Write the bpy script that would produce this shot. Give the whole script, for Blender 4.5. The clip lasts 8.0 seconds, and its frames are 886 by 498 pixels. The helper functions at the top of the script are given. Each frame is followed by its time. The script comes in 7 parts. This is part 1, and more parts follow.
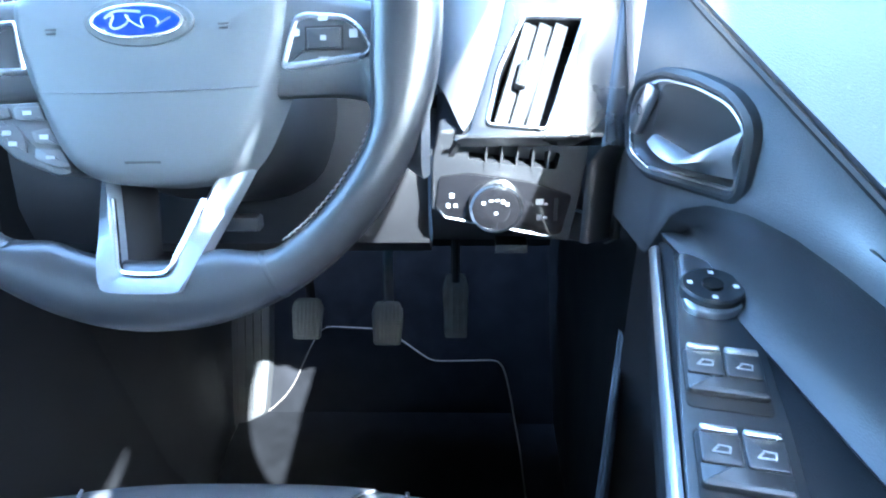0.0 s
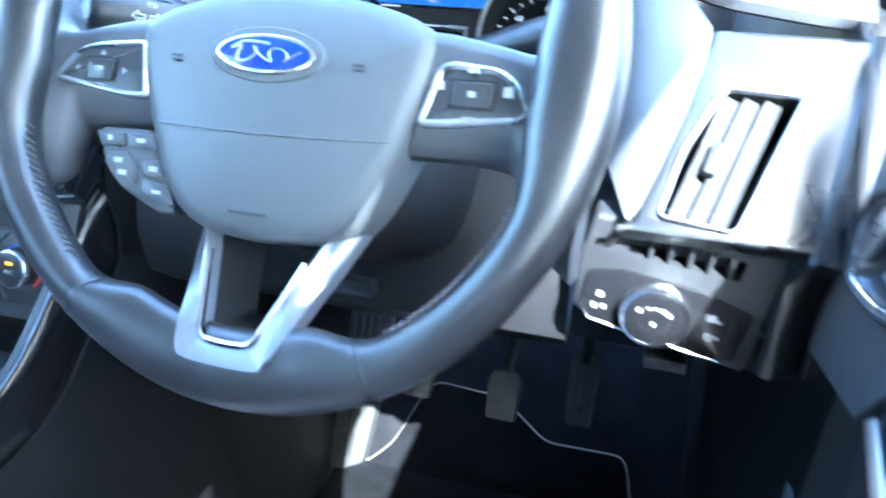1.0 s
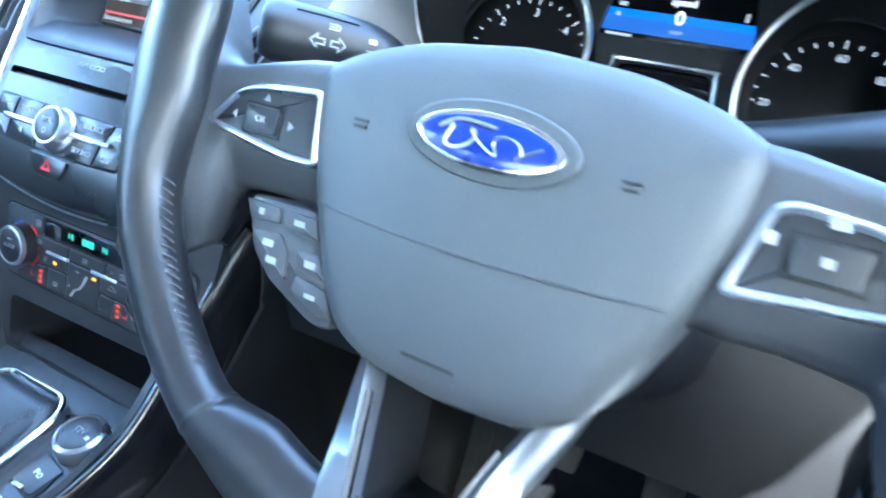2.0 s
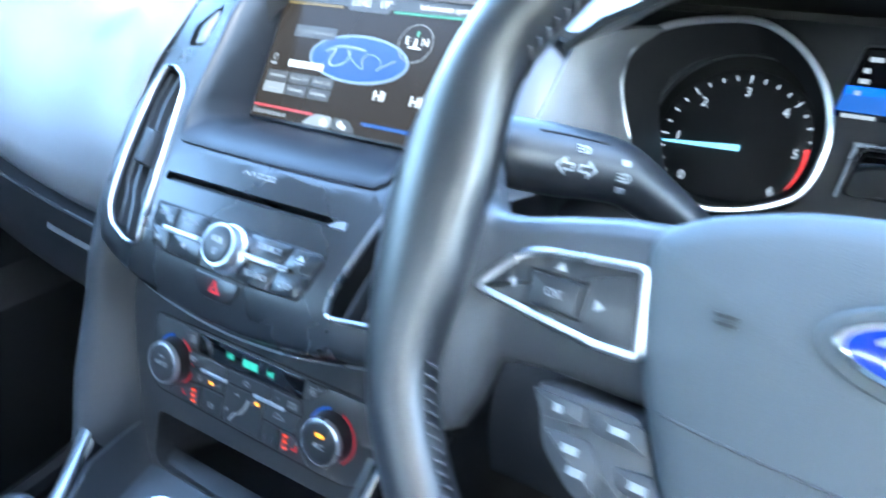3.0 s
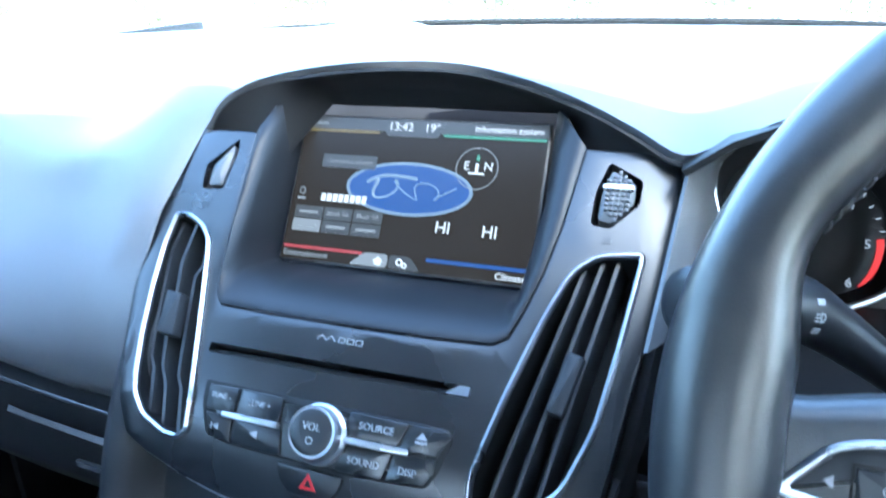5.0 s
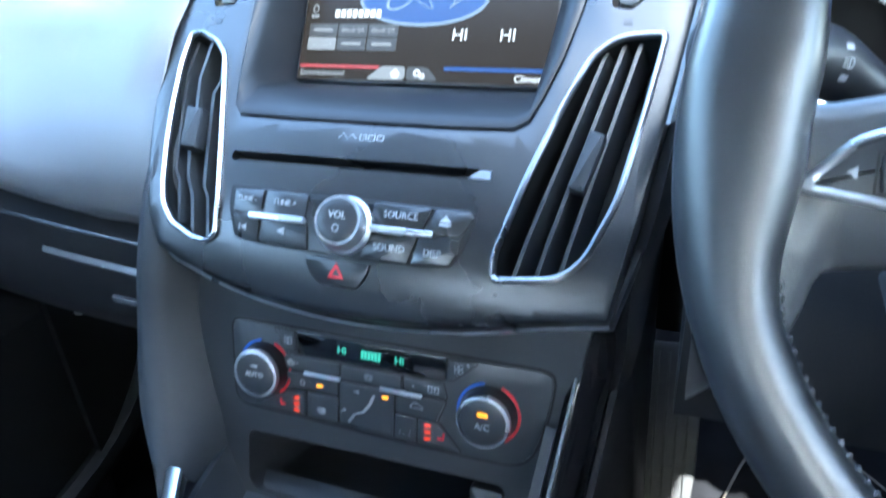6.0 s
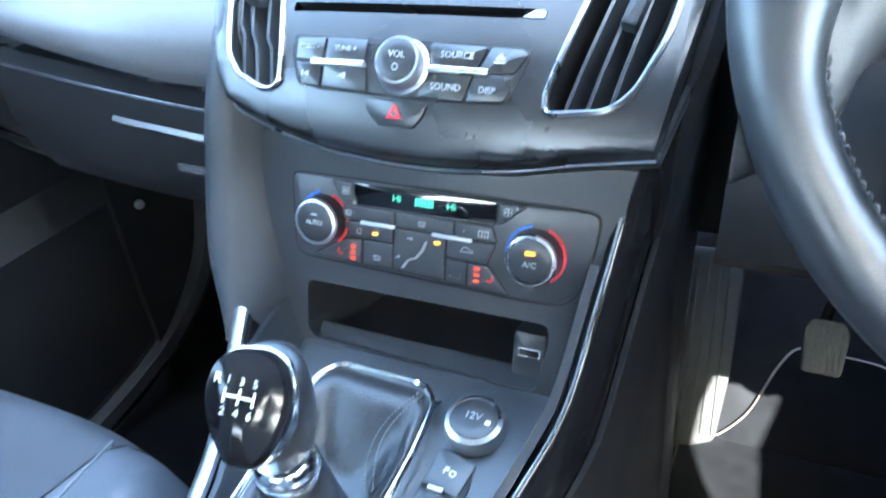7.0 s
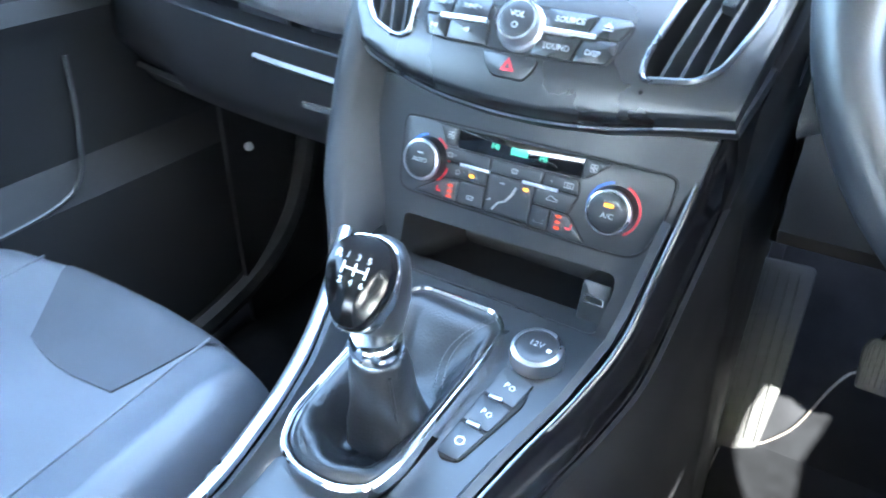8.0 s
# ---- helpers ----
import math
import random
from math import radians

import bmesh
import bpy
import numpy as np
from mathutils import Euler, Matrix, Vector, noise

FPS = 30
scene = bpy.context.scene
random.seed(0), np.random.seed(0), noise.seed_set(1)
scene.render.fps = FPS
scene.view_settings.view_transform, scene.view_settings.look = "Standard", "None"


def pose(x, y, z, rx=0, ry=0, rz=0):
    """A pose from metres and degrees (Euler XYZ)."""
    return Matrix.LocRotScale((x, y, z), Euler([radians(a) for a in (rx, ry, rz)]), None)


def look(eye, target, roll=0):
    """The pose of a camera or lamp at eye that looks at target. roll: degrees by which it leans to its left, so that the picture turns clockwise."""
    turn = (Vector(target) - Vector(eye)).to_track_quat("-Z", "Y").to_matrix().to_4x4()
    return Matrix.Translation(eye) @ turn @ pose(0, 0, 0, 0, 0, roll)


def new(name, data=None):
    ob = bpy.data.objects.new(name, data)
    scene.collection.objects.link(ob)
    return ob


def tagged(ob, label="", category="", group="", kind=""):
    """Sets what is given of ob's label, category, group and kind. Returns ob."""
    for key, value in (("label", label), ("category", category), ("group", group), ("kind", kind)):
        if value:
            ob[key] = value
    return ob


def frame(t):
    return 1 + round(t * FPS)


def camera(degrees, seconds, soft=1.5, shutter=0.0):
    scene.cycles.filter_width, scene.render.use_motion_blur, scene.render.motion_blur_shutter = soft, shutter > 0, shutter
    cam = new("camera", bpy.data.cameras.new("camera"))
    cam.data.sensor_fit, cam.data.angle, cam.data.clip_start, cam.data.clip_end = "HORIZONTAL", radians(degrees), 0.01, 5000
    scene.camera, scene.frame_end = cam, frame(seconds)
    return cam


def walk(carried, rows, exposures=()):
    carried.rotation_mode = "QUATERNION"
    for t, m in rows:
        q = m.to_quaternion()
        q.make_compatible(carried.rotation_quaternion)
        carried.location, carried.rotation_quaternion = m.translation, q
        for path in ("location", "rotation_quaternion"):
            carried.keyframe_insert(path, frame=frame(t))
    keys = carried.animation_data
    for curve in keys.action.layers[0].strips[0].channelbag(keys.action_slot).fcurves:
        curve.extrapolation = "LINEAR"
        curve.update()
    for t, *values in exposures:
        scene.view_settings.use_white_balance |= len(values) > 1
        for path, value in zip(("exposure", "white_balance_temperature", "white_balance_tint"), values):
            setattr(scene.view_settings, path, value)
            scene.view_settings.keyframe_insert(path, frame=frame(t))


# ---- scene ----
from mathutils import bvhtree
cam = camera(66.0, 8.0, soft=1.9, shutter=0.5)
EXPOSED = ((0.0, 5.80, 5250), (1.0, 5.72, 5200), (2.5, 5.38, 5600), (3.0, 5.40, 5600), (3.5, 5.05, 5600), (4.2, 4.68, 5400), (5.5, 4.64, 5450), (6.0, 5.06, 5800), (6.5, 5.56, 5950), (7.0, 5.93, 6150), (7.5, 6.04, 6200), (8.0, 6.10, 6250))   # the film brightens as the windows leave the view
PATH = [
    (0, (-0.084, 0.162, 0.877), (-0.146, 1.884, -0.137), -1.2),
    (0.5, (-0.079, 0.195, 0.878), (-0.288, 1.929, -0.096), -1.5),
    (1, (-0.095, 0.258, 0.865), (-0.553, 1.975, -0.053), 1.4),
    (1.2, (-0.112, 0.281, 0.871), (-0.667, 1.969, -0.047), 1.5),
    (2.3, (-0.227, 0.404, 0.876), (-1.084, 1.924, -0.101), 3.9),
    (2.5, (-0.253, 0.41, 0.881), (-1.144, 1.923, -0.077), 3.5),
    (3, (-0.33, 0.402, 0.9), (-1.266, 1.907, -0.026), 0.1),
    (3.5, (-0.409, 0.398, 0.923), (-1.342, 1.943, 0.062), -3.1),
    (4, (-0.461, 0.404, 0.951), (-1.325, 2.04, 0.192), -5.1),
    (4.2, (-0.466, 0.409, 0.953), (-1.315, 2.067, 0.225), -5.7),
    (5.3, (-0.49, 0.39, 0.909), (-1.083, 2.122, 0.104), -1.1),
    (5.5, (-0.487, 0.383, 0.89), (-1.103, 2.083, 0.036), -2.2),
    (6, (-0.481, 0.365, 0.867), (-1.139, 1.975, -0.12), -4.5),
    (6.5, (-0.476, 0.338, 0.838), (-1.169, 1.883, -0.227), -5.1),
    (7, (-0.474, 0.313, 0.826), (-1.21, 1.799, -0.291), -5.6),
    (7.5, (-0.471, 0.281, 0.813), (-1.27, 1.72, -0.324), -4.5),
    (8, (-0.454, 0.238, 0.822), (-1.358, 1.637, -0.284), -1.0),
]
walk(cam, [(t, look(eye, target, roll)) for t, eye, target, roll in PATH], [(t, stops, kelvin, 3) for t, stops, kelvin in EXPOSED])

# ---- light: sun over the driver's shoulder through the side window, blue sky ----
SUN_EL, SUN_AZ = 44.0, 145.0          # degrees up; degrees to the right of straight ahead
world = bpy.data.worlds.new("sky")
scene.world = world
world.use_nodes = True
wn = world.node_tree
sky = wn.nodes.new("ShaderNodeTexSky")
sky.sky_type, sky.sun_disc = "NISHITA", False
sky.sun_elevation, sky.sun_rotation = radians(SUN_EL), radians(SUN_AZ)
sky.air_density, sky.dust_density, sky.ozone_density = 1.0, 2.5, 1.0
wn.nodes["Background"].inputs[1].default_value = 0.15
wn.links.new(sky.outputs[0], wn.nodes["Background"].inputs[0])
sun_data = bpy.data.lights.new("sun", "SUN")
sun_data.energy, sun_data.angle, sun_data.color = 2.0, radians(0.53), (1.0, 0.96, 0.90)
sun = new("sun", sun_data)
to_sun = Vector((math.sin(radians(SUN_AZ)) * math.cos(radians(SUN_EL)), math.cos(radians(SUN_AZ)) * math.cos(radians(SUN_EL)), math.sin(radians(SUN_EL))))
sun.matrix_world = look(to_sun * 20, (0, 0, 0))


# ---- materials ----
def surface(name, col, rough=0.5, metal=0.0, grain=0.0, size=900.0, vary=0.15, spec=0.5, coat=0.0, mottle=9.0, kind="VORONOI", dust=0.0):
    """A procedural surface: base colour with slow mottling, gloss that wanders, and a fine relief of cells or noise."""
    m = bpy.data.materials.new(name)
    m.use_nodes = True
    nt, bsdf = m.node_tree, m.node_tree.nodes["Principled BSDF"]
    where = nt.nodes.new("ShaderNodeTexCoord")
    slow = nt.nodes.new("ShaderNodeTexNoise")
    slow.inputs["Scale"].default_value, slow.inputs["Detail"].default_value = mottle, 6.0
    nt.links.new(where.outputs["Object"], slow.inputs["Vector"])
    ramp = nt.nodes.new("ShaderNodeMapRange")
    ramp.inputs[1].default_value, ramp.inputs[2].default_value = 0.3, 0.7
    ramp.inputs[3].default_value, ramp.inputs[4].default_value = 1.0 - vary, 1.0 + vary
    nt.links.new(slow.outputs[0], ramp.inputs[0])
    mul = nt.nodes.new("ShaderNodeVectorMath")
    mul.operation = "SCALE"
    mul.inputs[0].default_value = col
    nt.links.new(ramp.outputs[0], mul.inputs["Scale"])
    shade = mul.outputs[0]
    if dust:
        specks = nt.nodes.new("ShaderNodeTexNoise")
        specks.inputs["Scale"].default_value, specks.inputs["Detail"].default_value = 420.0, 2.0
        nt.links.new(where.outputs["Object"], specks.inputs["Vector"])
        cut = nt.nodes.new("ShaderNodeMapRange")
        cut.inputs[1].default_value, cut.inputs[2].default_value, cut.inputs[4].default_value = 0.66, 0.78, dust
        nt.links.new(specks.outputs[0], cut.inputs[0])
        mix = nt.nodes.new("ShaderNodeMix")
        mix.data_type = "RGBA"
        mix.inputs["B"].default_value = (0.35, 0.33, 0.3, 1)
        nt.links.new(cut.outputs[0], mix.inputs["Factor"])
        nt.links.new(shade, mix.inputs["A"])
        shade = mix.outputs["Result"]
    nt.links.new(shade, bsdf.inputs["Base Color"])
    gloss = nt.nodes.new("ShaderNodeMapRange")
    gloss.inputs[1].default_value, gloss.inputs[2].default_value = 0.3, 0.7
    gloss.inputs[3].default_value, gloss.inputs[4].default_value = max(rough - 0.06, 0.02), min(rough + 0.06, 1.0)
    nt.links.new(slow.outputs[0], gloss.inputs[0])
    nt.links.new(gloss.outputs[0], bsdf.inputs["Roughness"])
    bsdf.inputs["Metallic"].default_value = metal
    bsdf.inputs["Specular IOR Level"].default_value = spec
    bsdf.inputs["Coat Weight"].default_value = coat
    bsdf.inputs["Coat Roughness"].default_value = 0.06
    if grain:
        if kind == "VORONOI":
            tex = nt.nodes.new("ShaderNodeTexVoronoi")
            tex.inputs["Scale"].default_value = size
        elif kind == "WEAVE":
            tex = nt.nodes.new("ShaderNodeTexWave")
            tex.inputs["Scale"].default_value, tex.inputs["Distortion"].default_value = size, 2.0
        else:
            tex = nt.nodes.new("ShaderNodeTexNoise")
            tex.inputs["Scale"].default_value, tex.inputs["Detail"].default_value = size, 3.0
        nt.links.new(where.outputs["Object"], tex.inputs["Vector"])
        bump = nt.nodes.new("ShaderNodeBump")
        bump.inputs["Strength"].default_value, bump.inputs["Distance"].default_value = grain, 0.0004
        nt.links.new(tex.outputs[0], bump.inputs["Height"])
        nt.links.new(bump.outputs[0], bsdf.inputs["Normal"])
    return m


def glow(name, col, strength, base=(0.01, 0.01, 0.01), rough=0.3, spec=0.25):
    m = bpy.data.materials.new(name)
    m.use_nodes = True
    b = m.node_tree.nodes["Principled BSDF"]
    b.inputs["Base Color"].default_value = (*base, 1)
    b.inputs["Roughness"].default_value = rough
    b.inputs["Emission Color"].default_value = (*col, 1)
    b.inputs["Emission Strength"].default_value = strength * 0.36
    b.inputs["Specular IOR Level"].default_value = spec
    return m


def glass(name, tint=(1, 1, 1)):
    """Thin window glass: clear straight through, with a faint gloss that grows at grazing angles."""
    m = bpy.data.materials.new(name)
    m.use_nodes = True
    nt = m.node_tree
    nt.nodes.remove(nt.nodes["Principled BSDF"])
    clear, shine, edge, mix = nt.nodes.new("ShaderNodeBsdfTransparent"), nt.nodes.new("ShaderNodeBsdfGlossy"), nt.nodes.new("ShaderNodeLayerWeight"), nt.nodes.new("ShaderNodeMixShader")
    clear.inputs[0].default_value = (*tint, 1)
    shine.inputs["Roughness"].default_value = 0.01
    edge.inputs["Blend"].default_value = 0.12
    soft = nt.nodes.new("ShaderNodeMath")
    soft.operation = "MULTIPLY"
    soft.inputs[1].default_value = 0.25
    nt.links.new(edge.outputs["Facing"], soft.inputs[0])
    nt.links.new(soft.outputs[0], mix.inputs[0])
    nt.links.new(clear.outputs[0], mix.inputs[1])
    nt.links.new(shine.outputs[0], mix.inputs[2])
    nt.links.new(mix.outputs[0], nt.nodes["Material Output"].inputs[0])
    return m


DASH = surface("soft_dash_foam", (0.080, 0.085, 0.092), 0.38, spec=0.75, grain=0.30, size=1100, vary=0.10, dust=0.10)
PLASTIC = surface("grained_black_plastic", (0.013, 0.014, 0.016), 0.48, grain=0.25, size=1300, vary=0.15, dust=0.12)
LOWER = surface("lower_trim_plastic", (0.0105, 0.0108, 0.0120), 0.55, spec=0.22, grain=0.3, size=1100, vary=0.2)
FACIA = surface("satin_charcoal_facia", (0.0080, 0.0090, 0.0105), 0.29, spec=0.64, grain=0.05, size=2500, vary=0.08)
PANEL = surface("satin_grey_panel", (0.0205, 0.0225, 0.0250), 0.35, spec=0.50, grain=0.05, size=2500, vary=0.08, dust=0.05)
BUTTON = surface("dark_button_plastic", (0.014, 0.015, 0.017), 0.38, vary=0.08)
PADS = surface("airbag_cover_plastic", (0.064, 0.071, 0.076), 0.48, grain=0.18, size=1500, vary=0.06)
LEATHER = surface("black_wheel_leather", (0.0150, 0.0160, 0.018), 0.35, spec=0.72, grain=0.12, size=1100, vary=0.15)
SPOKE = surface("soft_spoke_skin", (0.042, 0.045, 0.050), 0.42, spec=0.7, grain=0.15, size=1300, vary=0.08)
GAITER = surface("soft_gaiter_leather", (0.0135, 0.0142, 0.0158), 0.34, grain=0.5, size=520, vary=0.2)
SEATHIDE = surface("seat_leatherette", (0.104, 0.114, 0.130), 0.42, grain=0.4, size=600, vary=0.12)
SEATCLOTH = surface("seat_centre_cloth", (0.052, 0.058, 0.068), 0.85, grain=0.8, size=900, vary=0.2, kind="NOISE")
GLOSS = surface("piano_black_trim", (0.006, 0.006, 0.007), 0.16, vary=0.05, spec=0.30)
DOORTRIM = surface("grained_door_trim", (0.0115, 0.0122, 0.0135), 0.60, spec=0.22, grain=0.3, size=1100, vary=0.18)
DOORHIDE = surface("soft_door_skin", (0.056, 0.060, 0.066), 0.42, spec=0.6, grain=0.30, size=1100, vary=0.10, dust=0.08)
# darker than DOORHIDE: the shade of the armrest hollow is in this colour
SCOOPSHADE = surface("shaded_scoop_plastic", (0.026, 0.0275, 0.031), 0.46, grain=0.3, size=1100, vary=0.12)
CHROME = surface("bright_chrome", (0.78, 0.79, 0.80), 0.12, 1.0, vary=0.03)
SATIN = surface("satin_silver", (0.55, 0.57, 0.60), 0.30, 1.0, vary=0.05)
ALLOY = surface("brushed_silver_paint", (0.23, 0.25, 0.28), 0.34, 0.7, vary=0.06)
CHEEK = surface("soft_cheek_foam", (0.020, 0.0215, 0.0240), 0.52, spec=0.32, grain=0.25, size=1100, vary=0.08)
# pale colour that stands for the sheen along the glovebox edges
EDGESHEEN = surface("painted_edge_sheen", (0.06, 0.063, 0.067), 0.25, vary=0.05)
BRIGHT = surface("bright_satin_ring", (0.42, 0.44, 0.47), 0.30, 0.9, vary=0.04)
VENTRING = surface("satin_vent_ring", (0.40, 0.42, 0.45), 0.28, 1.0, vary=0.04)
STUD = surface("grey_studded_rubber", (0.075, 0.080, 0.086), 0.42, vary=0.1)
CAVEWALL = surface("dark_screen_surround", (0.0095, 0.0105, 0.0125), 0.38, spec=0.28, grain=0.05, size=2500, vary=0.08)
KEYTOP = surface("satin_key_plastic", (0.022, 0.024, 0.027), 0.36, grain=0.04, size=2500, vary=0.08, dust=0.05)
DARK = surface("deep_black", (0.006, 0.006, 0.006), 0.6, spec=0.3, vary=0.1)
CARPET = surface("black_carpet", (0.009, 0.0092, 0.0105), 0.95, spec=0.06, grain=1.0, size=900, vary=0.35, kind="NOISE", mottle=22)
MAT = surface("tufted_floor_mat", (0.0050, 0.0052, 0.0060), 0.95, spec=0.04, grain=1.0, size=700, vary=0.35, kind="NOISE", mottle=30)
PIPING = surface("brown_mat_binding", (0.22, 0.185, 0.155), 0.8, grain=0.6, size=900, vary=0.2, kind="NOISE")
REST = surface("black_footrest_rubber", (0.026, 0.026, 0.026), 0.62, spec=0.3, vary=0.2, mottle=40, dust=0.15)
RUBBER = surface("ribbed_rubber", (0.065, 0.065, 0.062), 0.6, vary=0.2, mottle=40, dust=0.3)
THREAD = surface("grey_thread", (0.09, 0.09, 0.095), 0.7, vary=0.1)
WHITE = surface("white_legend", (0.75, 0.77, 0.78), 0.5, vary=0.03)
PALE = surface("pale_grey_legend", (0.28, 0.29, 0.30), 0.5, vary=0.03)
LEGEND = surface("grey_key_legend", (0.25, 0.26, 0.27), 0.5, vary=0.03)
RED = surface("red_paint", (0.50, 0.012, 0.02), 0.4, vary=0.03)
BLUE = surface("blue_paint", (0.02, 0.10, 0.42), 0.4, vary=0.03)
ENAMEL = surface("blue_enamel", (0.008, 0.028, 0.22), 0.18, vary=0.05, coat=0.5)
ROOFCLOTH = surface("pale_roof_lining", (0.55, 0.55, 0.54), 0.95, grain=0.4, size=700, vary=0.05, kind="NOISE")
SCREENBACK = glow("screen_ground", (0.050, 0.040, 0.032), 0.10, (0.004, 0.004, 0.004), 0.22, 0.10)
DIALBLACK = surface("matt_dial_black", (0.006, 0.0065, 0.0075), 0.50, spec=0.25, vary=0.05)
LCDBLACK = surface("display_window", (0.004, 0.004, 0.005), 0.05, vary=0.02, coat=0.4)
GLASS = glass("window_glass", (0.96, 0.99, 0.98))


# ---- shapes ----
def fr(o, lean=0.0, yaw=0.0):
    """A frame on a panel that leans back by lean degrees: x along it, y up it, z out of it."""
    a, b = radians(lean), radians(yaw)
    u = Vector((math.cos(b), math.sin(b), 0))
    n = Vector((math.sin(b) * math.cos(a), -math.cos(b) * math.cos(a), math.sin(a)))
    v = n.cross(u)
    return Matrix(((u.x, v.x, n.x, o[0]), (u.y, v.y, n.y, o[1]), (u.z, v.z, n.z, o[2]), (0, 0, 0, 1)))


def axes(o, u, n):
    """A frame with origin o, first axis u and third axis n."""
    n = Vector(n).normalized()
    u = Vector(u)
    u = (u - n * u.dot(n)).normalized()
    v = n.cross(u)
    return Matrix(((u.x, v.x, n.x, o[0]), (u.y, v.y, n.y, o[1]), (u.z, v.z, n.z, o[2]), (0, 0, 0, 1)))


def ccw(pts):
    a = sum(p[0] * q[1] - q[0] * p[1] for p, q in zip(pts, pts[1:] + pts[:1]))
    return list(pts) if a > 0 else list(pts)[::-1]


def fillet(pts, r=0.004, n=4):
    """Rounds the corners of an outline; r is one radius, or one a corner."""
    pts, out = list(pts), []
    rs = r if isinstance(r, (list, tuple)) else [r] * len(pts)
    for i, p in enumerate(pts):
        a, b, c = Vector(pts[i - 1]), Vector(p), Vector(pts[(i + 1) % len(pts)])
        d = min(rs[i], (a - b).length * 0.45, (c - b).length * 0.45)
        if d < 1e-5:
            out.append((b.x, b.y))
            continue
        s, e = b + (a - b).normalized() * d, b + (c - b).normalized() * d
        for k in range(n + 1):
            t = k / n
            q = s * (1 - t) ** 2 + b * 2 * t * (1 - t) + e * t * t
            out.append((q.x, q.y))
    return out


def inset(pts, d):
    out = []
    for i, p in enumerate(pts):
        a, b, c = Vector(pts[i - 1]), Vector(p), Vector(pts[(i + 1) % len(pts)])
        e, f = (b - a), (c - b)
        e = e.normalized() if e.length > 1e-9 else f.normalized()
        f = f.normalized() if f.length > 1e-9 else e
        m = Vector((-e.y - f.y, e.x + f.x))
        m = m.normalized() if m.length > 1e-6 else Vector((-e.y, e.x))
        k = max(0.5, m.dot(Vector((-e.y, e.x))))
        out.append((b.x + m.x * d / k, b.y + m.y * d / k))
    return out


def mirror(pts):
    return [(-x, y) for x, y in pts]


def box2(u0, v0, u1, v1):
    return [(u0, v0), (u1, v0), (u1, v1), (u0, v1)]


def ring_faces(bm, a, b):
    n = len(a)
    for i in range(n):
        bm.faces.new((a[i], a[(i + 1) % n], b[(i + 1) % n], b[i]))


def plate(outline, d0, d1, F=None, bev=0.001, holes=(), dome=0.0, bm=None):
    """A panel: an outline pushed from depth d0 to d1, with a rounded front edge, holes through it, or a domed front."""
    bm = bm or bmesh.new()
    F = F or Matrix()
    P = ccw(outline)
    V = lambda pts, d: [bm.verts.new(F @ Vector((x, y, d))) for x, y in pts]
    back, mid = V(P, d0), V(P, d1 - bev)
    ring_faces(bm, back, mid)
    last, pts = mid, P
    if bev > 0:
        for k, (i, h) in enumerate(((0.3, 0.7), (1.0, 1.0))):
            pts = inset(P, bev * i)
            nxt = V(pts, d1 - bev + bev * h)
            ring_faces(bm, last, nxt)
            last = nxt
    if dome:
        cx, cy = sum(p[0] for p in pts) / len(pts), sum(p[1] for p in pts) / len(pts)
        for f in (0.9, 0.75, 0.55, 0.3):
            nxt = V([(cx + (x - cx) * f, cy + (y - cy) * f) for x, y in pts], d1 + dome * (1 - f * f))
            ring_faces(bm, last, nxt)
            last = nxt
    if holes:
        rings, flat = [last], [[Vector((*p, 0)) for p in pts]]
        for h in holes:
            H = ccw(h)[::-1]
            front, rear = V(H, d1), V(H, d0)
            for i in range(len(H)):
                j = (i + 1) % len(H)
                bm.faces.new((front[i], rear[i], rear[j], front[j]))
            rings.append(front)
            flat.append([Vector((*p, 0)) for p in H])
        allv = [v for r in rings for v in r]
        tess = bpy_tess(flat)
        for tri in tess:
            try:
                bm.faces.new([allv[i] for i in tri])
            except ValueError:
                pass
    else:
        bm.faces.new(last)
        bm.faces.new(back[::-1])
    return bm


def bpy_tess(loops):
    from mathutils import geometry
    return geometry.tessellate_polygon(loops)


def collar(outer, inner, d0, d1, F=None, bev=0.001, bm=None):
    """A closed frame between two outlines of equal count."""
    bm = bm or bmesh.new()
    F = F or Matrix()
    V = lambda pts, d: [bm.verts.new(F @ Vector((x, y, d))) for x, y in pts]
    rings = [V(outer, d0), V(outer, d1 - bev), V(inset(outer, bev), d1), V(inset(inner, -bev), d1), V(inner, d1 - bev), V(inner, d0)]
    for a, b in zip(rings, rings[1:] + rings[:1]):
        ring_faces(bm, a, b)
    return bm


def rim_of(outline, width, d0, d1, F=None, bev=0.001, bm=None):
    P = ccw(outline)
    return collar(P, inset(P, width), d0, d1, F, bev, bm)


def loft(rows, closed=False, cap=False, bm=None):
    bm = bm or bmesh.new()
    vs = [[bm.verts.new(Vector(p)) for p in r] for r in rows]
    n = len(vs[0])
    for a, b in zip(vs, vs[1:]):
        for i in range(n if closed else n - 1):
            j = (i + 1) % n
            bm.faces.new((a[i], a[j], b[j], b[i]))
    if cap and closed:
        bm.faces.new(vs[0][::-1])
        bm.faces.new(vs[-1])
    return bm


def sheet(rows, thick):
    """A skin through rows of points, given thickness along its own normals."""
    return thicken(loft(rows), thick)


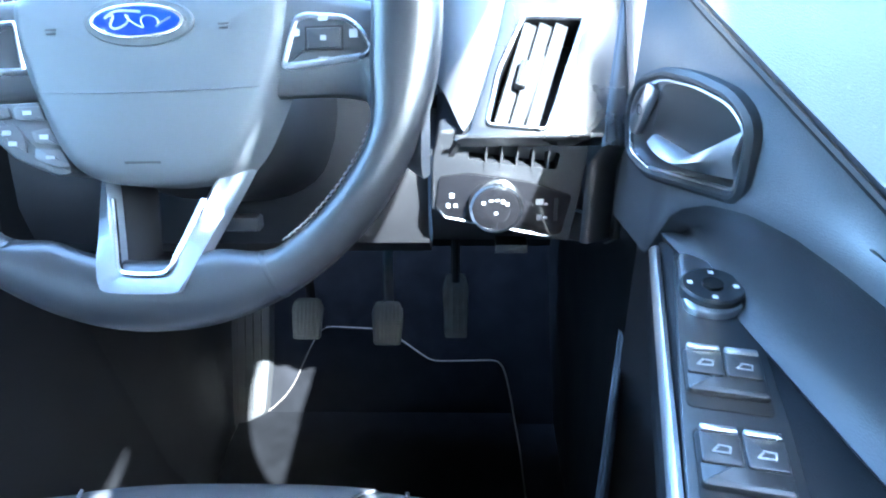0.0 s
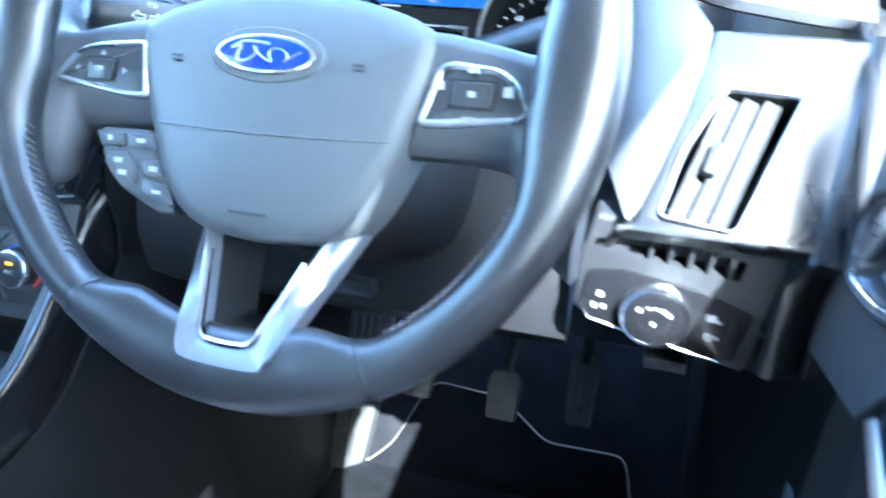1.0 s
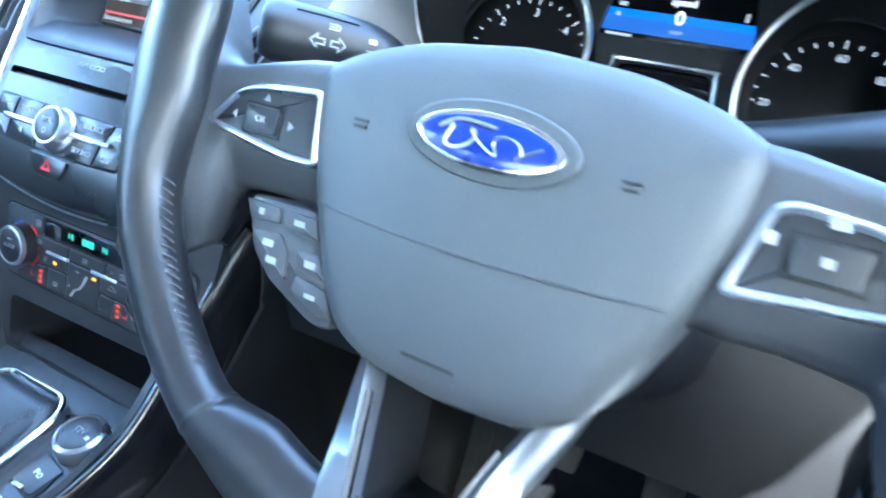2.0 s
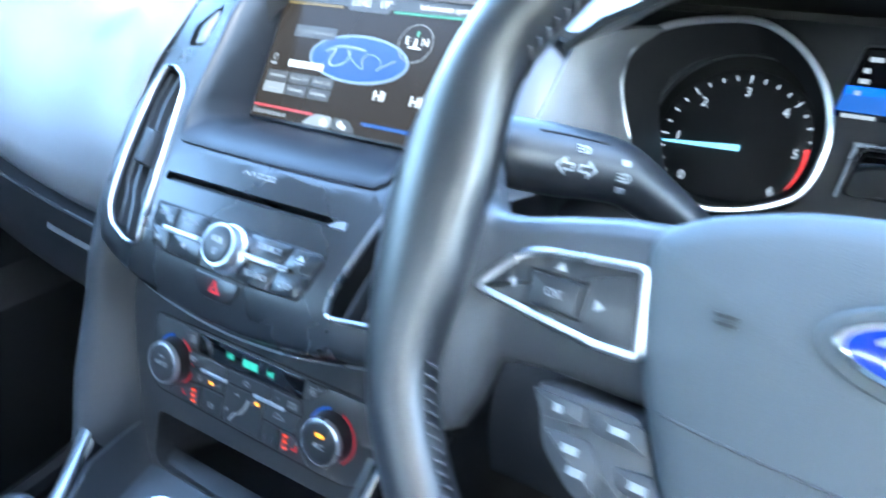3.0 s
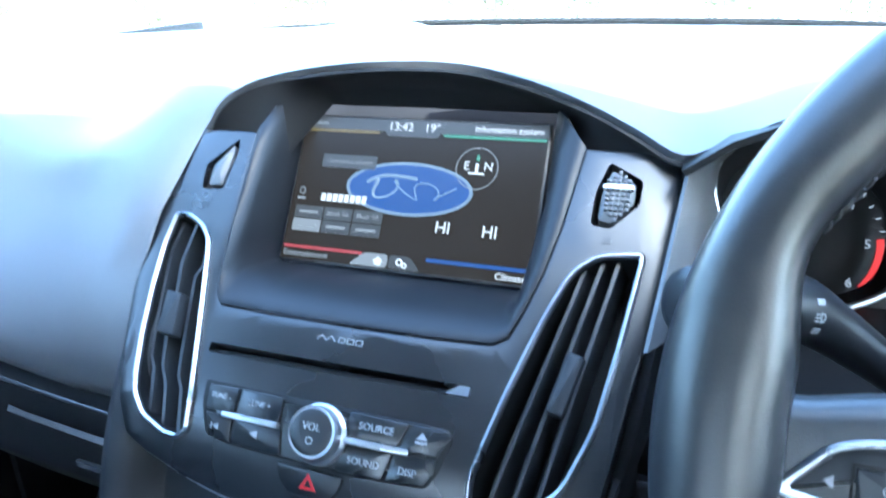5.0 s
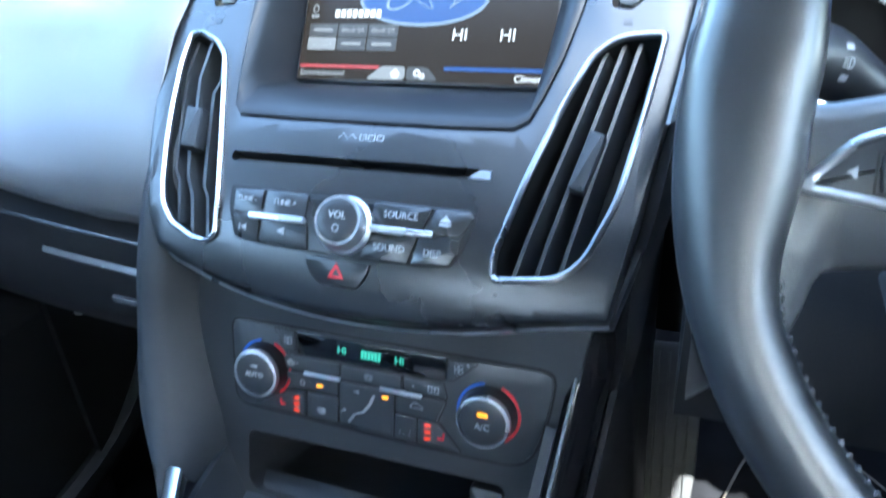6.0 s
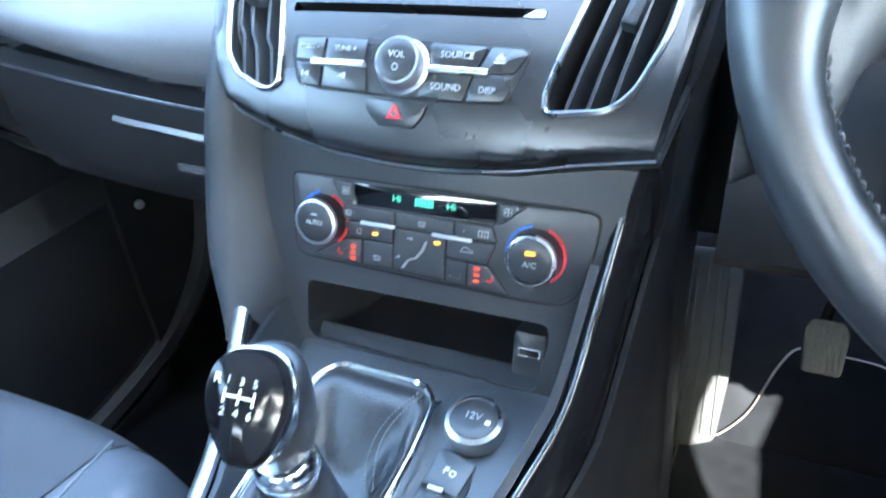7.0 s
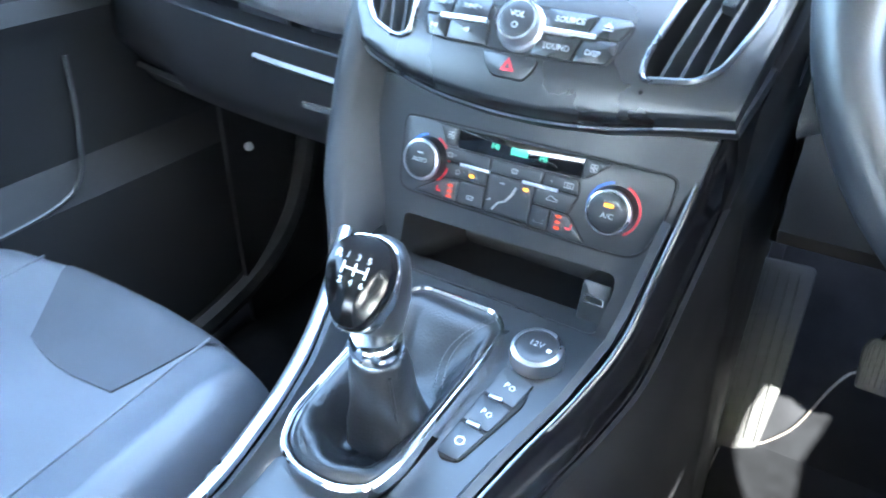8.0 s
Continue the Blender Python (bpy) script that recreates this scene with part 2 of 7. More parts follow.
def thicken(bm, thick):
    bmesh.ops.recalc_face_normals(bm, faces=bm.faces)
    bm.normal_update()
    rim = [e for e in bm.edges if len(e.link_faces) == 1]
    faces = bm.faces[:]
    twin = {v: bm.verts.new(v.co - v.normal * thick) for v in bm.verts[:]}
    for f in faces:
        bm.faces.new([twin[v] for v in reversed(f.verts[:])])
    for e in rim:
        a, b = e.verts
        bm.faces.new((a, b, twin[b], twin[a]))
    return bm


def smooth_path(pts, n=8, closed=False):
    """A smooth curve through points (Catmull-Rom)."""
    P = [Vector(p) for p in pts]
    m, out = len(P), []
    for i in range(m if closed else m - 1):
        if closed:
            a, b, c, d = P[i - 1], P[i], P[(i + 1) % m], P[(i + 2) % m]
        else:
            a, b, c, d = P[max(i - 1, 0)], P[i], P[i + 1], P[min(i + 2, m - 1)]
        for k in range(n):
            t = k / n
            out.append(0.5 * (2 * b + (c - a) * t + (2 * a - 5 * b + 4 * c - d) * t * t + (3 * b - a - 3 * c + d) * t ** 3))
    if not closed:
        out.append(P[-1])
    return out


def tube(path, r, seg=10, closed=False, flat=1.0, bm=None):
    """A round bar along a path; r is one radius, or one a point; flat squashes it."""
    P = [Vector(p) for p in path]
    n = len(P)
    rows, up = [], None
    for i, p in enumerate(P):
        t = (P[(i + 1) % n] - P[i - 1]) if closed else (P[min(i + 1, n - 1)] - P[max(i - 1, 0)])
        t.normalize()
        if up is None:
            up = t.orthogonal().normalized()
        up = (up - t * up.dot(t)).normalized()
        side = t.cross(up)
        ri = r[i] if isinstance(r, (list, tuple)) else r
        rows.append([p + (up * math.cos(2 * math.pi * k / seg) + side * math.sin(2 * math.pi * k / seg) * flat) * ri for k in range(seg)])
    if closed:
        rows.append(rows[0])
    return loft(rows, True, not closed, bm)


def lathe(profile, F, seg=36, bm=None):
    """A turned form: (radius, height) pairs about the frame's third axis."""
    rows = [[F @ Vector((max(r, 1e-5) * math.cos(2 * math.pi * k / seg), max(r, 1e-5) * math.sin(2 * math.pi * k / seg), h)) for k in range(seg)] for r, h in profile]
    return loft(rows, True, True, bm)


def arc_band(r0, r1, a0, a1, d0, d1, F, n=18):
    """A flat curved band between two angles (degrees)."""
    A = [radians(a0 + (a1 - a0) * k / n) for k in range(n + 1)]
    pts = [(r1 * math.cos(a), r1 * math.sin(a)) for a in A] + [(r0 * math.cos(a), r0 * math.sin(a)) for a in A[::-1]]
    return plate(pts, d0, d1, F, bev=0)


def ellipse(cu, cv, a, b, n=40):
    return [(cu + a * math.cos(2 * math.pi * k / n), cv + b * math.sin(2 * math.pi * k / n)) for k in range(n)]


def at(F, u=0, v=0, d=0, turn=0):
    """The frame moved along itself, and turned about its third axis."""
    return F @ pose(u, v, d, 0, 0, turn)


def finish(bm, name, material, smooth=38):
    bmesh.ops.remove_doubles(bm, verts=bm.verts, dist=1e-6)
    bmesh.ops.recalc_face_normals(bm, faces=bm.faces)
    me = bpy.data.meshes.new(name)
    bm.to_mesh(me)
    bm.free()
    me.materials.append(material)
    me.polygons.foreach_set("use_smooth", [True] * len(me.polygons))
    me.set_sharp_from_angle(angle=radians(smooth))
    return me


def thing(name, base, label, category, group="", kind=""):
    e = new(name)
    e.location = base
    e.empty_display_size = 0.05
    return tagged(e, label, category, group, kind)


def place_of(ob):
    m = Matrix.Translation(ob.location)
    return place_of(ob.parent) if ob.parent and ob.type == "MESH" else m


def part(name, bm, material, parent, label="", smooth=38):
    """One mesh as a part of a thing, or of another part."""
    ob = new(name, finish(bm, name, material, smooth))
    ob.parent = parent
    ob.matrix_parent_inverse = place_of(parent).inverted() if parent.type == "EMPTY" else Matrix()
    return tagged(ob, label)


def solo(name, bm, material, label, category, kind="", group="", smooth=38):
    """A thing of one mesh."""
    return tagged(new(name, finish(bm, name, material, smooth)), label, category, group, kind)


def text(words, size, F, material, parent, name="lettering", align="CENTER", depth=0.0002, stretch=1.0):
    cu = bpy.data.curves.new("letters", "FONT")
    cu.body, cu.size, cu.align_x, cu.align_y, cu.extrude = words, size, align, "CENTER", depth
    cu.resolution_u = 3
    tmp = new("letters", cu)
    bpy.context.view_layer.update()
    me = bpy.data.meshes.new_from_object(tmp.evaluated_get(bpy.context.evaluated_depsgraph_get()))
    bpy.data.objects.remove(tmp)
    bpy.data.curves.remove(cu)
    me.transform(F @ Matrix.Diagonal((stretch, 1, 1, 1)))
    me.name = name
    me.materials.clear()
    me.materials.append(material)
    ob = new(name, me)
    ob.parent = parent
    ob.matrix_parent_inverse = place_of(parent).inverted() if parent.type == "EMPTY" else Matrix()
    return ob


def bars(spots, F, material, parent, name="legend_bar", d=0.0004):
    """Small flat marks, each a part: (u, v, width, height)."""
    for u, v, w, h in spots:
        part(name, plate(box2(u - w / 2, v - h / 2, u + w / 2, v + h / 2), 0, d, F, 0), material, parent)


C = -0.661                                  # centre line of the car

# ---- the car's shell: floor, roof, pillars, glass ----
def toe(y):
    """Height of the carpet: flat, then rising to the toe board."""
    return 0.0 if y < 1.06 else (y - 1.06) * 0.9


floor_rows = [[(x, y, toe(y) - 0.028 + (0.16 * max(0.0, 1 - abs(x - C) / 0.16) ** 0.5 if abs(x - C) < 0.16 else 0.0)) for x in np.linspace(-1.42, 0.10, 42)] for y in (-1.4, -0.6, 0.0, 0.4, 0.8, 1.0, 1.06, 1.12, 1.2, 1.3, 1.4, 1.5, 1.58)]
solo("floor", sheet(floor_rows, 0.02), CARPET, "black carpeted car floor with a centre tunnel", "floor", "structure")

# roof: a shallow arch from side rail to side rail
# out of view; its front edge is set by how much skylight it admits
roof_rows = [[(C + s * w, y, z - 0.06 * abs(s) ** 2.5) for s in np.linspace(-1, 1, 15)] for y, z, w in ((0.540, 1.215, 0.61), (0.33, 1.255, 0.62), (-0.2, 1.30, 0.63), (-0.8, 1.29, 0.62), (-1.35, 1.22, 0.58))]
solo("ceiling", sheet(roof_rows, 0.03), ROOFCLOTH, "pale fabric roof lining of the car", "ceiling", "structure")

# bulkhead behind the dashboard, an added footwell light block and the rear wall
solo("wall_front", plate(box2(-1.42, -0.1, 0.10, 0.80), 0, 0.03, fr((0, 1.55, 0), 0), 0.002), LOWER, "dark bulkhead behind the dashboard", "wall", "structure")
# added panel that stops stray daylight showing over the pedals
solo("wall_footwell", plate(box2(-0.66, 0.30, 0.06, 0.70), 0, 0.02, fr((0, 1.17, 0), 0), 0.002), LOWER, "added dark panel that blocks daylight above the driver's pedals", "wall", "structure")
# unseen rear wall, raised to cut the light from behind
solo("wall_back", plate(box2(-1.42, -0.1, 0.10, 1.02), 0, 0.05, fr((0, -1.38, 0), 0), 0.002), CARPET, "dark carpeted boot wall behind the seats", "wall", "structure")


def pillar(name, pts, r, label, flat=0.6):
    solo(name, tube(smooth_path(pts, 6), r, 12, flat=flat), PLASTIC, label, "pillar", "structure")


for side, s in (("right", 1), ("left", -1)):
    X = lambda k: C + s * k
    pillar("pillar_front_" + side, [(X(0.70), 1.02, 0.84), (X(0.685), 0.82, 0.985), (X(0.655), 0.62, 1.11), (X(0.615), 0.43, 1.185)], 0.036, "dark windscreen pillar trim")
    pillar("pillar_middle_" + side, [(X(0.72), -0.10, 0.0), (X(0.735), -0.12, 0.86), (X(0.69), -0.20, 1.05), (X(0.635), -0.28, 1.20)], 0.055, "dark middle door pillar trim")
    # unseen roof rails, set wide and thick to keep sun off the wheel
    pillar("roof_rail_" + side, [(X(0.632), 0.45, 1.166), (X(0.645), 0.15, 1.175), (X(0.645), -0.6, 1.170), (X(0.59), -1.35, 1.10)], 0.060, "dark roof rail above the side windows", 1.0)
    pillar("pillar_rear_" + side, [(X(0.72), -1.35, 0.74), (X(0.64), -1.38, 1.0), (X(0.57), -1.36, 1.13)], 0.10, "dark rear pillar trim")
    # unseen quarter wall, added to narrow the rear windows and their light
    solo("wall_rear_" + side, plate([(-1.40, 0.0), (-0.88, 0.0), (-0.82, 0.94), (-0.95, 1.19), (-1.40, 1.12)], -0.01, 0.01, axes((X(0.72), 0, 0), (0, 1, 0), (1, 0, 0)), 0.002), LOWER, "unseen dark rear quarter trim, added to cut light from behind", "wall", "structure")
    solo("wall_lower_" + side, plate([(-0.90, 0.0), (-0.08, 0.0), (-0.08, 0.92), (-0.90, 0.92)], -0.01, 0.01, axes((X(0.74), 0, 0), (0, 1, 0), (1, 0, 0)), 0.002), LOWER, "dark rear door trim", "wall", "structure")
    solo("wall_" + side, plate([(0.60, -0.02), (1.56, -0.02), (1.56, 0.84), (0.90, 0.84), (0.82, 0.80), (0.60, 0.66)], -0.01, 0.01, axes((X(0.745), 0, 0), (0, 1, 0), (1, 0, 0)), 0.002), LOWER, "dark side wall of the footwell", "wall", "structure")

wind = []
for t in np.linspace(0, 1, 9):
    row = []
    for q in np.linspace(-1, 1, 17):
        w = 0.715 - 0.105 * t
        y = (1.36 - 0.36 * abs(q) ** 2.4) * (1 - t) + (0.540 - 0.08 * q * q) * t
        row.append((C + q * w, y, 0.845 + 0.37 * t ** 0.92 + 0.015 * (1 - q * q) * (t + 0.2)))
    wind.append(row)
ws = solo("window_1", sheet(wind, 0.004), GLASS, "clear raked windscreen glass", "window", "structure")
ws.visible_shadow = False
edge = [Vector(p) + Vector((0, 0.004, 0.004)) for p in wind[0]]
solo("windscreen_trim", tube(smooth_path(edge, 3), 0.007, 8, flat=0.5), DARK, "black edge strip along the foot of the windscreen", "trim", "structure")
for k, s in ((2, 1), (3, -1)):
    for j, (y0, y1) in enumerate(((0.92, -0.08), (-0.12, -1.25))):
        pane = [[((0.185 - max(y, 0.30) * 0.182 + 0.055 - 0.125 * h) if k == 2 and j == 0 else C + s * (0.738 - 0.125 * h - 0.01 * abs(y)), y, 0.875 + 0.335 * h * (1 if y < 0.62 else max(0.03, (0.96 - y) / 0.34))) for y in np.linspace(y0, y1, 11)] for h in np.linspace(0, 1, 5)]
        g = solo("window_%d" % (k + 2 * j), sheet(pane, 0.004), GLASS, "clear side window glass, wound up", "window", "structure")
        g.visible_shadow = False

# ---- outside: pale paving, a planted bank and trees, far past the windscreen ----
PAVING = surface("pale_paving", (0.50, 0.48, 0.45), 0.8, grain=0.4, size=60, vary=0.25, mottle=1.5, kind="NOISE")
LEAF = surface("sunlit_leaves", (0.040, 0.046, 0.010), 0.6, vary=0.5, mottle=2.0)
BARK = surface("grey_bark", (0.14, 0.11, 0.09), 0.9, vary=0.3)
bm = bmesh.new()
bmesh.ops.create_grid(bm, x_segments=24, y_segments=24, size=400)
for v in bm.verts:
    v.co.z = -0.36
solo("ground", bm, PAVING, "pale sunlit paved ground around the car", "ground", "structure")


def leafy(bm, centre, spread, count, leaf):
    for _ in range(count):
        d = Vector((random.gauss(0, 1), random.gauss(0, 1), random.gauss(0, 1))) * 0.5
        p = Vector(centre) + Vector((d.x * spread[0], d.y * spread[1], d.z * spread[2]))
        m = Matrix.Translation(p) @ Euler((random.uniform(0, 6), random.uniform(0, 6), random.uniform(0, 6))).to_matrix().to_4x4()
        s = leaf * random.uniform(0.6, 1.4)
        bm.faces.new([bm.verts.new(m @ Vector(q)) for q in ((-s, 0, 0), (0, -s * 0.5, s * 0.12), (s, 0, 0), (0, s * 0.5, s * 0.12))])


for i in range(15):
    x, y = -22 + i * 2.0 + random.uniform(-0.6, 0.6), 13 + random.uniform(-1.0, 3.0)
    h = random.uniform(0.5, 1.2)
    shrub = thing("shrub", (x, y, -0.36), "sunlit yellow-green garden shrub beyond the paving", "shrub", "shrubs ahead of the car")
    part("stem", tube([(x, y, -0.38), (x + 0.03, y, -0.1), (x, y + 0.03, h * 0.4)], [0.04, 0.03, 0.01], 7), BARK, shrub)
    bm = bmesh.new()
    for k in range(5):
        leafy(bm, (x + random.uniform(-0.5, 0.5), y + random.uniform(-0.4, 0.4), -0.2 + h * random.uniform(0.2, 0.7)), (0.8, 0.7, 0.6), 110, 0.06)
    part("foliage", bm, LEAF, shrub)
for i in range(6):
    x, y = -13 + i * 5 + random.uniform(-1, 1), 24 + random.uniform(-2, 4)
    tree = thing("tree", (x, y, -0.36), "leafy green tree behind the shrubs", "tree", "trees ahead of the car")
    bm = tube(smooth_path([(x, y, -0.4), (x + 0.1, y, 1.2), (x, y + 0.1, 2.6), (x + 0.1, y, 4.2)], 4), [0.22 - 0.015 * k for k in range(13)], 9)
    for k in range(6):
        a = k * 1.05
        tube([(x, y, 1.8 + 0.3 * k), (x + 0.8 * math.cos(a), y + 0.8 * math.sin(a), 2.6 + 0.35 * k), (x + 1.5 * math.cos(a), y + 1.5 * math.sin(a), 3.0 + 0.4 * k)], [0.09, 0.05, 0.02], 6, bm=bm)
    part("trunk", bm, BARK, tree)
    bm = bmesh.new()
    for k in range(14):
        a = k * 2.4
        leafy(bm, (x + 1.5 * math.cos(a) * random.uniform(0.2, 1), y + 1.5 * math.sin(a) * random.uniform(0.2, 1), 3.2 + random.uniform(-1, 1.8)), (1.4, 1.4, 1.1), 90, 0.16)
    part("crown", bm, LEAF, tree)

# ---- dashboard ----
dash = thing("dashboard", (C, 1.1, 0.6), "dark soft-touch dashboard with a hooded centre and cluster", "dashboard")
FS = fr((C, 0.650, 0.670), 44.0)            # plane of the upper centre facia


def on_facia(s, v, d=0.0):
    return FS @ Vector((s, v, d))


# edge of the padded top, from the passenger's side over both hoods to the driver's vent
lip_c = [(-0.168, 0.196), (-0.160, 0.222), (-0.146, 0.243), (-0.118, 0.262), (-0.052, 0.273), (0.018, 0.275), (0.067, 0.267), (0.112, 0.252), (0.147, 0.235), (0.174, 0.220)]
lip_pts = [on_facia(s, v - 0.005, 0.003 + 0.008 * max(0.0, 1 - (s / 0.15) ** 2) - 0.018 * max(0.0, (-0.146 - s) / 0.022)) for s, v in lip_c]
lip_pts += [Vector(p) for p in ((-0.462, 0.795, 0.838), (-0.42, 0.775, 0.862), (-0.35, 0.762, 0.882), (-0.28, 0.758, 0.888), (-0.20, 0.762, 0.882), (-0.14, 0.775, 0.862), (-0.10, 0.785, 0.842), (-0.06, 0.770, 0.815), (0.00, 0.765, 0.805), (0.05, 0.765, 0.800))]
lip_smooth = smooth_path(lip_pts, 4)
rows = []
for p in lip_smooth:
    z1 = 0.868 + 0.008 * math.sin((p.x - C) * 2)
    a, b = p, Vector((p.x, 1.40 - 0.36 * abs((p.x - C) / 0.715) ** 2.4, 0.84))
    if p.x > -0.06:
        b.z = 0.845
    row = [Vector((p.x, p.y + 0.020, p.z - 0.010)), Vector((p.x, p.y + 0.004, p.z - 0.007)), p.copy()]
    for t in (0.04, 0.1, 0.2, 0.35, 0.55, 0.8, 1.0):
        y = a.y + (b.y - a.y) * t
        z = a.z + (max(z1, a.z - 0.02) - a.z) * min(1, t * 3) + 0.008 * math.sin(min(1, t * 4) * math.pi)
        z = z + (b.z - z) * max(0, (t - 0.5) * 2)
        row.append(Vector((p.x, y, z)))
    rows.append(row)
part("top_pad", sheet(rows, 0.006), DASH, dash)

# passenger's side: one rolling skin from the windscreen down to the glovebox line
NEAR = [(1.40, 0.842), (1.22, 0.866), (1.06, 0.873), (0.95, 0.870), (0.88, 0.862), (0.840, 0.849), (0.805, 0.831), (0.75, 0.774), (0.715, 0.730), (0.698, 0.688), (0.694, 0.660), (0.702, 0.645), (0.722, 0.637), (0.76, 0.634)]
FAR = [(1.40, 0.836), (1.24, 0.855), (1.10, 0.858), (0.99, 0.846), (0.91, 0.826), (0.85, 0.800), (0.80, 0.770), (0.76, 0.738), (0.73, 0.708), (0.708, 0.680), (0.700, 0.662), (0.706, 0.646), (0.724, 0.637), (0.76, 0.634)]


def bulge(x):
    """How far the passenger's side falls back from the centre towards the door."""
    t = (-0.80 - x) / 0.6
    return 0.10 * max(0, t) ** 2.2


rows = []
for x in np.linspace(-0.834, -1.42, 18):
    k = min(1.0, max(0.0, (-0.85 - x) / 0.16))
    k = k * k * (3 - 2 * k)
    low = 0.11 * max(0.0, -0.90 - x)
    row = []
    for i, ((y0, z0), (y1, z1)) in enumerate(zip(NEAR, FAR)):
        y, z = y0 + (y1 - y0) * k, z0 + (z1 - z0) * k
        f = min(1.0, i / 11)
        y += bulge(x) * (0.2 + 0.8 * f) + 0.008 * (1 - k)
        y = min(y, 1.38 - 0.36 * abs((x - C) / 0.715) ** 2.4 - (0.0 if i == 0 else 0.03 * i))
        row.append(Vector((x, y, z + low * f ** 2)))
    if not rows:                            # inboard edge, tucked under the centre hump
        rows.append([p + (Vector((0.034, 0.0, -0.012)) if i < 6 else Vector((0.012, 0.0, -0.004)) if i == 6 else Vector((0.0006, 0.002, 0.0))) for i, p in enumerate(row)])
    rows.append(row)
part("passenger_pad", sheet(rows, 0.006), DASH, dash, smooth=70)

# glovebox and the trim under it
GB = [(0.738, 0.622), (0.722, 0.616), (0.722, 0.585), (0.728, 0.545), (0.745, 0.515), (0.78, 0.500), (0.90, 0.49)]
rows = [[Vector((x, y + bulge(x) * 0.8, z + 0.06 * (-0.9 - x) * (z > 0.6))) for y, z in GB] for x in np.linspace(-0.845, -1.17, 12)]
glove = part("glovebox_lid", sheet(rows, 0.008), LOWER, dash, "dark grained glovebox lid")
rows = [[Vector((x, 0.7125 + bulge(x) * 0.8 - 0.002 * math.sin(t * math.pi), 0.600 + 0.06 * (-0.9 - x) - 0.004 * t)) for t in (0, 0.5, 1)] for x in np.linspace(-0.845, -0.99, 6)]
part("handle_strip", sheet(rows, 0.003), EDGESHEEN, glove, "grey glovebox handle edge, lightened for sheen")
rows = [[Vector((x, 0.7155 + bulge(x) * 0.8, 0.566 - 0.006 * t)) for t in (0, 0.5, 1)] for x in np.linspace(-0.845, -0.93, 6)]
part("handle_lip", sheet(rows, 0.003), EDGESHEEN, glove)
rows = [[Vector((x, y + bulge(x) * 0.8, z)) for y, z in ((0.745, 0.645), (0.735, 0.625), (0.745, 0.55), (0.775, 0.51), (0.90, 0.49))] for x in np.linspace(-1.175, -1.42, 7)]
part("end_panel", sheet(rows, 0.008), LOWER, dash)
rows = [[Vector((x, y + bulge(x) * 0.6, z)) for y, z in ((0.775, 0.508), (0.79, 0.496), (0.80, 0.480), (0.95, 0.47), (1.3, 0.46))] for x in np.linspace(-0.83, -1.38, 8)]
part("under_tray", sheet(rows, 0.008), PLASTIC, dash)

# tube added as the highlight along the lid's top edge
part("lid_edge", tube([Vector((x, 0.7185 + bulge(x) * 0.8, 0.6200 + 0.06 * (-0.9 - x))) for x in np.linspace(-0.845, -1.17, 12)], 0.0022, 6), EDGESHEEN, glove)

# passenger's end vent, a dark round opening near the door
VE = fr((-1.31, 0.885, 0.715), 38, -14)
part("end_vent", rim_of(ellipse(0, 0, 0.045, 0.040, 28), 0.008, -0.02, 0.006, VE, 0.002), SATIN, dash, "silver-ringed end air vent")
bm = plate(ellipse(0, 0, 0.037, 0.032, 24), -0.03, -0.012, VE, 0)
for k in range(-2, 3):
    plate(box2(-0.036, k * 0.011 - 0.001, 0.036, k * 0.011 + 0.001), -0.012, 0.0, VE, 0, bm=bm)
part("end_vent_slats", bm, DARK, dash)

# driver's side: knee panel, the panel end with vent and light switch
rows = [[Vector((x, y, z)) for y, z in ((0.74, 0.70), (0.705, 0.655), (0.695, 0.61), (0.70, 0.575), (0.725, 0.553), (0.80, 0.545), (1.2, 0.54))] for x in np.linspace(-0.475, -0.115, 10)]
part("knee_panel", sheet(rows, 0.008), LOWER, dash, "dark knee panel under the column")
FV = fr((-0.05, 0.657, 0.690), 40)          # plane of the driver's vent
FL = fr((-0.06, 0.675, 0.620), 3)           # plane of the light switch
ventD = fillet([(-0.018, 0.004), (0.030, -0.001), (0.062, 0.092), (0.012, 0.094), (-0.008, 0.050)], 0.006)
endout = fillet([(-0.044, -0.006), (0.074, -0.006), (0.084, 0.03), (0.097, 0.135), (0.004, 0.135), (-0.008, 0.075), (-0.030, 0.0)], 0.004)
part("vent_panel", plate(endout, -0.02, 0.0, FV, 0.003, holes=[ventD]), FACIA, dash)
louv = fillet([(-0.021, 0.041), (0.050, 0.032), (0.053, 0.046), (-0.019, 0.056)], 0.003)
swout2 = [(-0.044, 0.066), (-0.050, 0.040), (-0.051, -0.004), (0.064, -0.034), (0.074, 0.030), (0.076, 0.066)]
part("switch_surround", plate(fillet(swout2, 0.004), -0.02, 0.008, FL, 0.003, holes=[louv]), PLASTIC, dash)
bm = plate(inset(ccw(louv), -0.002), -0.014, -0.010, FL, 0)
for k in range(5):
    u = -0.008 + k * 0.0125
    plate([(u, 0.032), (u + 0.0015, 0.032), (u + 0.0035, 0.056), (u + 0.002, 0.056)], -0.012, 0.009, FL, 0, bm=bm)
part("small_louvre", bm, PLASTIC, dash, "small black louvred grille")
rows = []
for t in np.linspace(0, 1, 9):
    v = -0.010 + 0.145 * t
    u = 0.074 + 0.023 * t ** 1.1
    rows.append([FV @ Vector((u - 0.001, v, -0.004)), FV @ Vector((u + 0.002, v, -0.001)), FV @ Vector((u + 0.012, v, -0.002)), FV @ Vector((u + 0.026, v, -0.008)), FV @ Vector((u + 0.036, v, -0.022)), FV @ Vector((u + 0.042, v, -0.055))])
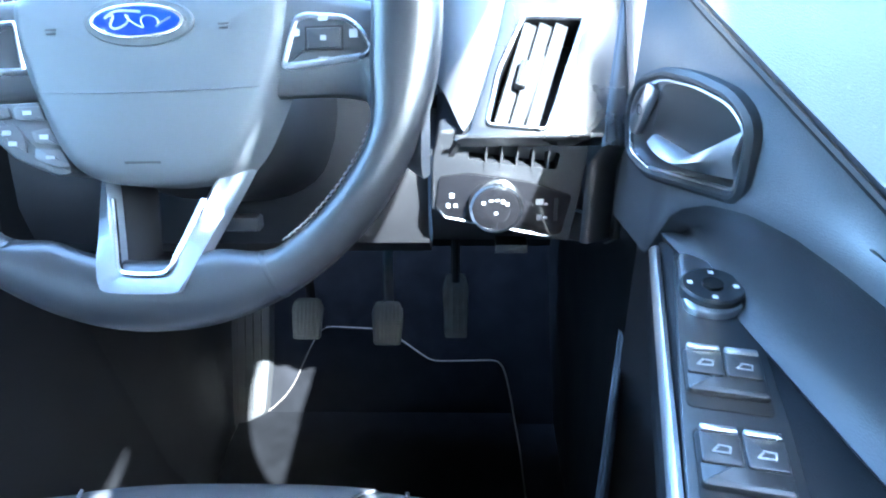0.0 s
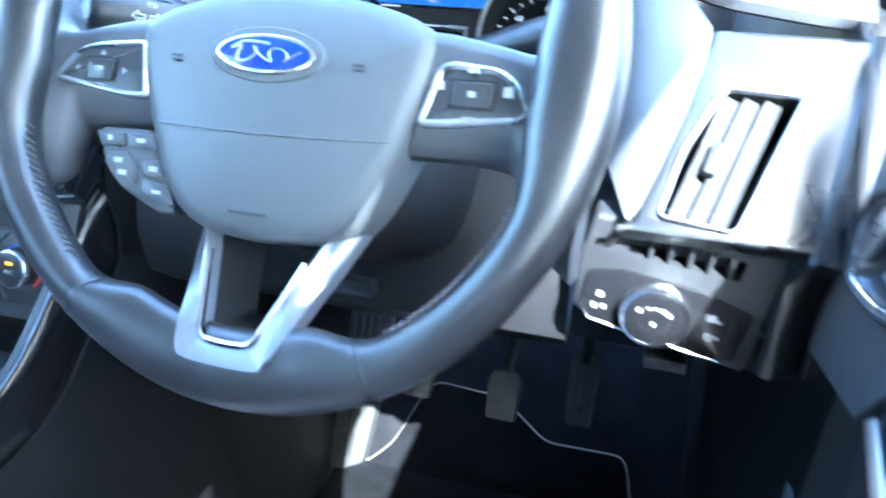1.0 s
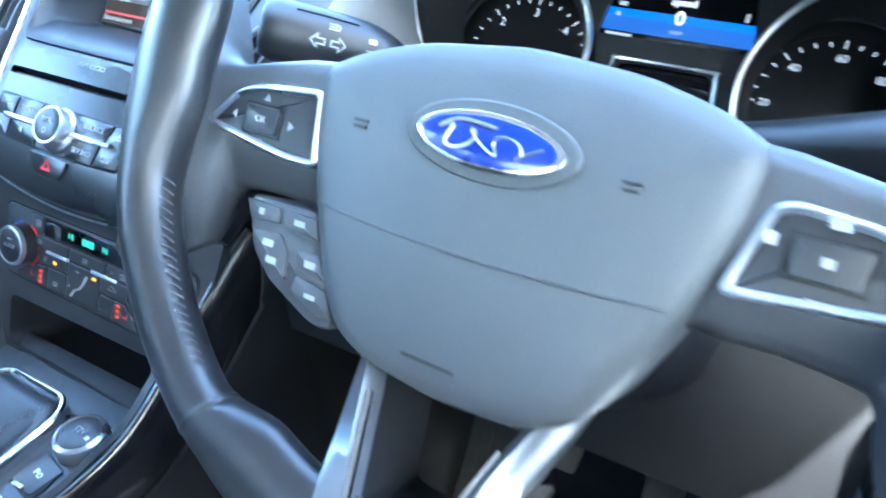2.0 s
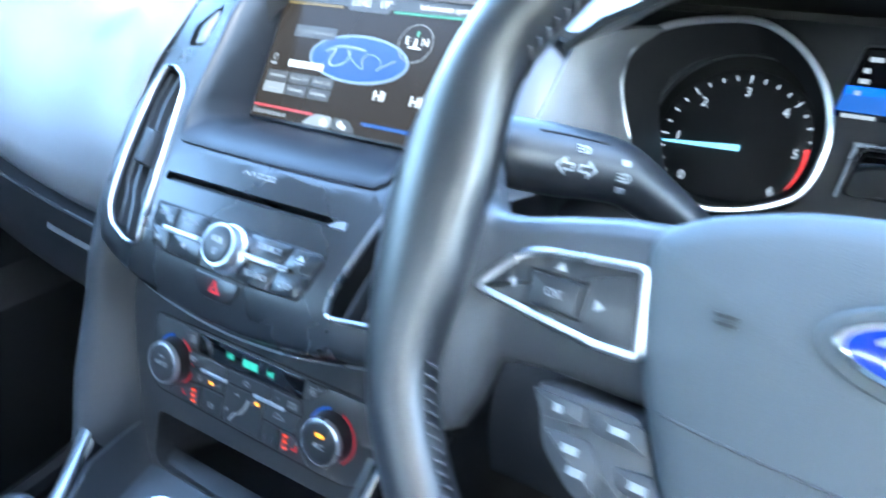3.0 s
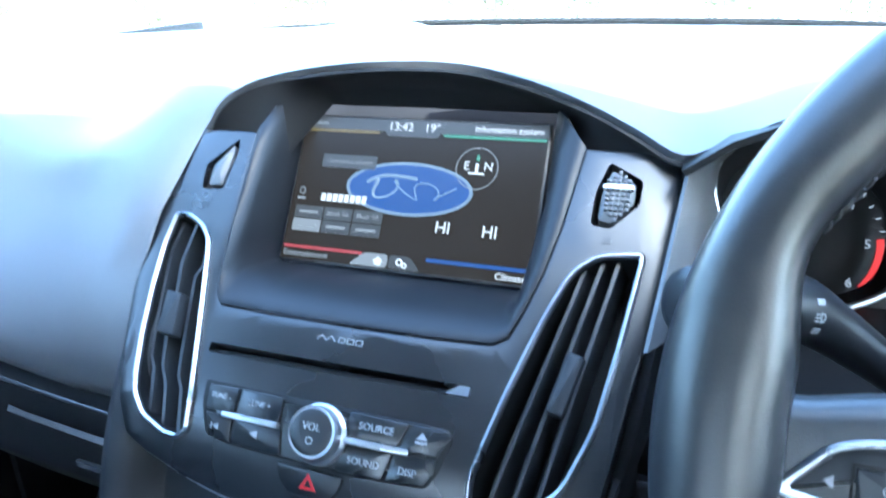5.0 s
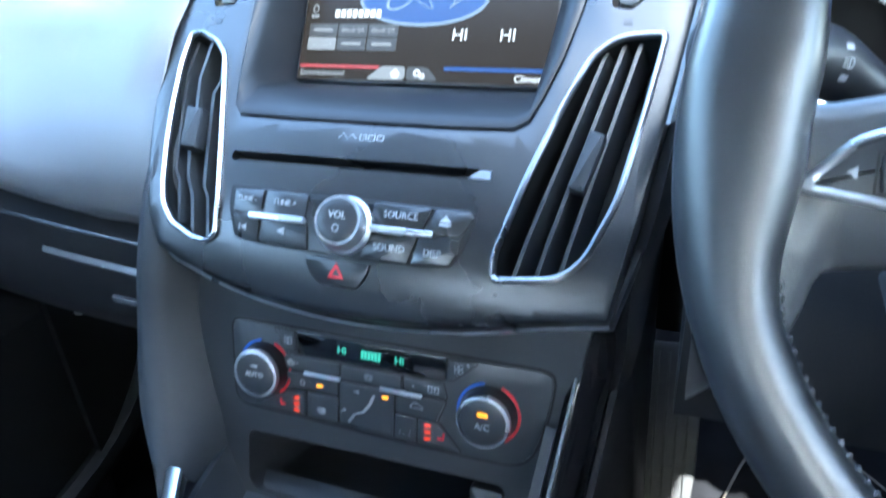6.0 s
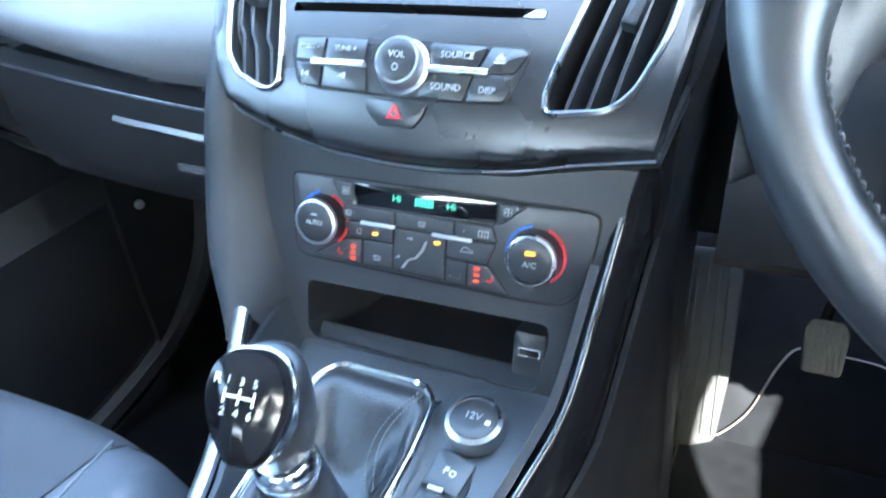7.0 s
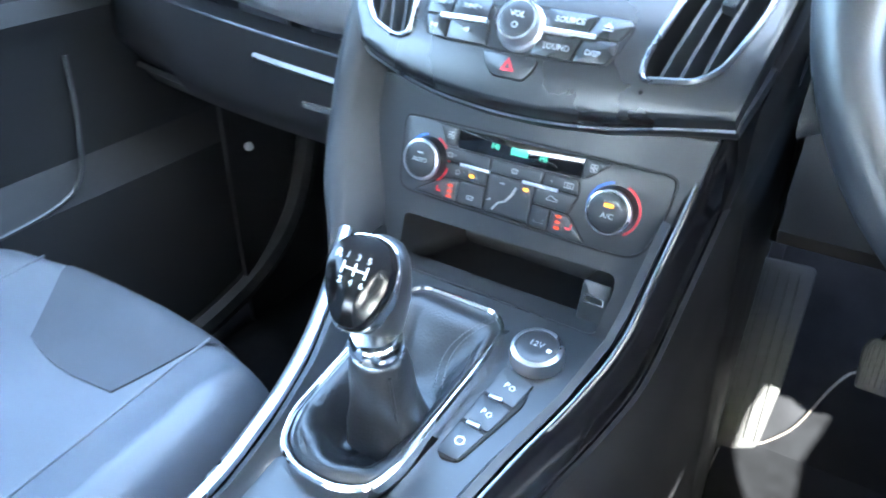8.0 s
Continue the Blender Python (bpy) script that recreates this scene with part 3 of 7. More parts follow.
rows = [[FL @ Vector((u, v, d)) for u, d in ((0.076, 0.002), (0.080, 0.004), (0.092, -0.002), (0.104, -0.012), (0.112, -0.030), (0.118, -0.06))] for v in (-0.035, 0.0, 0.035)] + rows
part("door_end_strip", sheet(rows, 0.004), FACIA, dash, smooth=60)
part("strip_seam", tube([FV @ Vector((0.0735 + 0.023 * t ** 1.1, -0.010 + 0.145 * t, 0.0002)) for t in np.linspace(0, 1, 8)], 0.0014, 6), DARK, dash)
# lower skirt and door-end cap of the dashboard
rows = [[FL @ Vector((u, v, d)) for v, d in ((0.020 - 0.25 * (u + 0.06), -0.016), (-0.012 - 0.20 * (u + 0.06), -0.018), (-0.048, -0.04), (-0.07, -0.12), (-0.08, -0.5))] for u in np.linspace(-0.052, 0.078, 8)]
part("lower_skirt", sheet(rows, 0.006), LOWER, dash)
part("end_cap", plate([(0.80, 0.82), (0.72, 0.775), (0.66, 0.70), (0.665, 0.59), (0.70, 0.565), (1.40, 0.55), (1.40, 0.84)], -0.006, 0.0, axes((0.047, 0, 0), (0, 1, 0), (1, 0, 0)), 0.002), LOWER, dash)
# added filler that keeps daylight from falling past the dashboard's door end
part("corner_fill", plate([(0.040, 0.80), (0.095, 0.80), (0.095, 1.44), (0.040, 1.44)], 0.78, 0.80, Matrix(), 0.001), LOWER, dash)
part("socket_cover", plate(fillet(box2(0.004, -0.055, 0.032, -0.046), 0.001), -0.03, -0.012, FL, 0.001), BUTTON, dash)

# rounded shoulder between the cluster hood and the driver's vent, turned so that the sun misses it
left = smooth_path([(-0.104, 0.822, 0.842), (-0.106, 0.800, 0.810), (-0.108, 0.785, 0.770), (-0.110, 0.775, 0.730), (-0.112, 0.768, 0.690), (-0.114, 0.764, 0.640), (-0.115, 0.764, 0.590)], 3)
right = smooth_path([FV @ Vector((0.002, 0.138, -0.004)), FV @ Vector((-0.002, 0.105, -0.004)), FV @ Vector((-0.010, 0.070, -0.004)), FV @ Vector((-0.024, 0.025, -0.004)), FV @ Vector((-0.042, -0.006, -0.006)), Vector((-0.108, 0.680, 0.640)), Vector((-0.106, 0.692, 0.590))], 3)
rows = [[a, a.lerp(b, 0.25) + Vector((-0.002, -0.006, 0.003)), a.lerp(b, 0.5) + Vector((0, -0.008, 0.004)), a.lerp(b, 0.8) + Vector((0, -0.005, 0.002)), b] for a, b in zip(left, right)]
part("shoulder", sheet(rows[:12], 0.004), DASH, dash, smooth=60)
# foot of the same skin, given a dark colour in place of shade
part("shoulder_foot", sheet([[p + Vector((0.004, 0.003, 0)) for p in row] for row in rows[11:]], 0.004), LOWER, dash, smooth=60)

# black liner of the cluster hood
rows = []
for x in np.linspace(-0.487, -0.105, 17):
    t = (x + 0.487) / 0.382
    top = 0.825 + 0.058 * math.sin(t * math.pi) ** 0.7
    rows.append([Vector((x, 0.785 - 0.02 * math.sin(t * math.pi), top - 0.004)), Vector((x, 0.86, top - 0.006)), Vector((x, 0.945, min(top, 0.835) - 0.004)), Vector((x, 0.945, 0.69))])
part("hood_liner", sheet(rows, 0.004), DARK, dash)
for x in (-0.488, -0.104):
    part("hood_cheek", plate([(0.80, 0.70), (0.95, 0.69), (0.95, 0.812), (0.835, 0.808), (0.80, 0.775)], -0.003, 0.003, axes((x, 0, 0), (0, 1, 0), (1, 0, 0)), 0.001), LOWER, dash)
part("binnacle_base", plate([(0.74, 0.692), (0.95, 0.680), (0.95, 0.70), (0.80, 0.712)], -0.19, 0.19, axes((-0.295, 0, 0), (0, 1, 0), (1, 0, 0)), 0.002), LOWER, dash)

# ---- upper centre facia with screen, disc slot and audio keys ----
radio = thing("infotainment_unit", on_facia(0, 0.08), "charcoal centre facia with touchscreen, disc slot and audio keys", "car stereo")
ventR = fillet([(0.161, 0.153), (0.155, 0.105), (0.147, 0.054), (0.135, 0.022), (0.122, 0.010), (0.086, 0.005), (0.085, 0.019), (0.097, 0.066), (0.109, 0.106), (0.121, 0.138), (0.135, 0.150)], [0.006, 0.01, 0.01, 0.008, 0.008, 0.005, 0.006, 0.01, 0.01, 0.008, 0.008])
ventL = fillet([(-0.1500, 0.1490), (-0.1400, 0.1503), (-0.1255, 0.1430), (-0.1165, 0.1324), (-0.1105, 0.1101), (-0.1010, 0.0712), (-0.0922, 0.0343), (-0.0905, 0.0115), (-0.0976, 0.0060), (-0.1071, 0.0068), (-0.1253, 0.0150), (-0.1345, 0.0272), (-0.1389, 0.0418), (-0.1449, 0.0688), (-0.1490, 0.0968), (-0.1515, 0.1258)], 0.004)
right_side = [(0.149, -0.006), (0.158, 0.050), (0.174, 0.159), (0.176, 0.215)]
left_side = [(-0.163, 0.190), (-0.167, 0.150), (-0.166, 0.099), (-0.158, 0.060), (-0.147, 0.023), (-0.137, 0.002)]
bottom = [(-0.121, -0.006), (-0.092, -0.015), (-0.062, -0.021), (-0.020, -0.025), (0.020, -0.025), (0.066, -0.021), (0.112, -0.012)]
# edge of the cave round the screen: down one side, along the shelf and up the other, and its twin at the screen
CAVE = [(-0.108, 0.2175), (-0.107, 0.195), (-0.105, 0.166), (-0.1025, 0.135), (-0.1005, 0.110), (-0.0990, 0.098), (-0.0940, 0.092), (-0.060, 0.091), (0.0, 0.0905), (0.050, 0.0908), (0.085, 0.092), (0.0925, 0.097), (0.098, 0.112), (0.105, 0.135), (0.111, 0.165), (0.115, 0.195), (0.118, 0.2175)]
CAVE_BACK = [(-0.0965, 0.0665), (-0.0965, 0.045), (-0.0965, 0.020), (-0.0965, -0.005), (-0.0965, -0.035), (-0.0960, -0.054), (-0.0920, -0.0590), (-0.060, -0.0595), (0.0, -0.0595), (0.050, -0.0595), (0.085, -0.0595), (0.0955, -0.054), (0.0965, -0.035), (0.0965, -0.005), (0.0965, 0.020), (0.0965, 0.045), (0.0965, 0.0665)]
slot = fillet(box2(-0.092, 0.0605, 0.078, 0.0670), 0.002)
wheelR = fillet([(0.1345, 0.2085), (0.1545, 0.1975), (0.1540, 0.1820), (0.1395, 0.1660), (0.1280, 0.1680), (0.1285, 0.1890)], 0.003)
wheelL = fillet([(-0.1210, 0.2105), (-0.1190, 0.1990), (-0.1215, 0.1705), (-0.1385, 0.1690), (-0.1415, 0.1880)], 0.003)
bm = plate(right_side + [(0.150, 0.2170)] + CAVE[::-1] + [(-0.155, 0.2180)] + left_side + bottom, -0.022, 0.0, FS, 0.003, holes=[ventR, ventL, slot, wheelR, wheelL])
for k in range(-7, 8):                     # cut up and across, so that it can bow
    bmesh.ops.bisect_plane(bm, geom=bm.verts[:] + bm.edges[:] + bm.faces[:], plane_co=on_facia(0.022 * k, 0), plane_no=FS.col[0].xyz)
for k in range(14):
    bmesh.ops.bisect_plane(bm, geom=bm.verts[:] + bm.edges[:] + bm.faces[:], plane_co=on_facia(0, 0.044 - 0.005 * k), plane_no=FS.col[1].xyz)
part("facia", bm, FACIA, radio, smooth=30)
# rolled lower edge below the keys
rows = []
for s, v in [(-0.160, 0.03)] + left_side[-2:] + bottom + [right_side[0], (0.158, 0.03)]:
    k = 1 - min(1, abs(s) / 0.16) ** 2
    rows.append([on_facia(s, v + 0.005, -0.013), on_facia(s, v + 0.002, -0.016), on_facia(s, v + 0.001, -0.020), on_facia(s * 0.995, v + 0.001, -0.023), on_facia(s * 0.985, v + 0.004, -0.027), on_facia(s * 0.96, v + 0.020, -0.040), on_facia(s * 0.9, v + 0.050, -0.080)])
part("lower_roll", sheet(rows, 0.003), BUTTON, radio, "black rolled lower edge")
edge = [on_facia(s, v - 0.0010 - 0.0014 * (1 - min(1, abs(s) / 0.16) ** 2), -0.0120) for s, v in left_side[-2:] + bottom + [right_side[0]]]
part("edge_line", tube(smooth_path(edge, 4), 0.0009, 6), SATIN, radio)
# deep surround of the screen, with the little shelf below it
FD = fr((-0.664, 0.818, 0.7825), 34.0)      # plane of the screen
# cave edge takes the same stretch to fit the camera's view as bow()
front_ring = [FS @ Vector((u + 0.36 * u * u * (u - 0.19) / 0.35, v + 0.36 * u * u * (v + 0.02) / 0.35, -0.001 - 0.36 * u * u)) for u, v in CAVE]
back_ring = [FD @ Vector((u, v, -0.001)) for u, v in CAVE_BACK]
mid_ring = [b.lerp(f, 0.45) + FD.col[2].xyz * 0.016 for f, b in zip(front_ring, back_ring)]
soft = [a.lerp(m, 0.10) + FS.col[2].xyz * 0.0014 for a, m in zip(front_ring, mid_ring)]
soft2 = [a.lerp(m, 0.30) + FS.col[2].xyz * 0.0012 for a, m in zip(front_ring, mid_ring)]
part("screen_surround", sheet([front_ring, soft, soft2, mid_ring, back_ring], 0.002), CAVEWALL, radio, smooth=70)
# dark underside of the hood, from its lip back to the top of the screen
rows = []
for p in lip_smooth:
    q = FS.inverted() @ p
    if q.x > 0.178:
        break
    inside = -0.104 < q.x < 0.114
    back = FD @ Vector((q.x * 0.86, 0.0660, -0.001)) if inside else FS @ Vector((q.x * 0.97, 0.2140, -0.030))
    a = FS @ Vector((q.x, q.y - 0.003, q.z - 0.004))
    rows.append([a, a.lerp(back, 0.3) + FS.col[1].xyz * 0.004, a.lerp(back, 0.65) + FS.col[1].xyz * 0.003, back])
part("hood_soffit", sheet(rows, 0.002), LOWER, radio, smooth=70)
screen = part("screen", plate(fillet(box2(-0.0935, -0.0565, 0.0935, 0.0555), 0.003), -0.006, 0.002, FD, 0.001), BUTTON, radio, "glossy black touchscreen showing the home page")
FD2 = at(FD, 0, 0, 0.0022)
part("picture", plate(box2(-0.0915, -0.0545, 0.0915, 0.0535), 0, 0.0003, FD2, 0), SCREENBACK, screen)
LIT = glow("lit_white", (0.9, 0.95, 1.0), 0.16)
LITDIM = glow("lit_grey", (0.55, 0.60, 0.65), 0.08)
LITBLUE = glow("lit_blue", (0.03, 0.13, 0.48), 0.10)
LITPALE = glow("lit_pale_blue", (0.36, 0.50, 0.68), 0.10)
LITRED = glow("lit_red", (0.75, 0.10, 0.12), 0.10)
LITGREEN = glow("lit_green", (0.12, 0.62, 0.38), 0.10)
LITGOLD = glow("lit_gold", (0.55, 0.40, 0.12), 0.08)
LITBAR = glow("lit_dark_bar", (0.10, 0.11, 0.12), 0.10)
FD3 = at(FD2, 0, 0, 0.0004)
FD4 = at(FD2, 0, 0, 0.0008)
part("status_bar", plate(box2(-0.0915, 0.0445, 0.0915, 0.0535), 0, 0.0002, FD3, 0), LITBAR, screen)
part("clock_tab", plate(fillet([(-0.030, 0.0535), (-0.025, 0.041), (0.014, 0.041), (0.019, 0.0535)], 0.003), 0.0002, 0.0004, FD3, 0), LITBAR, screen)
part("gold_line", plate(box2(-0.0905, 0.0425, -0.031, 0.0440), 0, 0.0002, FD3, 0), LITGOLD, screen)
part("green_line", plate(box2(0.018, 0.0425, 0.0905, 0.0440), 0, 0.0002, FD3, 0), LITGREEN, screen)
part("red_line", plate(box2(-0.0905, -0.0465, -0.028, -0.0445), 0, 0.0002, FD3, 0), LITRED, screen)
part("blue_line", plate(box2(0.020, -0.0465, 0.0905, -0.0440), 0, 0.0002, FD3, 0), LITBLUE, screen)
part("tab_home", plate(fillet([(-0.037, -0.0540), (-0.026, -0.0445), (-0.008, -0.0445), (-0.008, -0.0540)], 0.003), 0, 0.0002, FD3, 0), LITDIM, screen)
part("tab_settings", plate(fillet([(-0.007, -0.0540), (-0.007, -0.0445), (0.008, -0.0445), (0.017, -0.0540)], 0.003), 0, 0.0002, FD3, 0), LITBAR, screen)
part("settings_icon", rim_of(ellipse(0.001, -0.049, 0.0026, 0.0026, 14), 0.0012, 0, 0.0002, FD4, 0), LIT, screen)
part("settings_icon", rim_of(ellipse(0.005, -0.051, 0.0020, 0.0020, 14), 0.0009, 0, 0.0002, FD4, 0), LIT, screen)
bm = plate([(-0.019, -0.050), (-0.015, -0.0465), (-0.011, -0.050)], 0, 0.0002, FD4, 0)
plate(box2(-0.0175, -0.0525, -0.0125, -0.050), 0, 0.0002, FD4, 0, bm=bm)
part("home_icon", bm, LIT, screen)
part("emblem_oval", plate(ellipse(-0.002, 0.003, 0.0475, 0.0195), 0, 0.0002, FD3, 0), LITPALE, screen)
part("emblem_field", plate(ellipse(-0.002, 0.003, 0.0450, 0.0172), 0.0002, 0.0004, FD3, 0), LITBLUE, screen)
curve = [FD4 @ Vector((-0.034 + 0.064 * t + 0.0045 * math.sin(t * 26.0), 0.002 + 0.0072 * math.sin(t * 19.0 + 0.6) * (1 - 0.25 * t), 0)) for t in np.linspace(0, 1, 60)]
part("emblem_stroke", tube(curve, 0.0013, 6, flat=0.4), LITPALE, screen)
part("emblem_stroke", tube(smooth_path([FD4 @ Vector(q) for q in ((-0.033, 0.0065, 0), (-0.022, 0.0115, 0), (-0.008, 0.0118, 0), (0.004, 0.0105, 0))], 4), 0.0014, 6, flat=0.4), LITPALE, screen)
text("13:42", 0.0088, at(FD4, -0.015, 0.0480), LIT, screen)
text("19°", 0.0088, at(FD4, 0.009, 0.0480), LIT, screen)
text("Information system", 0.0062, at(FD4, 0.0885, 0.0490), LIT, screen, align="RIGHT")
text("Phone", 0.0058, at(FD4, -0.088, 0.0490), LITDIM, screen, align="LEFT")
text("Entertainment", 0.0062, at(FD4, -0.0895, -0.0505), LITDIM, screen, align="LEFT")
text("Climate", 0.0066, at(FD4, 0.0895, -0.0510), LIT, screen, align="RIGHT")
text("HI", 0.0115, at(FD4, 0.028, -0.0225), LIT, screen)
text("HI", 0.0115, at(FD4, 0.061, -0.0225), LIT, screen)
text("E", 0.0085, at(FD4, 0.038, 0.0225), LIT, screen)
text("N", 0.0085, at(FD4, 0.0535, 0.0225), LIT, screen)
part("compass_ring", rim_of(ellipse(0.0455, 0.021, 0.0150, 0.0150), 0.0007, 0, 0.0002, FD4, 0), LITDIM, screen)
bars([(0.0455, 0.021, 0.0020, 0.007), (0.0455, 0.0175, 0.011, 0.0014)], FD4, LIT, screen, "compass_needle")
bars([(0.0455, 0.0285, 0.0018, 0.004)], FD4, LITGREEN, screen, "compass_tip")
part("phone_box", plate(fillet(box2(-0.072, 0.015, -0.029, 0.025), 0.001), 0.0003, 0.0005, FD3, 0), LITBAR, screen)
text("Connect a phone", 0.0052, at(FD4, -0.0505, 0.0200), LITDIM, screen)
bars([(-0.0655 + 0.0046 * k, -0.0078, 0.0034, 0.0056) for k in range(8)], at(FD4, 0, 0, 0.0002), LIT, screen, "station_mark")
part("aerial_icon", rim_of(ellipse(-0.0835, -0.004, 0.0025, 0.003, 12), 0.0008, 0, 0.0002, FD4, 0), LITDIM, screen)
bars([(-0.0835, -0.0095, 0.006, 0.002)], FD4, LITDIM, screen)
for i, w in enumerate(("", "Block 5A", "Block 5A", "", "", "")):
    u, v = -0.0755 + (i % 3) * 0.0235, -0.0195 - (i // 3) * 0.0098
    key = part("preset", plate(fillet(box2(u - 0.0112, v - 0.0045, u + 0.0112, v + 0.0045), 0.0008), 0, 0.0002, FD3, 0), LITDIM if i == 3 else LITBAR, screen)
    if w:
        text(w, 0.0048, at(FD4, u, v), LITDIM, screen)
    else:
        bars([(u, v, 0.015, 0.0022)], FD4, LITDIM, screen)

# disc slot
bm = plate(inset(ccw(slot), -0.001), -0.030, -0.020, FS, 0)
part("disc_slot", bm, DARK, radio, "black disc slot")
part("slot_flap", plate([(-0.090, 0.0612), (0.070, 0.0612), (0.070, 0.0632), (-0.090, 0.0632)], -0.012, -0.004, FS, 0), DARK, radio)
part("slot_end", plate(fillet([(0.064, 0.0612), (0.0775, 0.0612), (0.0775, 0.0664), (0.071, 0.0664)], 0.001), -0.010, 0.0004, FS, 0), ALLOY, radio)
part("maker_mark", tube([FS @ Vector((-0.021 + 0.0030 * k, 0.0795 + (0.003 if k % 2 else 0.0), 0.0002)) for k in range(5)], 0.00035, 5, flat=0.5), LEGEND, radio)
for k in range(3):
    part("maker_mark", rim_of(box2(-0.007 + 0.0056 * k, 0.0790, -0.0025 + 0.0056 * k, 0.0825), 0.00045, 0, 0.0002, FS, 0), LEGEND, radio)

# audio keys
part("key_bed", plate(fillet([(-0.086, 0.0445), (-0.0845, 0.030), (-0.078, 0.0125), (-0.060, 0.0095), (-0.020, 0.0085), (0.02, 0.0075), (0.0625, 0.0095), (0.068, 0.018), (0.0745, 0.038), (0.070, 0.0425), (0.0, 0.0435)], 0.003), -0.004, 0.0006, FS, 0.0005), DARK, radio)


def key(name, pts, d=0.0017, r=0.0015, material=None, F=None, parent=None, label=""):
    return part(name, plate(inset(ccw(fillet(pts, r, 3)), 0.0005), 0.0, d, F or FS, 0.0006), material or FACIA, parent or radio, label)


key("audio_key", [(-0.0822, 0.0420), (-0.0812, 0.0275), (-0.0605, 0.0265), (-0.0605, 0.0430)])
key("audio_key", [(-0.0595, 0.0430), (-0.0595, 0.0265), (-0.030, 0.0260), (-0.030, 0.0425)])
key("audio_key", [(-0.0810, 0.0265), (-0.0750, 0.0110), (-0.0605, 0.0105), (-0.0605, 0.0255)])
key("audio_key", [(-0.0595, 0.0255), (-0.0595, 0.0105), (-0.026, 0.0092), (-0.028, 0.0250)])
key("audio_key", [(0.012, 0.0425), (0.012, 0.0260), (0.0435, 0.0262), (0.0490, 0.0420)])
key("audio_key", [(0.0500, 0.0420), (0.0445, 0.0262), (0.0665, 0.0266), (0.0735, 0.0380), (0.0700, 0.0418)])
key("audio_key", [(0.010, 0.0252), (0.008, 0.0085), (0.0375, 0.0085), (0.0425, 0.0252)])
key("audio_key", [(0.0435, 0.0252), (0.0385, 0.0085), (0.0620, 0.0102), (0.0665, 0.0180), (0.0665, 0.0256)])
for u0, u1 in ((-0.068, -0.030), (0.011, 0.0515)):
    part("silver_bar", plate(fillet(box2(u0, 0.0242, u1, 0.0278), 0.0012), 0.0, 0.0040, FS, 0.0008), SATIN, radio, "satin silver key divider")
top = at(FS, 0, 0, 0.0018)
text("SOURCE", 0.0056, at(top, 0.0300, 0.0352), PALE, radio)
text("SOUND", 0.0056, at(top, 0.0255, 0.0160), PALE, radio)
text("DISP", 0.0054, at(top, 0.0515, 0.0160), PALE, radio)
part("eject_mark", plate([(0.0535, 0.0340), (0.0605, 0.0340), (0.057, 0.0380)], 0, 0.0002, top, 0), PALE, radio)
bars([(0.057, 0.0325, 0.007, 0.0012)], top, PALE, radio, "eject_mark")
text("TUNE +", 0.0046, at(top, -0.0455, 0.0355), LEGEND, radio)
text("TUNE -", 0.0044, at(top, -0.0720, 0.0360), LEGEND, radio)
for u in (-0.0715, -0.0460):
    part("skip_mark", plate([(u - 0.002, 0.0185), (u + 0.002, 0.0165), (u + 0.002, 0.0205)], 0, 0.0002, top, 0), LEGEND, radio)
bars([(-0.0742, 0.0185, 0.0008, 0.004), (-0.0432, 0.0185, 0.0008, 0.004)], top, LEGEND, radio, "skip_mark")
FK = at(FS, -0.0035, 0.0262)
knob = part("volume_knob", lathe([(0.0172, 0.0), (0.0172, 0.003), (0.0152, 0.0045), (0.0149, 0.0108), (0.0142, 0.0124), (0.0128, 0.0122)], FK, 40), BRIGHT, radio, "satin silver volume knob")
part("knob_face", lathe([(0.0127, 0.0090), (0.0127, 0.0126), (0.0117, 0.0131), (0.006, 0.0128)], FK, 32), BUTTON, knob)
text("VOL", 0.0058, at(FK, 0, 0.0026, 0.0132), PALE, knob)
part("power_mark", rim_of(ellipse(0, -0.0048, 0.0022, 0.0022, 16), 0.0006, 0, 0.0002, at(FK, 0, 0, 0.0130), 0), PALE, knob)
hz = key("hazard_button", [(-0.0275, 0.0070), (-0.0250, -0.0020), (-0.0175, -0.0095), (0.0070, -0.0100), (0.0135, -0.0020), (0.0160, 0.0062)], 0.0026, 0.003, label="hazard light button with a red triangle")
part("triangle", collar([(-0.0112, -0.0050), (-0.0004, -0.0050), (-0.0058, 0.0042)], [(-0.0084, -0.0034), (-0.0032, -0.0034), (-0.0058, 0.0010)], 0, 0.0003, at(FS, 0, 0, 0.0026), 0), RED, hz)
# thumb wheels
for pts, cu, cv in ((wheelR, 0.1412, 0.187), (wheelL, -0.130, 0.189)):
    roller = part("thumb_wheel", plate([(cu + (u - cu) * (0.72 if cu > 0 else 0.60), cv + (v - cv) * 0.80) for u, v in pts], -0.012, -0.0015, FS, 0.0008, dome=0.0030), STUD, radio, "ribbed vent thumb wheel")
    bm = bmesh.new()
    for i in range(-3, 4):
        for j in range(-6, 7):
            u, v = cu + i * 0.0030, cv + j * 0.0030
            if abs(i) < 3 and abs(j) < 6 - abs(i) and cu > 0:
                plate(box2(u - 0.0010, v - 0.0010, u + 0.0010, v + 0.0010), 0.0, 0.0030 - 0.00010 * j * j, FS, 0.0004, bm=bm)
    if cu > 0:
        part("studs", bm, STUD, roller)
        part("pointer_bar", plate(box2(cu - 0.0085, cv + 0.0030, cu + 0.0085, cv + 0.0055), 0.0, 0.0040, FS, 0.0005), WHITE, roller)
bars([(0.1385, 0.159, 0.005, 0.004), (-0.1310, 0.158, 0.005, 0.004)], FS, BUTTON, radio, "vent_mark")


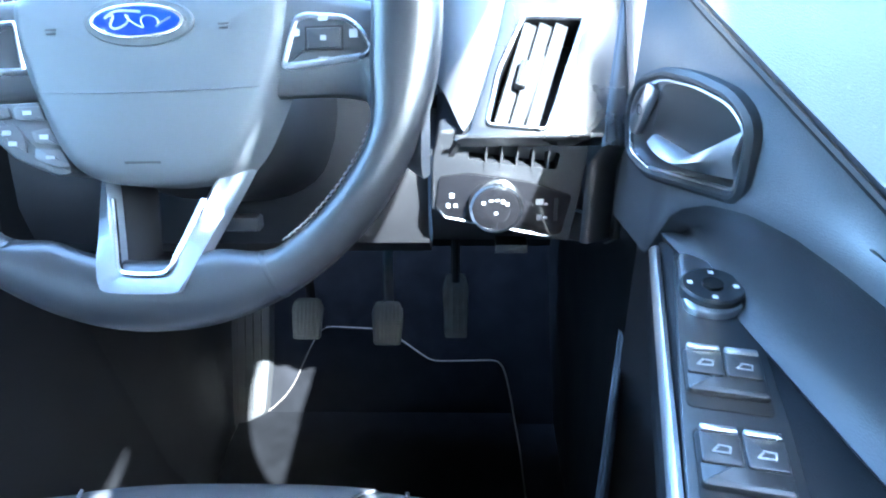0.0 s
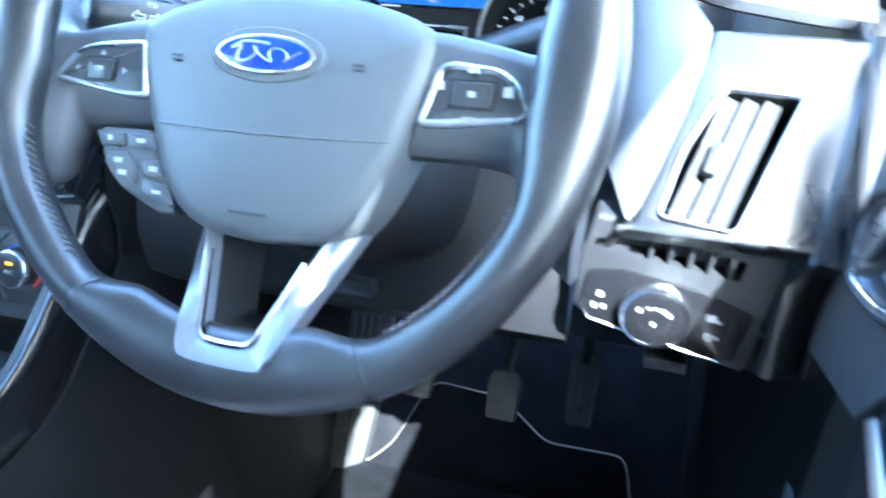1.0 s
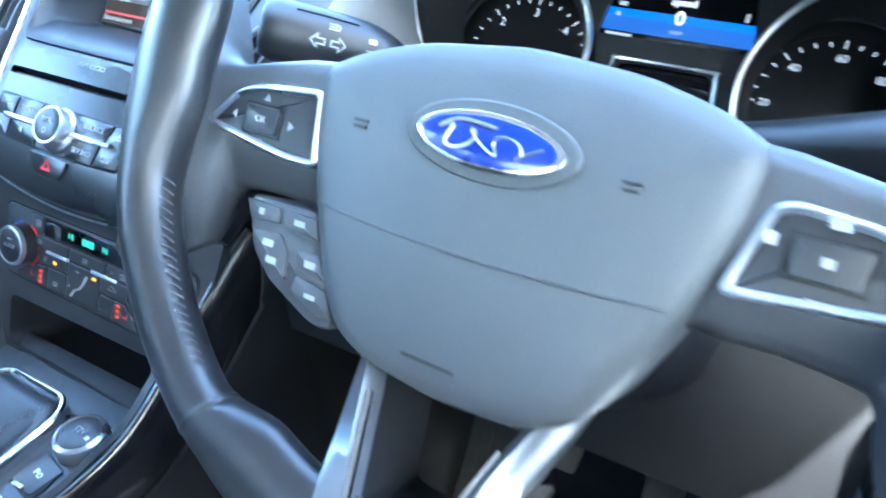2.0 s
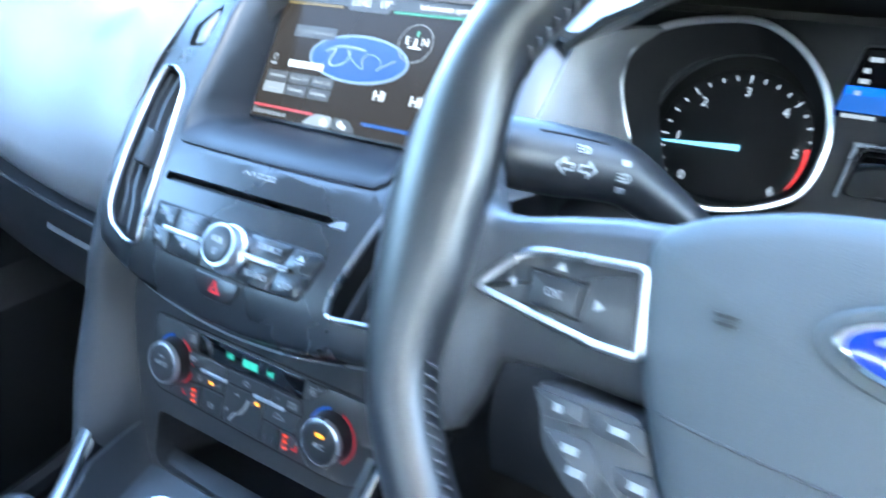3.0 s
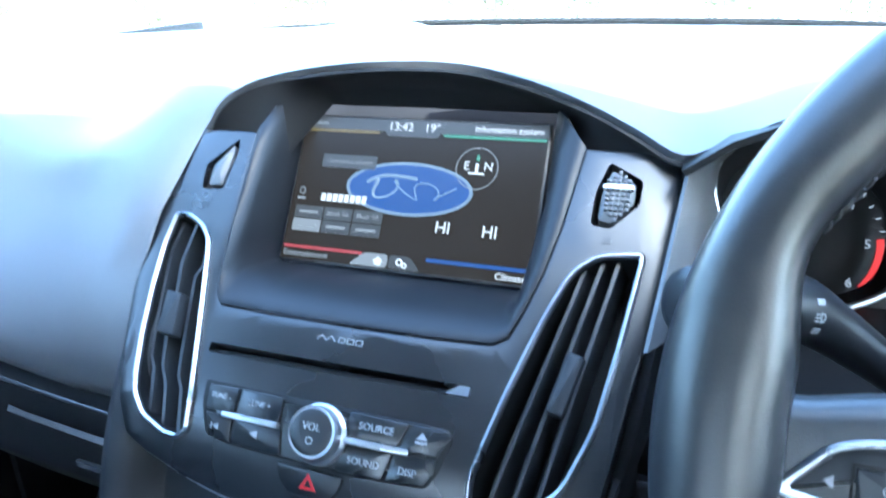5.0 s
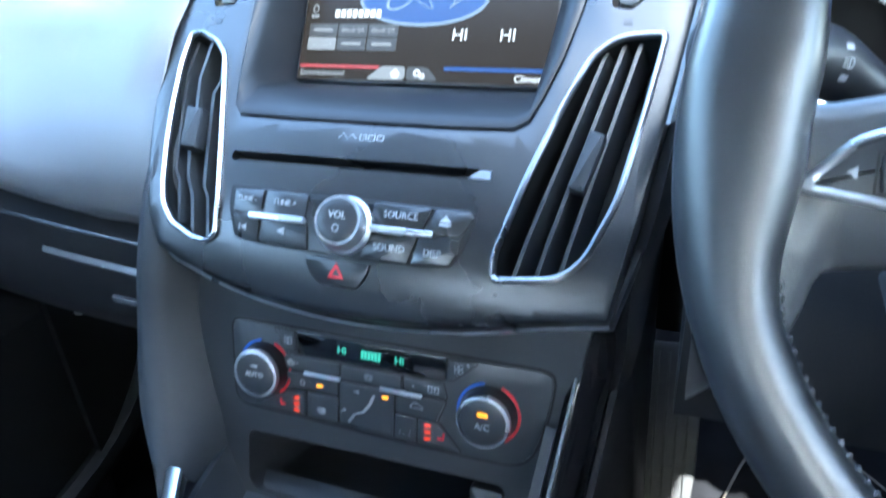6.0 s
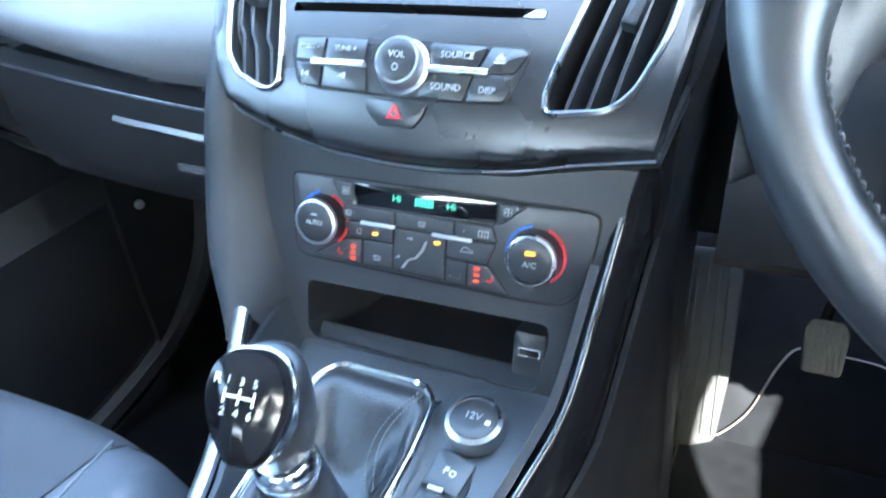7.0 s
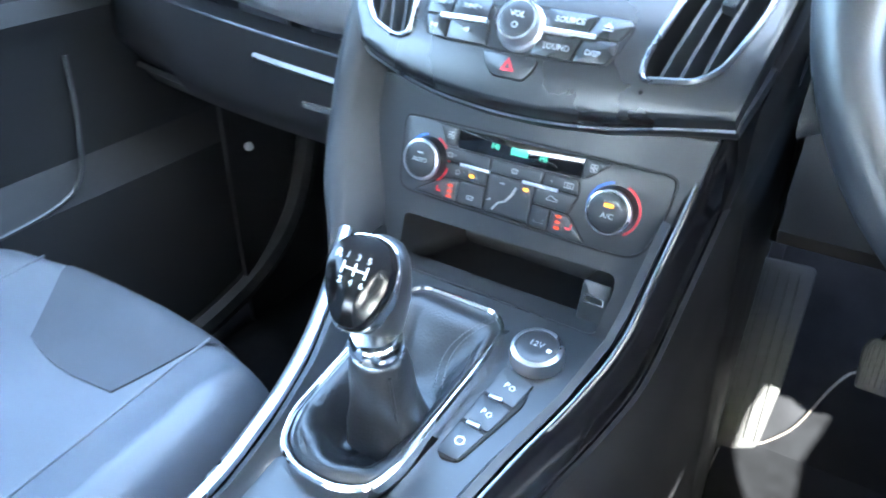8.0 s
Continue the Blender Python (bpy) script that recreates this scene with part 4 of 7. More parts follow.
# ---- air vents ----
def air_vent(outline, F, lines, tab, label, base, broad=False):
    """Chrome-ringed vent with long slats, each slat a polyline of (u, v), and a sliding tab."""
    v = thing("air_vent", F @ Vector((*base, 0)), label, "air vent", "dashboard air vents")
    P = ccw(outline)
    part("chrome_ring", collar(inset(P, -0.0006), inset(P, 0.0027), -0.012, 0.0035, F, 0.0014), VENTRING, v, "satin chrome ring")
    part("duct", plate(inset(P, -0.0005), -0.050, -0.045, F, 0), DARK, v)
    inner = inset(P, 0.003)
    part("duct_wall", loft([[F @ Vector((x, y, d)) for x, y in inner] for d in (0.0, -0.046)], True), DARK, v)
    for ln in lines:
        rows = []
        for u, w in ln:
            if broad:                       # a broad slat turned to one side
                rows.append([F @ Vector((u - 0.0062, w, -0.0045)), F @ Vector((u - 0.0054, w, -0.0032)), F @ Vector((u + 0.0046, w, -0.0085)), F @ Vector((u + 0.0044, w, -0.0105))])
                continue
            rows.append([F @ Vector((u - 0.0014, w, -0.0055)), F @ Vector((u - 0.0008, w, -0.0038)), F @ Vector((u + 0.0012, w, -0.0040)), F @ Vector((u + 0.0018, w, -0.0060)), F @ Vector((u + 0.005, w, -0.030)), F @ Vector((u + 0.003, w, -0.030))])
        part("slat", loft(rows, True, True), PANEL, v)
    t = part("tab", plate(fillet(tab, 0.002), -0.006, 0.0035, F, 0.0025), CHEEK, v, "sliding vent tab")
    return v


def lerp_line(a, b, n=7, wob=0.0):
    return [(a[0] + (b[0] - a[0]) * k / n + wob * math.sin(k / n * 9), a[1] + (b[1] - a[1]) * k / n) for k in range(n + 1)]


slats = [lerp_line((0.098 + 0.0125 * k - 0.001, 0.010 + 0.003 * k), (0.1295 + 0.0085 * k, 0.146 + 0.001 * k), 7) for k in range(3)]
air_vent(ventR, FS, slats, [(0.1195, 0.060), (0.1290, 0.058), (0.1365, 0.091), (0.1270, 0.094)], "tall chrome-ringed centre air vent beside the wheel", (0.12, 0.08))
slats = [[(-0.1245, 0.018), (-0.1299, 0.045), (-0.1352, 0.0525), (-0.1400, 0.075), (-0.1447, 0.1003), (-0.1480, 0.1212), (-0.1459, 0.1446)],
         [(-0.1125, 0.010), (-0.1175, 0.0364), (-0.1242, 0.0474), (-0.1286, 0.0647), (-0.1330, 0.0967), (-0.1370, 0.1172), (-0.1352, 0.1440)],
         [(-0.1010, 0.009), (-0.1053, 0.0356), (-0.1103, 0.0427), (-0.1151, 0.0656), (-0.1227, 0.1073), (-0.1195, 0.1156), (-0.1226, 0.1340)]]
air_vent(ventL, FS, slats, [(-0.1191, 0.0656), (-0.1323, 0.0663), (-0.1354, 0.0953), (-0.1228, 0.0937)], "tall chrome-ringed centre air vent on the passenger's side", (-0.12, 0.08))
slats = [lerp_line((-0.006 + 0.0125 * k, 0.004), (0.020 + 0.0125 * k, 0.091), 5) for k in range(3)]
air_vent(ventD, FV, slats, [(-0.001 + 0.006, 0.036), (0.013, 0.034), (0.018, 0.056), (0.011, 0.058)], "chrome-ringed end air vent by the driver's door, in sun", (0.02, 0.045), True)

# the facia bows towards its sides and rolls under at its foot, with all that sits in it, stretched to fit the camera's
# view
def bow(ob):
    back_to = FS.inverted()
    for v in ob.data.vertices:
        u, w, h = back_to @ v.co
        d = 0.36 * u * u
        # points slide along rays from a mean camera point to fit its view
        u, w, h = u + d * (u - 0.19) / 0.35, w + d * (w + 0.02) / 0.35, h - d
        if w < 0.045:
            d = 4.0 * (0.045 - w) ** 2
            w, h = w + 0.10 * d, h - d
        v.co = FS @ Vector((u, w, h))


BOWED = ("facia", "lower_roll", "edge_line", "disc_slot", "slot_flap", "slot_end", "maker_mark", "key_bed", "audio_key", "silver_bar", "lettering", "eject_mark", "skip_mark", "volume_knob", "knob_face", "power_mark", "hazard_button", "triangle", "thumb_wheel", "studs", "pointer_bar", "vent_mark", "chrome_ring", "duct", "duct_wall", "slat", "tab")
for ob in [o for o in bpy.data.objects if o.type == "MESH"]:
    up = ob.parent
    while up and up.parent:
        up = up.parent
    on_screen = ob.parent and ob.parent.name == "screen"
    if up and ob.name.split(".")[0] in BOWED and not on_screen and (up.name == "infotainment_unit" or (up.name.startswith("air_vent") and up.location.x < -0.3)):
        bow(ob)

# ---- light switch panel ----
lights = thing("light_switch_panel", FL @ Vector((0, 0, 0.01)), "black headlamp switch panel with a chrome-ringed rotary knob", "switch panel")
lp = fillet([(-0.044, 0.027), (-0.048, -0.001), (-0.040, -0.009), (0.047, -0.027), (0.057, -0.024), (0.064, 0.010), (0.030, 0.022), (-0.020, 0.030)], 0.003)
part("panel", plate(lp, 0.0, 0.0105, FL, 0.001), GLOSS, lights)
part("chrome_lip", tube([FL @ Vector((u, v, 0.0105)) for u, v in ((-0.046, 0.000), (-0.040, -0.0085), (0.0, -0.0170), (0.047, -0.0265))], 0.0012, 6), CHROME, lights)
KN = at(FL, 0.0020, 0.0025, 0.0105)
kn = part("rotary_knob", lathe([(0.0225, 0.0), (0.0225, 0.006), (0.0215, 0.0085), (0.0195, 0.0090), (0.0190, 0.0080)], KN, 40), CHROME, lights, "chrome ring of the light knob")
part("knob_face", lathe([(0.0191, 0.002), (0.0191, 0.0085), (0.0180, 0.0092), (0.008, 0.0090)], KN, 32), GLOSS, kn)
bars([(-0.010, 0.0055, 0.003, 0.003), (-0.004, 0.0075, 0.003, 0.0015), (0.001, 0.0078, 0.003, 0.0015), (0.0055, 0.0068, 0.003, 0.003), (0.009, 0.0045, 0.003, 0.003), (0.0, -0.0035, 0.0025, 0.0025)], at(KN, 0, 0, 0.0092), PALE, kn, "lamp_mark")
bars([(-0.034, 0.011, 0.004, 0.004), (-0.037, 0.002, 0.003, 0.004), (-0.031, 0.002, 0.003, 0.003), (0.038, 0.005, 0.006, 0.005), (0.043, 0.003, 0.003, 0.002), (0.038, -0.009, 0.004, 0.005), (0.043, -0.009, 0.003, 0.002)], at(FL, 0, 0, 0.0106), PALE, lights, "lamp_mark")
part("roller_slot", plate(box2(0.050, -0.012, 0.053, 0.008), 0.0105, 0.0115, FL, 0.0004), DARK, lights)

# ---- climate panel ----
climate = thing("climate_panel", (C, 0.664, 0.571), "grey climate control panel with two rotary dials and green display", "climate control")
FH = fr((C, 0.664, 0.571), 17.5)
cub = fillet([(-0.097, -0.050), (0.092, -0.048), (0.094, -0.060), (0.087, -0.100), (-0.091, -0.098), (-0.098, -0.090)], 0.006)
sur = [(-0.140, 0.062), (0.138, 0.062), (0.135, 0.046), (0.128, -0.012), (0.123, -0.050), (0.118, -0.080), (0.110, -0.112), (-0.120, -0.112), (-0.126, -0.075), (-0.132, -0.020), (-0.138, 0.040)]
part("surround", plate(fillet(sur, 0.003), -0.008, 0.0, FH, 0.0015, holes=[cub]), PANEL, climate)
pn = fillet([(-0.1075, 0.033), (0.1200, 0.033), (0.1170, 0.000), (0.1060, -0.0325), (0.068, -0.0335), (-0.1055, -0.0300)], [0.008, 0.010, 0.02, 0.016, 0.01, 0.012], 6)
part("seam", rim_of(inset(ccw(pn), -0.0010), 0.0016, -0.001, 0.0005, FH, 0), DARK, climate)
part("control_field", plate(inset(ccw(pn), 0.0008), -0.001, 0.0016, FH, 0.0006), PANEL, climate)
FT = at(FH, 0, 0, 0.0017)
disp = part("display", plate(fillet(box2(-0.0545, 0.0155, 0.0515, 0.0310), 0.001), 0.0, 0.0006, FT, 0.0003), LCDBLACK, climate, "black display window with green segments")
LITCYAN = glow("lit_cyan_green", (0.10, 0.70, 0.52), 0.10)
text("HI", 0.0070, at(FT, -0.021, 0.0235, 0.0007), LITCYAN, disp)
text("HI", 0.0070, at(FT, 0.020, 0.0232, 0.0007), LITCYAN, disp)
bars([(-0.0060 + 0.0024 * k, 0.0234, 0.0017, 0.0056) for k in range(6)], at(FT, 0.0, 0, 0.0007), LITCYAN, disp, "fan_segment")
# rows of keys under the display
KB = at(FH, 0, 0, 0.0016)
kk = [("front_demist_key", [(-0.064, 0.0140), (-0.0225, 0.0140), (-0.0225, 0.0035), (-0.0660, 0.0035)]),
      ("screen_demist_key", [(-0.0215, 0.0140), (0.0225, 0.0140), (0.0225, 0.0035), (-0.0215, 0.0035)]),
      ("rear_demist_key", [(0.0235, 0.0140), (0.0500, 0.0140), (0.0530, 0.0035), (0.0235, 0.0035)]),
      ("recirculation_key", [(-0.0655, 0.0022), (-0.0235, 0.0022), (-0.0235, -0.0085), (-0.0570, -0.0085)]),
      ("air_flow_key", [(-0.0225, 0.0022), (0.0170, 0.0022), (0.0170, -0.0290), (-0.0225, -0.0280)]),
      ("max_cool_key", [(0.0180, 0.0022), (0.0525, 0.0022), (0.0470, -0.0125), (0.0180, -0.0115)]),
      ("heated_seat_key", [(-0.0880, -0.0270), (-0.0620, -0.0115), (-0.0480, -0.0105), (-0.0480, -0.0285)]),
      ("heated_screen_key", [(-0.0470, -0.0105), (-0.0235, -0.0100), (-0.0235, -0.0280), (-0.0470, -0.0285)]),
      ("cooling_key", [(0.0180, -0.0128), (0.0330, -0.0132), (0.0330, -0.0300), (0.0180, -0.0300)]),
      ("heated_seat_key", [(0.0340, -0.0132), (0.0480, -0.0135), (0.0640, -0.0310), (0.0340, -0.0305)]),
      ("fan_key", [(0.0525, 0.0310), (0.0720, 0.0310), (0.0560, 0.0170), (0.0525, 0.0170)]),
      ("fan_key", [(-0.0560, 0.0310), (-0.0720, 0.0310), (-0.0640, 0.0170), (-0.0560, 0.0170)])]
for n, pts in kk:
    part(n, plate(inset(ccw(fillet(pts, 0.0018, 3)), 0.0002), 0.0, 0.0014, KB, 0.0006, dome=0.0004), KEYTOP, climate)
    part("key_gap", plate(inset(ccw(fillet(pts, 0.0018, 3)), -0.0009), 0.0, 0.0003, KB, 0), DARK, climate)
KT = at(KB, 0, 0, 0.0015)
def screen_icon(u, v, w=0.0062, h=0.0042, round_top=True):
    """A demister sign: the outline of a pane with two wisps of air."""
    pts = [(u - w * 0.36, v - h / 2), (u + w * 0.36, v - h / 2), (u + w / 2, v + h * 0.3), (u, v + h / 2), (u - w / 2, v + h * 0.3)] if round_top else box2(u - w / 2, v - h / 2, u + w / 2, v + h / 2)
    part("key_symbol", rim_of(pts, 0.0006, 0, 0.0003, KT, 0), LEGEND, climate)
    bars([(u - 0.001, v - 0.0004, 0.0005, h * 0.8), (u + 0.001, v - 0.0004, 0.0005, h * 0.8)], KT, LEGEND, climate, "key_symbol")


screen_icon(-0.0590, 0.0088)
screen_icon(-0.0010, 0.0088)
screen_icon(0.0440, 0.0086, 0.0074, 0.0046, False)
screen_icon(-0.0355, -0.0215, 0.0068, 0.0040)
text("FRONT", 0.0030, at(KT, -0.0495, 0.0088), LEGEND, climate)
text("REAR", 0.0030, at(KT, 0.0330, 0.0086), LEGEND, climate)
text("MAX", 0.0030, at(KT, -0.0355, -0.0165), LEGEND, climate)
for u, v in ((-0.0610, 0.0245), (0.0600, 0.0255)):          # fan signs, four blades each
    for k in range(4):
        a = radians(45 + 90 * k)
        part("fan_symbol", rim_of(ellipse(u + 0.0020 * math.cos(a), v + 0.0020 * math.sin(a), 0.0016, 0.0016, 10), 0.0005, 0, 0.0003, KT, 0), LEGEND, climate)
part("key_symbol", rim_of(ellipse(-0.0500, -0.0038, 0.0020, 0.0023, 14), 0.0006, 0, 0.0003, KT, 0), LEGEND, climate)
part("key_symbol", rim_of([(0.0285, -0.0062), (0.0375, -0.0062), (0.0375, -0.0042), (0.0350, -0.0036), (0.0335, -0.0022), (0.0305, -0.0022), (0.0292, -0.0042), (0.0285, -0.0045)], 0.0006, 0, 0.0003, KT, 0), LEGEND, climate)
for u, v, r in ((-0.0095, -0.0030, 0), (-0.0190, -0.0180, 30)):
    part("key_symbol", plate([(-0.0022, 0.0004), (0.0006, 0.0004), (0.0006, 0.0014), (0.0024, 0.0), (0.0006, -0.0014), (0.0006, -0.0004), (-0.0022, -0.0004)], 0, 0.0003, at(KT, u, v, 0, r), 0), LEGEND, climate)
text("A/C", 0.0050, at(KT, 0.0255, -0.0240), LEGEND, climate)
text("MAX", 0.0030, at(KT, 0.0255, -0.0190), LEGEND, climate)
text("+", 0.0052, at(KT, 0.0660, 0.0285), LEGEND, climate)
for u0, u1, v in ((-0.049, -0.022, 0.0030), (0.007, 0.036, 0.0026)):
    part("silver_bar", plate(fillet(box2(u0, v - 0.0013, u1, v + 0.0013), 0.0006), 0.0, 0.0024, KB, 0.0005), SATIN, climate)
fig = [(0.0035, -0.0035), (0.001, -0.010), (-0.004, -0.0165), (-0.010, -0.019), (-0.0145, -0.0255)]
part("seated_symbol", tube([KT @ Vector((u, v, 0.0)) for u, v in fig], [0.0018, 0.0022, 0.002, 0.0018, 0.0018], 6, flat=0.3), PALE, climate)
LITAMBER, LITHOT = glow("lit_amber", (1.0, 0.36, 0.02), 0.22), glow("lit_orange_red", (1.0, 0.06, 0.012), 0.14)
for u, v in ((-0.037, -0.0040), (0.0110, -0.0030)):
    part("amber_lamp", plate(fillet(box2(u - 0.0022, v - 0.0010, u + 0.0022, v + 0.0010), 0.0004), 0, 0.0004, KT, 0), LITAMBER, climate)
for u in (-0.0550, 0.0410):
    for k in range(3):
        v = -0.0160 - k * 0.0046
        part("heat_lamp", plate(fillet(box2(u - 0.0021, v - 0.0008, u + 0.0021, v + 0.0008), 0.0004), 0, 0.0004, KT, 0), LITHOT, climate)
bars([(-0.0655, -0.0225, 0.0040, 0.0016), (-0.0672, -0.0205, 0.0014, 0.0034), (0.0500, -0.0235, 0.0044, 0.0016), (0.0520, -0.0212, 0.0014, 0.0036)], KT, RED, climate, "seat_symbol")
for u, v, words, big in ((-0.0800, 0.0010, "AUTO", 0), (0.0800, -0.0005, "A/C", 1)):
    FKn = at(FH, u, v, 0.0015)
    part("blue_arc", arc_band(0.0188, 0.0205, 100, 215, 0, 0.0008, FKn), BLUE, climate, "blue cool mark")
    part("red_arc", arc_band(0.0188, 0.0205, -55, 68, 0, 0.0008, FKn), RED, climate, "red warm mark")
    d = part("dial", lathe([(0.0180, 0.0), (0.0175, 0.006), (0.0168, 0.0100)], FKn, 40), BUTTON, climate, "black dial with a satin ring")
    part("dial_ring", lathe([(0.0169, 0.0098), (0.0171, 0.0115), (0.0166, 0.0132), (0.0150, 0.0137), (0.0143, 0.0120)], FKn, 40), BRIGHT, d)
    part("dial_face", lathe([(0.0144, 0.010), (0.0144, 0.0134), (0.0134, 0.0140), (0.006, 0.0138)], FKn, 32), BUTTON, d)
    text(words, 0.0058 if big else 0.0050, at(FKn, 0, -0.0025 if big else 0, 0.0141), PALE, d)
    if big:
        part("amber_lamp", plate(box2(-0.0032, 0.0040, 0.0032, 0.0065), 0, 0.0004, at(FKn, 0, 0, 0.0139), 0), LITAMBER, d)
    else:
        bars([(0, 0.006, 0.005, 0.0012)], at(FKn, 0, 0, 0.0139), PALE, d)
# open cubby below, with a socket block
cin = ccw(cub)
deep = [FH @ Vector((u * 0.96, max(v, -0.097) * 1.0 - 0.002, -0.115)) for u, v in cin]
part("cubby", loft([[FH @ Vector((u, v, -0.001)) for u, v in cin], deep], True), PLASTIC, climate, "open black storage cubby")
bm = bmesh.new()
bm.faces.new([bm.verts.new(p) for p in deep])
part("cubby_back", bm, PLASTIC, climate)
part("cubby_pad", plate(fillet(box2(-0.045, -0.080, 0.080, -0.054), 0.003), -0.112, -0.100, FH, 0.001), PANEL, climate)
usb = part("usb_block", plate(fillet(box2(0.066, -0.097, 0.0895, -0.062), 0.003), -0.050, -0.012, FH, 0.002), PANEL, climate, "grey block with a metal USB socket")
part("usb_rim", rim_of(box2(0.0700, -0.0800, 0.0860, -0.0735), 0.0008, 0, 0.0008, at(FH, 0, 0, -0.012), 0), CHROME, usb)
part("usb_mouth", plate(box2(0.0708, -0.0792, 0.0852, -0.0743), 0, 0.0003, at(FH, 0, 0, -0.012), 0), DARK, usb)

# ---- centre console ----
console = thing("centre_console", (C, 0.4, 0.0), "dark centre console with glossy black rails", "console")
RAIL = [(0.138, 0.705, 0.632), (0.132, 0.688, 0.614), (0.125, 0.640, 0.560), (0.118, 0.592, 0.513), (0.104, 0.550, 0.487), (0.088, 0.500, 0.471), (0.076, 0.440, 0.460), (0.070, 0.360, 0.452), (0.068, 0.100, 0.445), (0.068, -0.20, 0.445)]
rail = smooth_path(RAIL, 5)


def rail_at(y):
    for a, b in zip(rail, rail[1:]):
        if b.y <= y <= a.y:
            t = (a.y - y) / max(a.y - b.y, 1e-6)
            return a.lerp(b, t)
    return rail[0] if y > rail[0].y else rail[-1]


def deck_z(y):
    return 0.468 + 0.12 * (y - 0.57) if y > 0.40 else 0.4476


rows = []
for y in (0.655, 0.630, 0.612, 0.606, 0.59, 0.55, 0.50, 0.45, 0.442, 0.434, 0.40, 0.30, 0.10, -0.20):
    r, z = rail_at(y), deck_z(y) - 0.0065
    w = r.x - 0.004
    rows.append([Vector((C + s * w, y, z + ((r.z if s > 0 else min(r.z, 0.505)) - z) * (max(0, abs(s) - (0.93 if s > 0 and y > 0.585 else 0.86)) / (0.07 if s > 0 and y > 0.585 else 0.14)) ** 1.4 - (0.028 if -0.722 < C + s * w < -0.636 and 0.44 < y < 0.608 else 0.0))) for s in (-1, -0.97, -0.94, -0.90, -0.86, -0.8, -0.7, -0.6, -0.5, -0.3, 0, 0.1, 0.15, 0.2, 0.25, 0.3, 0.4, 0.6, 0.80, 0.86, 0.90, 0.94, 0.97, 1)])
part("deck", sheet(rows, 0.006), PANEL, console)
for side in (1, -1):
    rows = []
    run = rail if side > 0 else [p for p in rail if p.y < 0.603]
    for p in run:
        x = lambda k: C + side * (p.x + k)
        rows.append([Vector((x(-0.004), p.y, p.z - 0.004)), Vector((x(0.0), p.y, p.z + 0.0025)), Vector((x(0.0025), p.y + 0.001, p.z + 0.0025)), Vector((x(0.0050), p.y + 0.001, p.z - 0.0005)), Vector((x(0.0085), p.y + 0.002, p.z - 0.008)), Vector((x(0.0120), p.y + 0.004, p.z - 0.018)), Vector((x(0.0150), p.y + 0.008, p.z - 0.030)), Vector((x(0.0155), p.y + 0.018, p.z - 0.045)), Vector((x(0.0), p.y + 0.02, p.z - 0.04))])
    part("gloss_rail", loft(rows, True, True), GLOSS, console, "piano black side rail")
    if side > 0:
        part("rail_line", tube([Vector((C + side * (p.x + 0.001), p.y, p.z + 0.0026)) for p in run], 0.0010, 6), ALLOY, console, "silver edge line")
    else:
        part("rail_line", sheet([[Vector((C - p.x + 0.002, p.y, p.z + 0.001)), Vector((C - p.x + 0.001, p.y, p.z + 0.0050)), Vector((C - p.x - 0.006, p.y, p.z + 0.0050)), Vector((C - p.x - 0.011, p.y, p.z + 0.001))] for p in run], 0.0015), SATIN, console, "satin silver edge band")
    rows = [[Vector((C + side * (p.x + 0.0165), p.y + 0.016, p.z - 0.040)), Vector((C + side * (0.06 + p.x * 0.72), p.y + 0.04, p.z - 0.14)), Vector((C + side * (0.09 + p.x * 0.58), p.y + 0.10, 0.16)), Vector((C + side * (0.11 + p.x * 0.52), p.y + 0.16, 0.0))] for p in rail]
    rows.insert(0, [Vector((C + side * 0.150, 1.35, z)) for z in (0.60, 0.45, 0.2, 0.0)])
    part("side_panel", sheet(rows, 0.004), LOWER, console, "dark carpet-edged console side")
    # soft cheek that runs from the facia down to the rail
    if side < 0:
        st = [(0.171, 0.160, 0.115, 0.742, 0.742), (0.168, 0.146, 0.112, 0.690, 0.700), (0.172, 0.145, 0.112, 0.664, 0.650), (0.176, 0.150, 0.112, 0.648, 0.600), (0.168, 0.142, 0.114, 0.622, 0.552), (0.150, 0.130, 0.114, 0.600, 0.518), (0.143, 0.128, 0.114, 0.590, 0.500)]
    else:
        st = [(0.176, 0.168, 0.150, 0.760, 0.760), (0.170, 0.160, 0.145, 0.715, 0.700), (0.160, 0.151, 0.140, 0.700, 0.650), (0.158, 0.150, 0.140, 0.705, 0.600), (0.150, 0.145, 0.135, 0.70, 0.552), (0.142, 0.138, 0.13, 0.70, 0.518)]
    rows = []
    for o, i, w, y, z in st:
        rows.append([Vector((C + side * (o + 0.004), y + 0.10, z + 0.02)), Vector((C + side * (o + 0.002), y + 0.02, z + 0.004)), Vector((C + side * (o - 0.004), y + 0.003, z)), Vector((C + side * ((o + i) / 2), y - 0.001, z)), Vector((C + side * (i + 0.003), y + 0.001, z)), Vector((C + side * (i - 0.002), y + 0.005, z)), Vector((C + side * ((i + w) / 2), y + 0.034, z)), Vector((C + side * w, y + 0.060, z + 0.004))])
    fine = list(zip(*[smooth_path(col, 5) for col in zip(*rows)]))
    part("cheek", sheet([list(r) for r in fine], 0.003), CHEEK if side < 0 else LOWER, console, "soft dark cheek beside the controls", smooth=50)

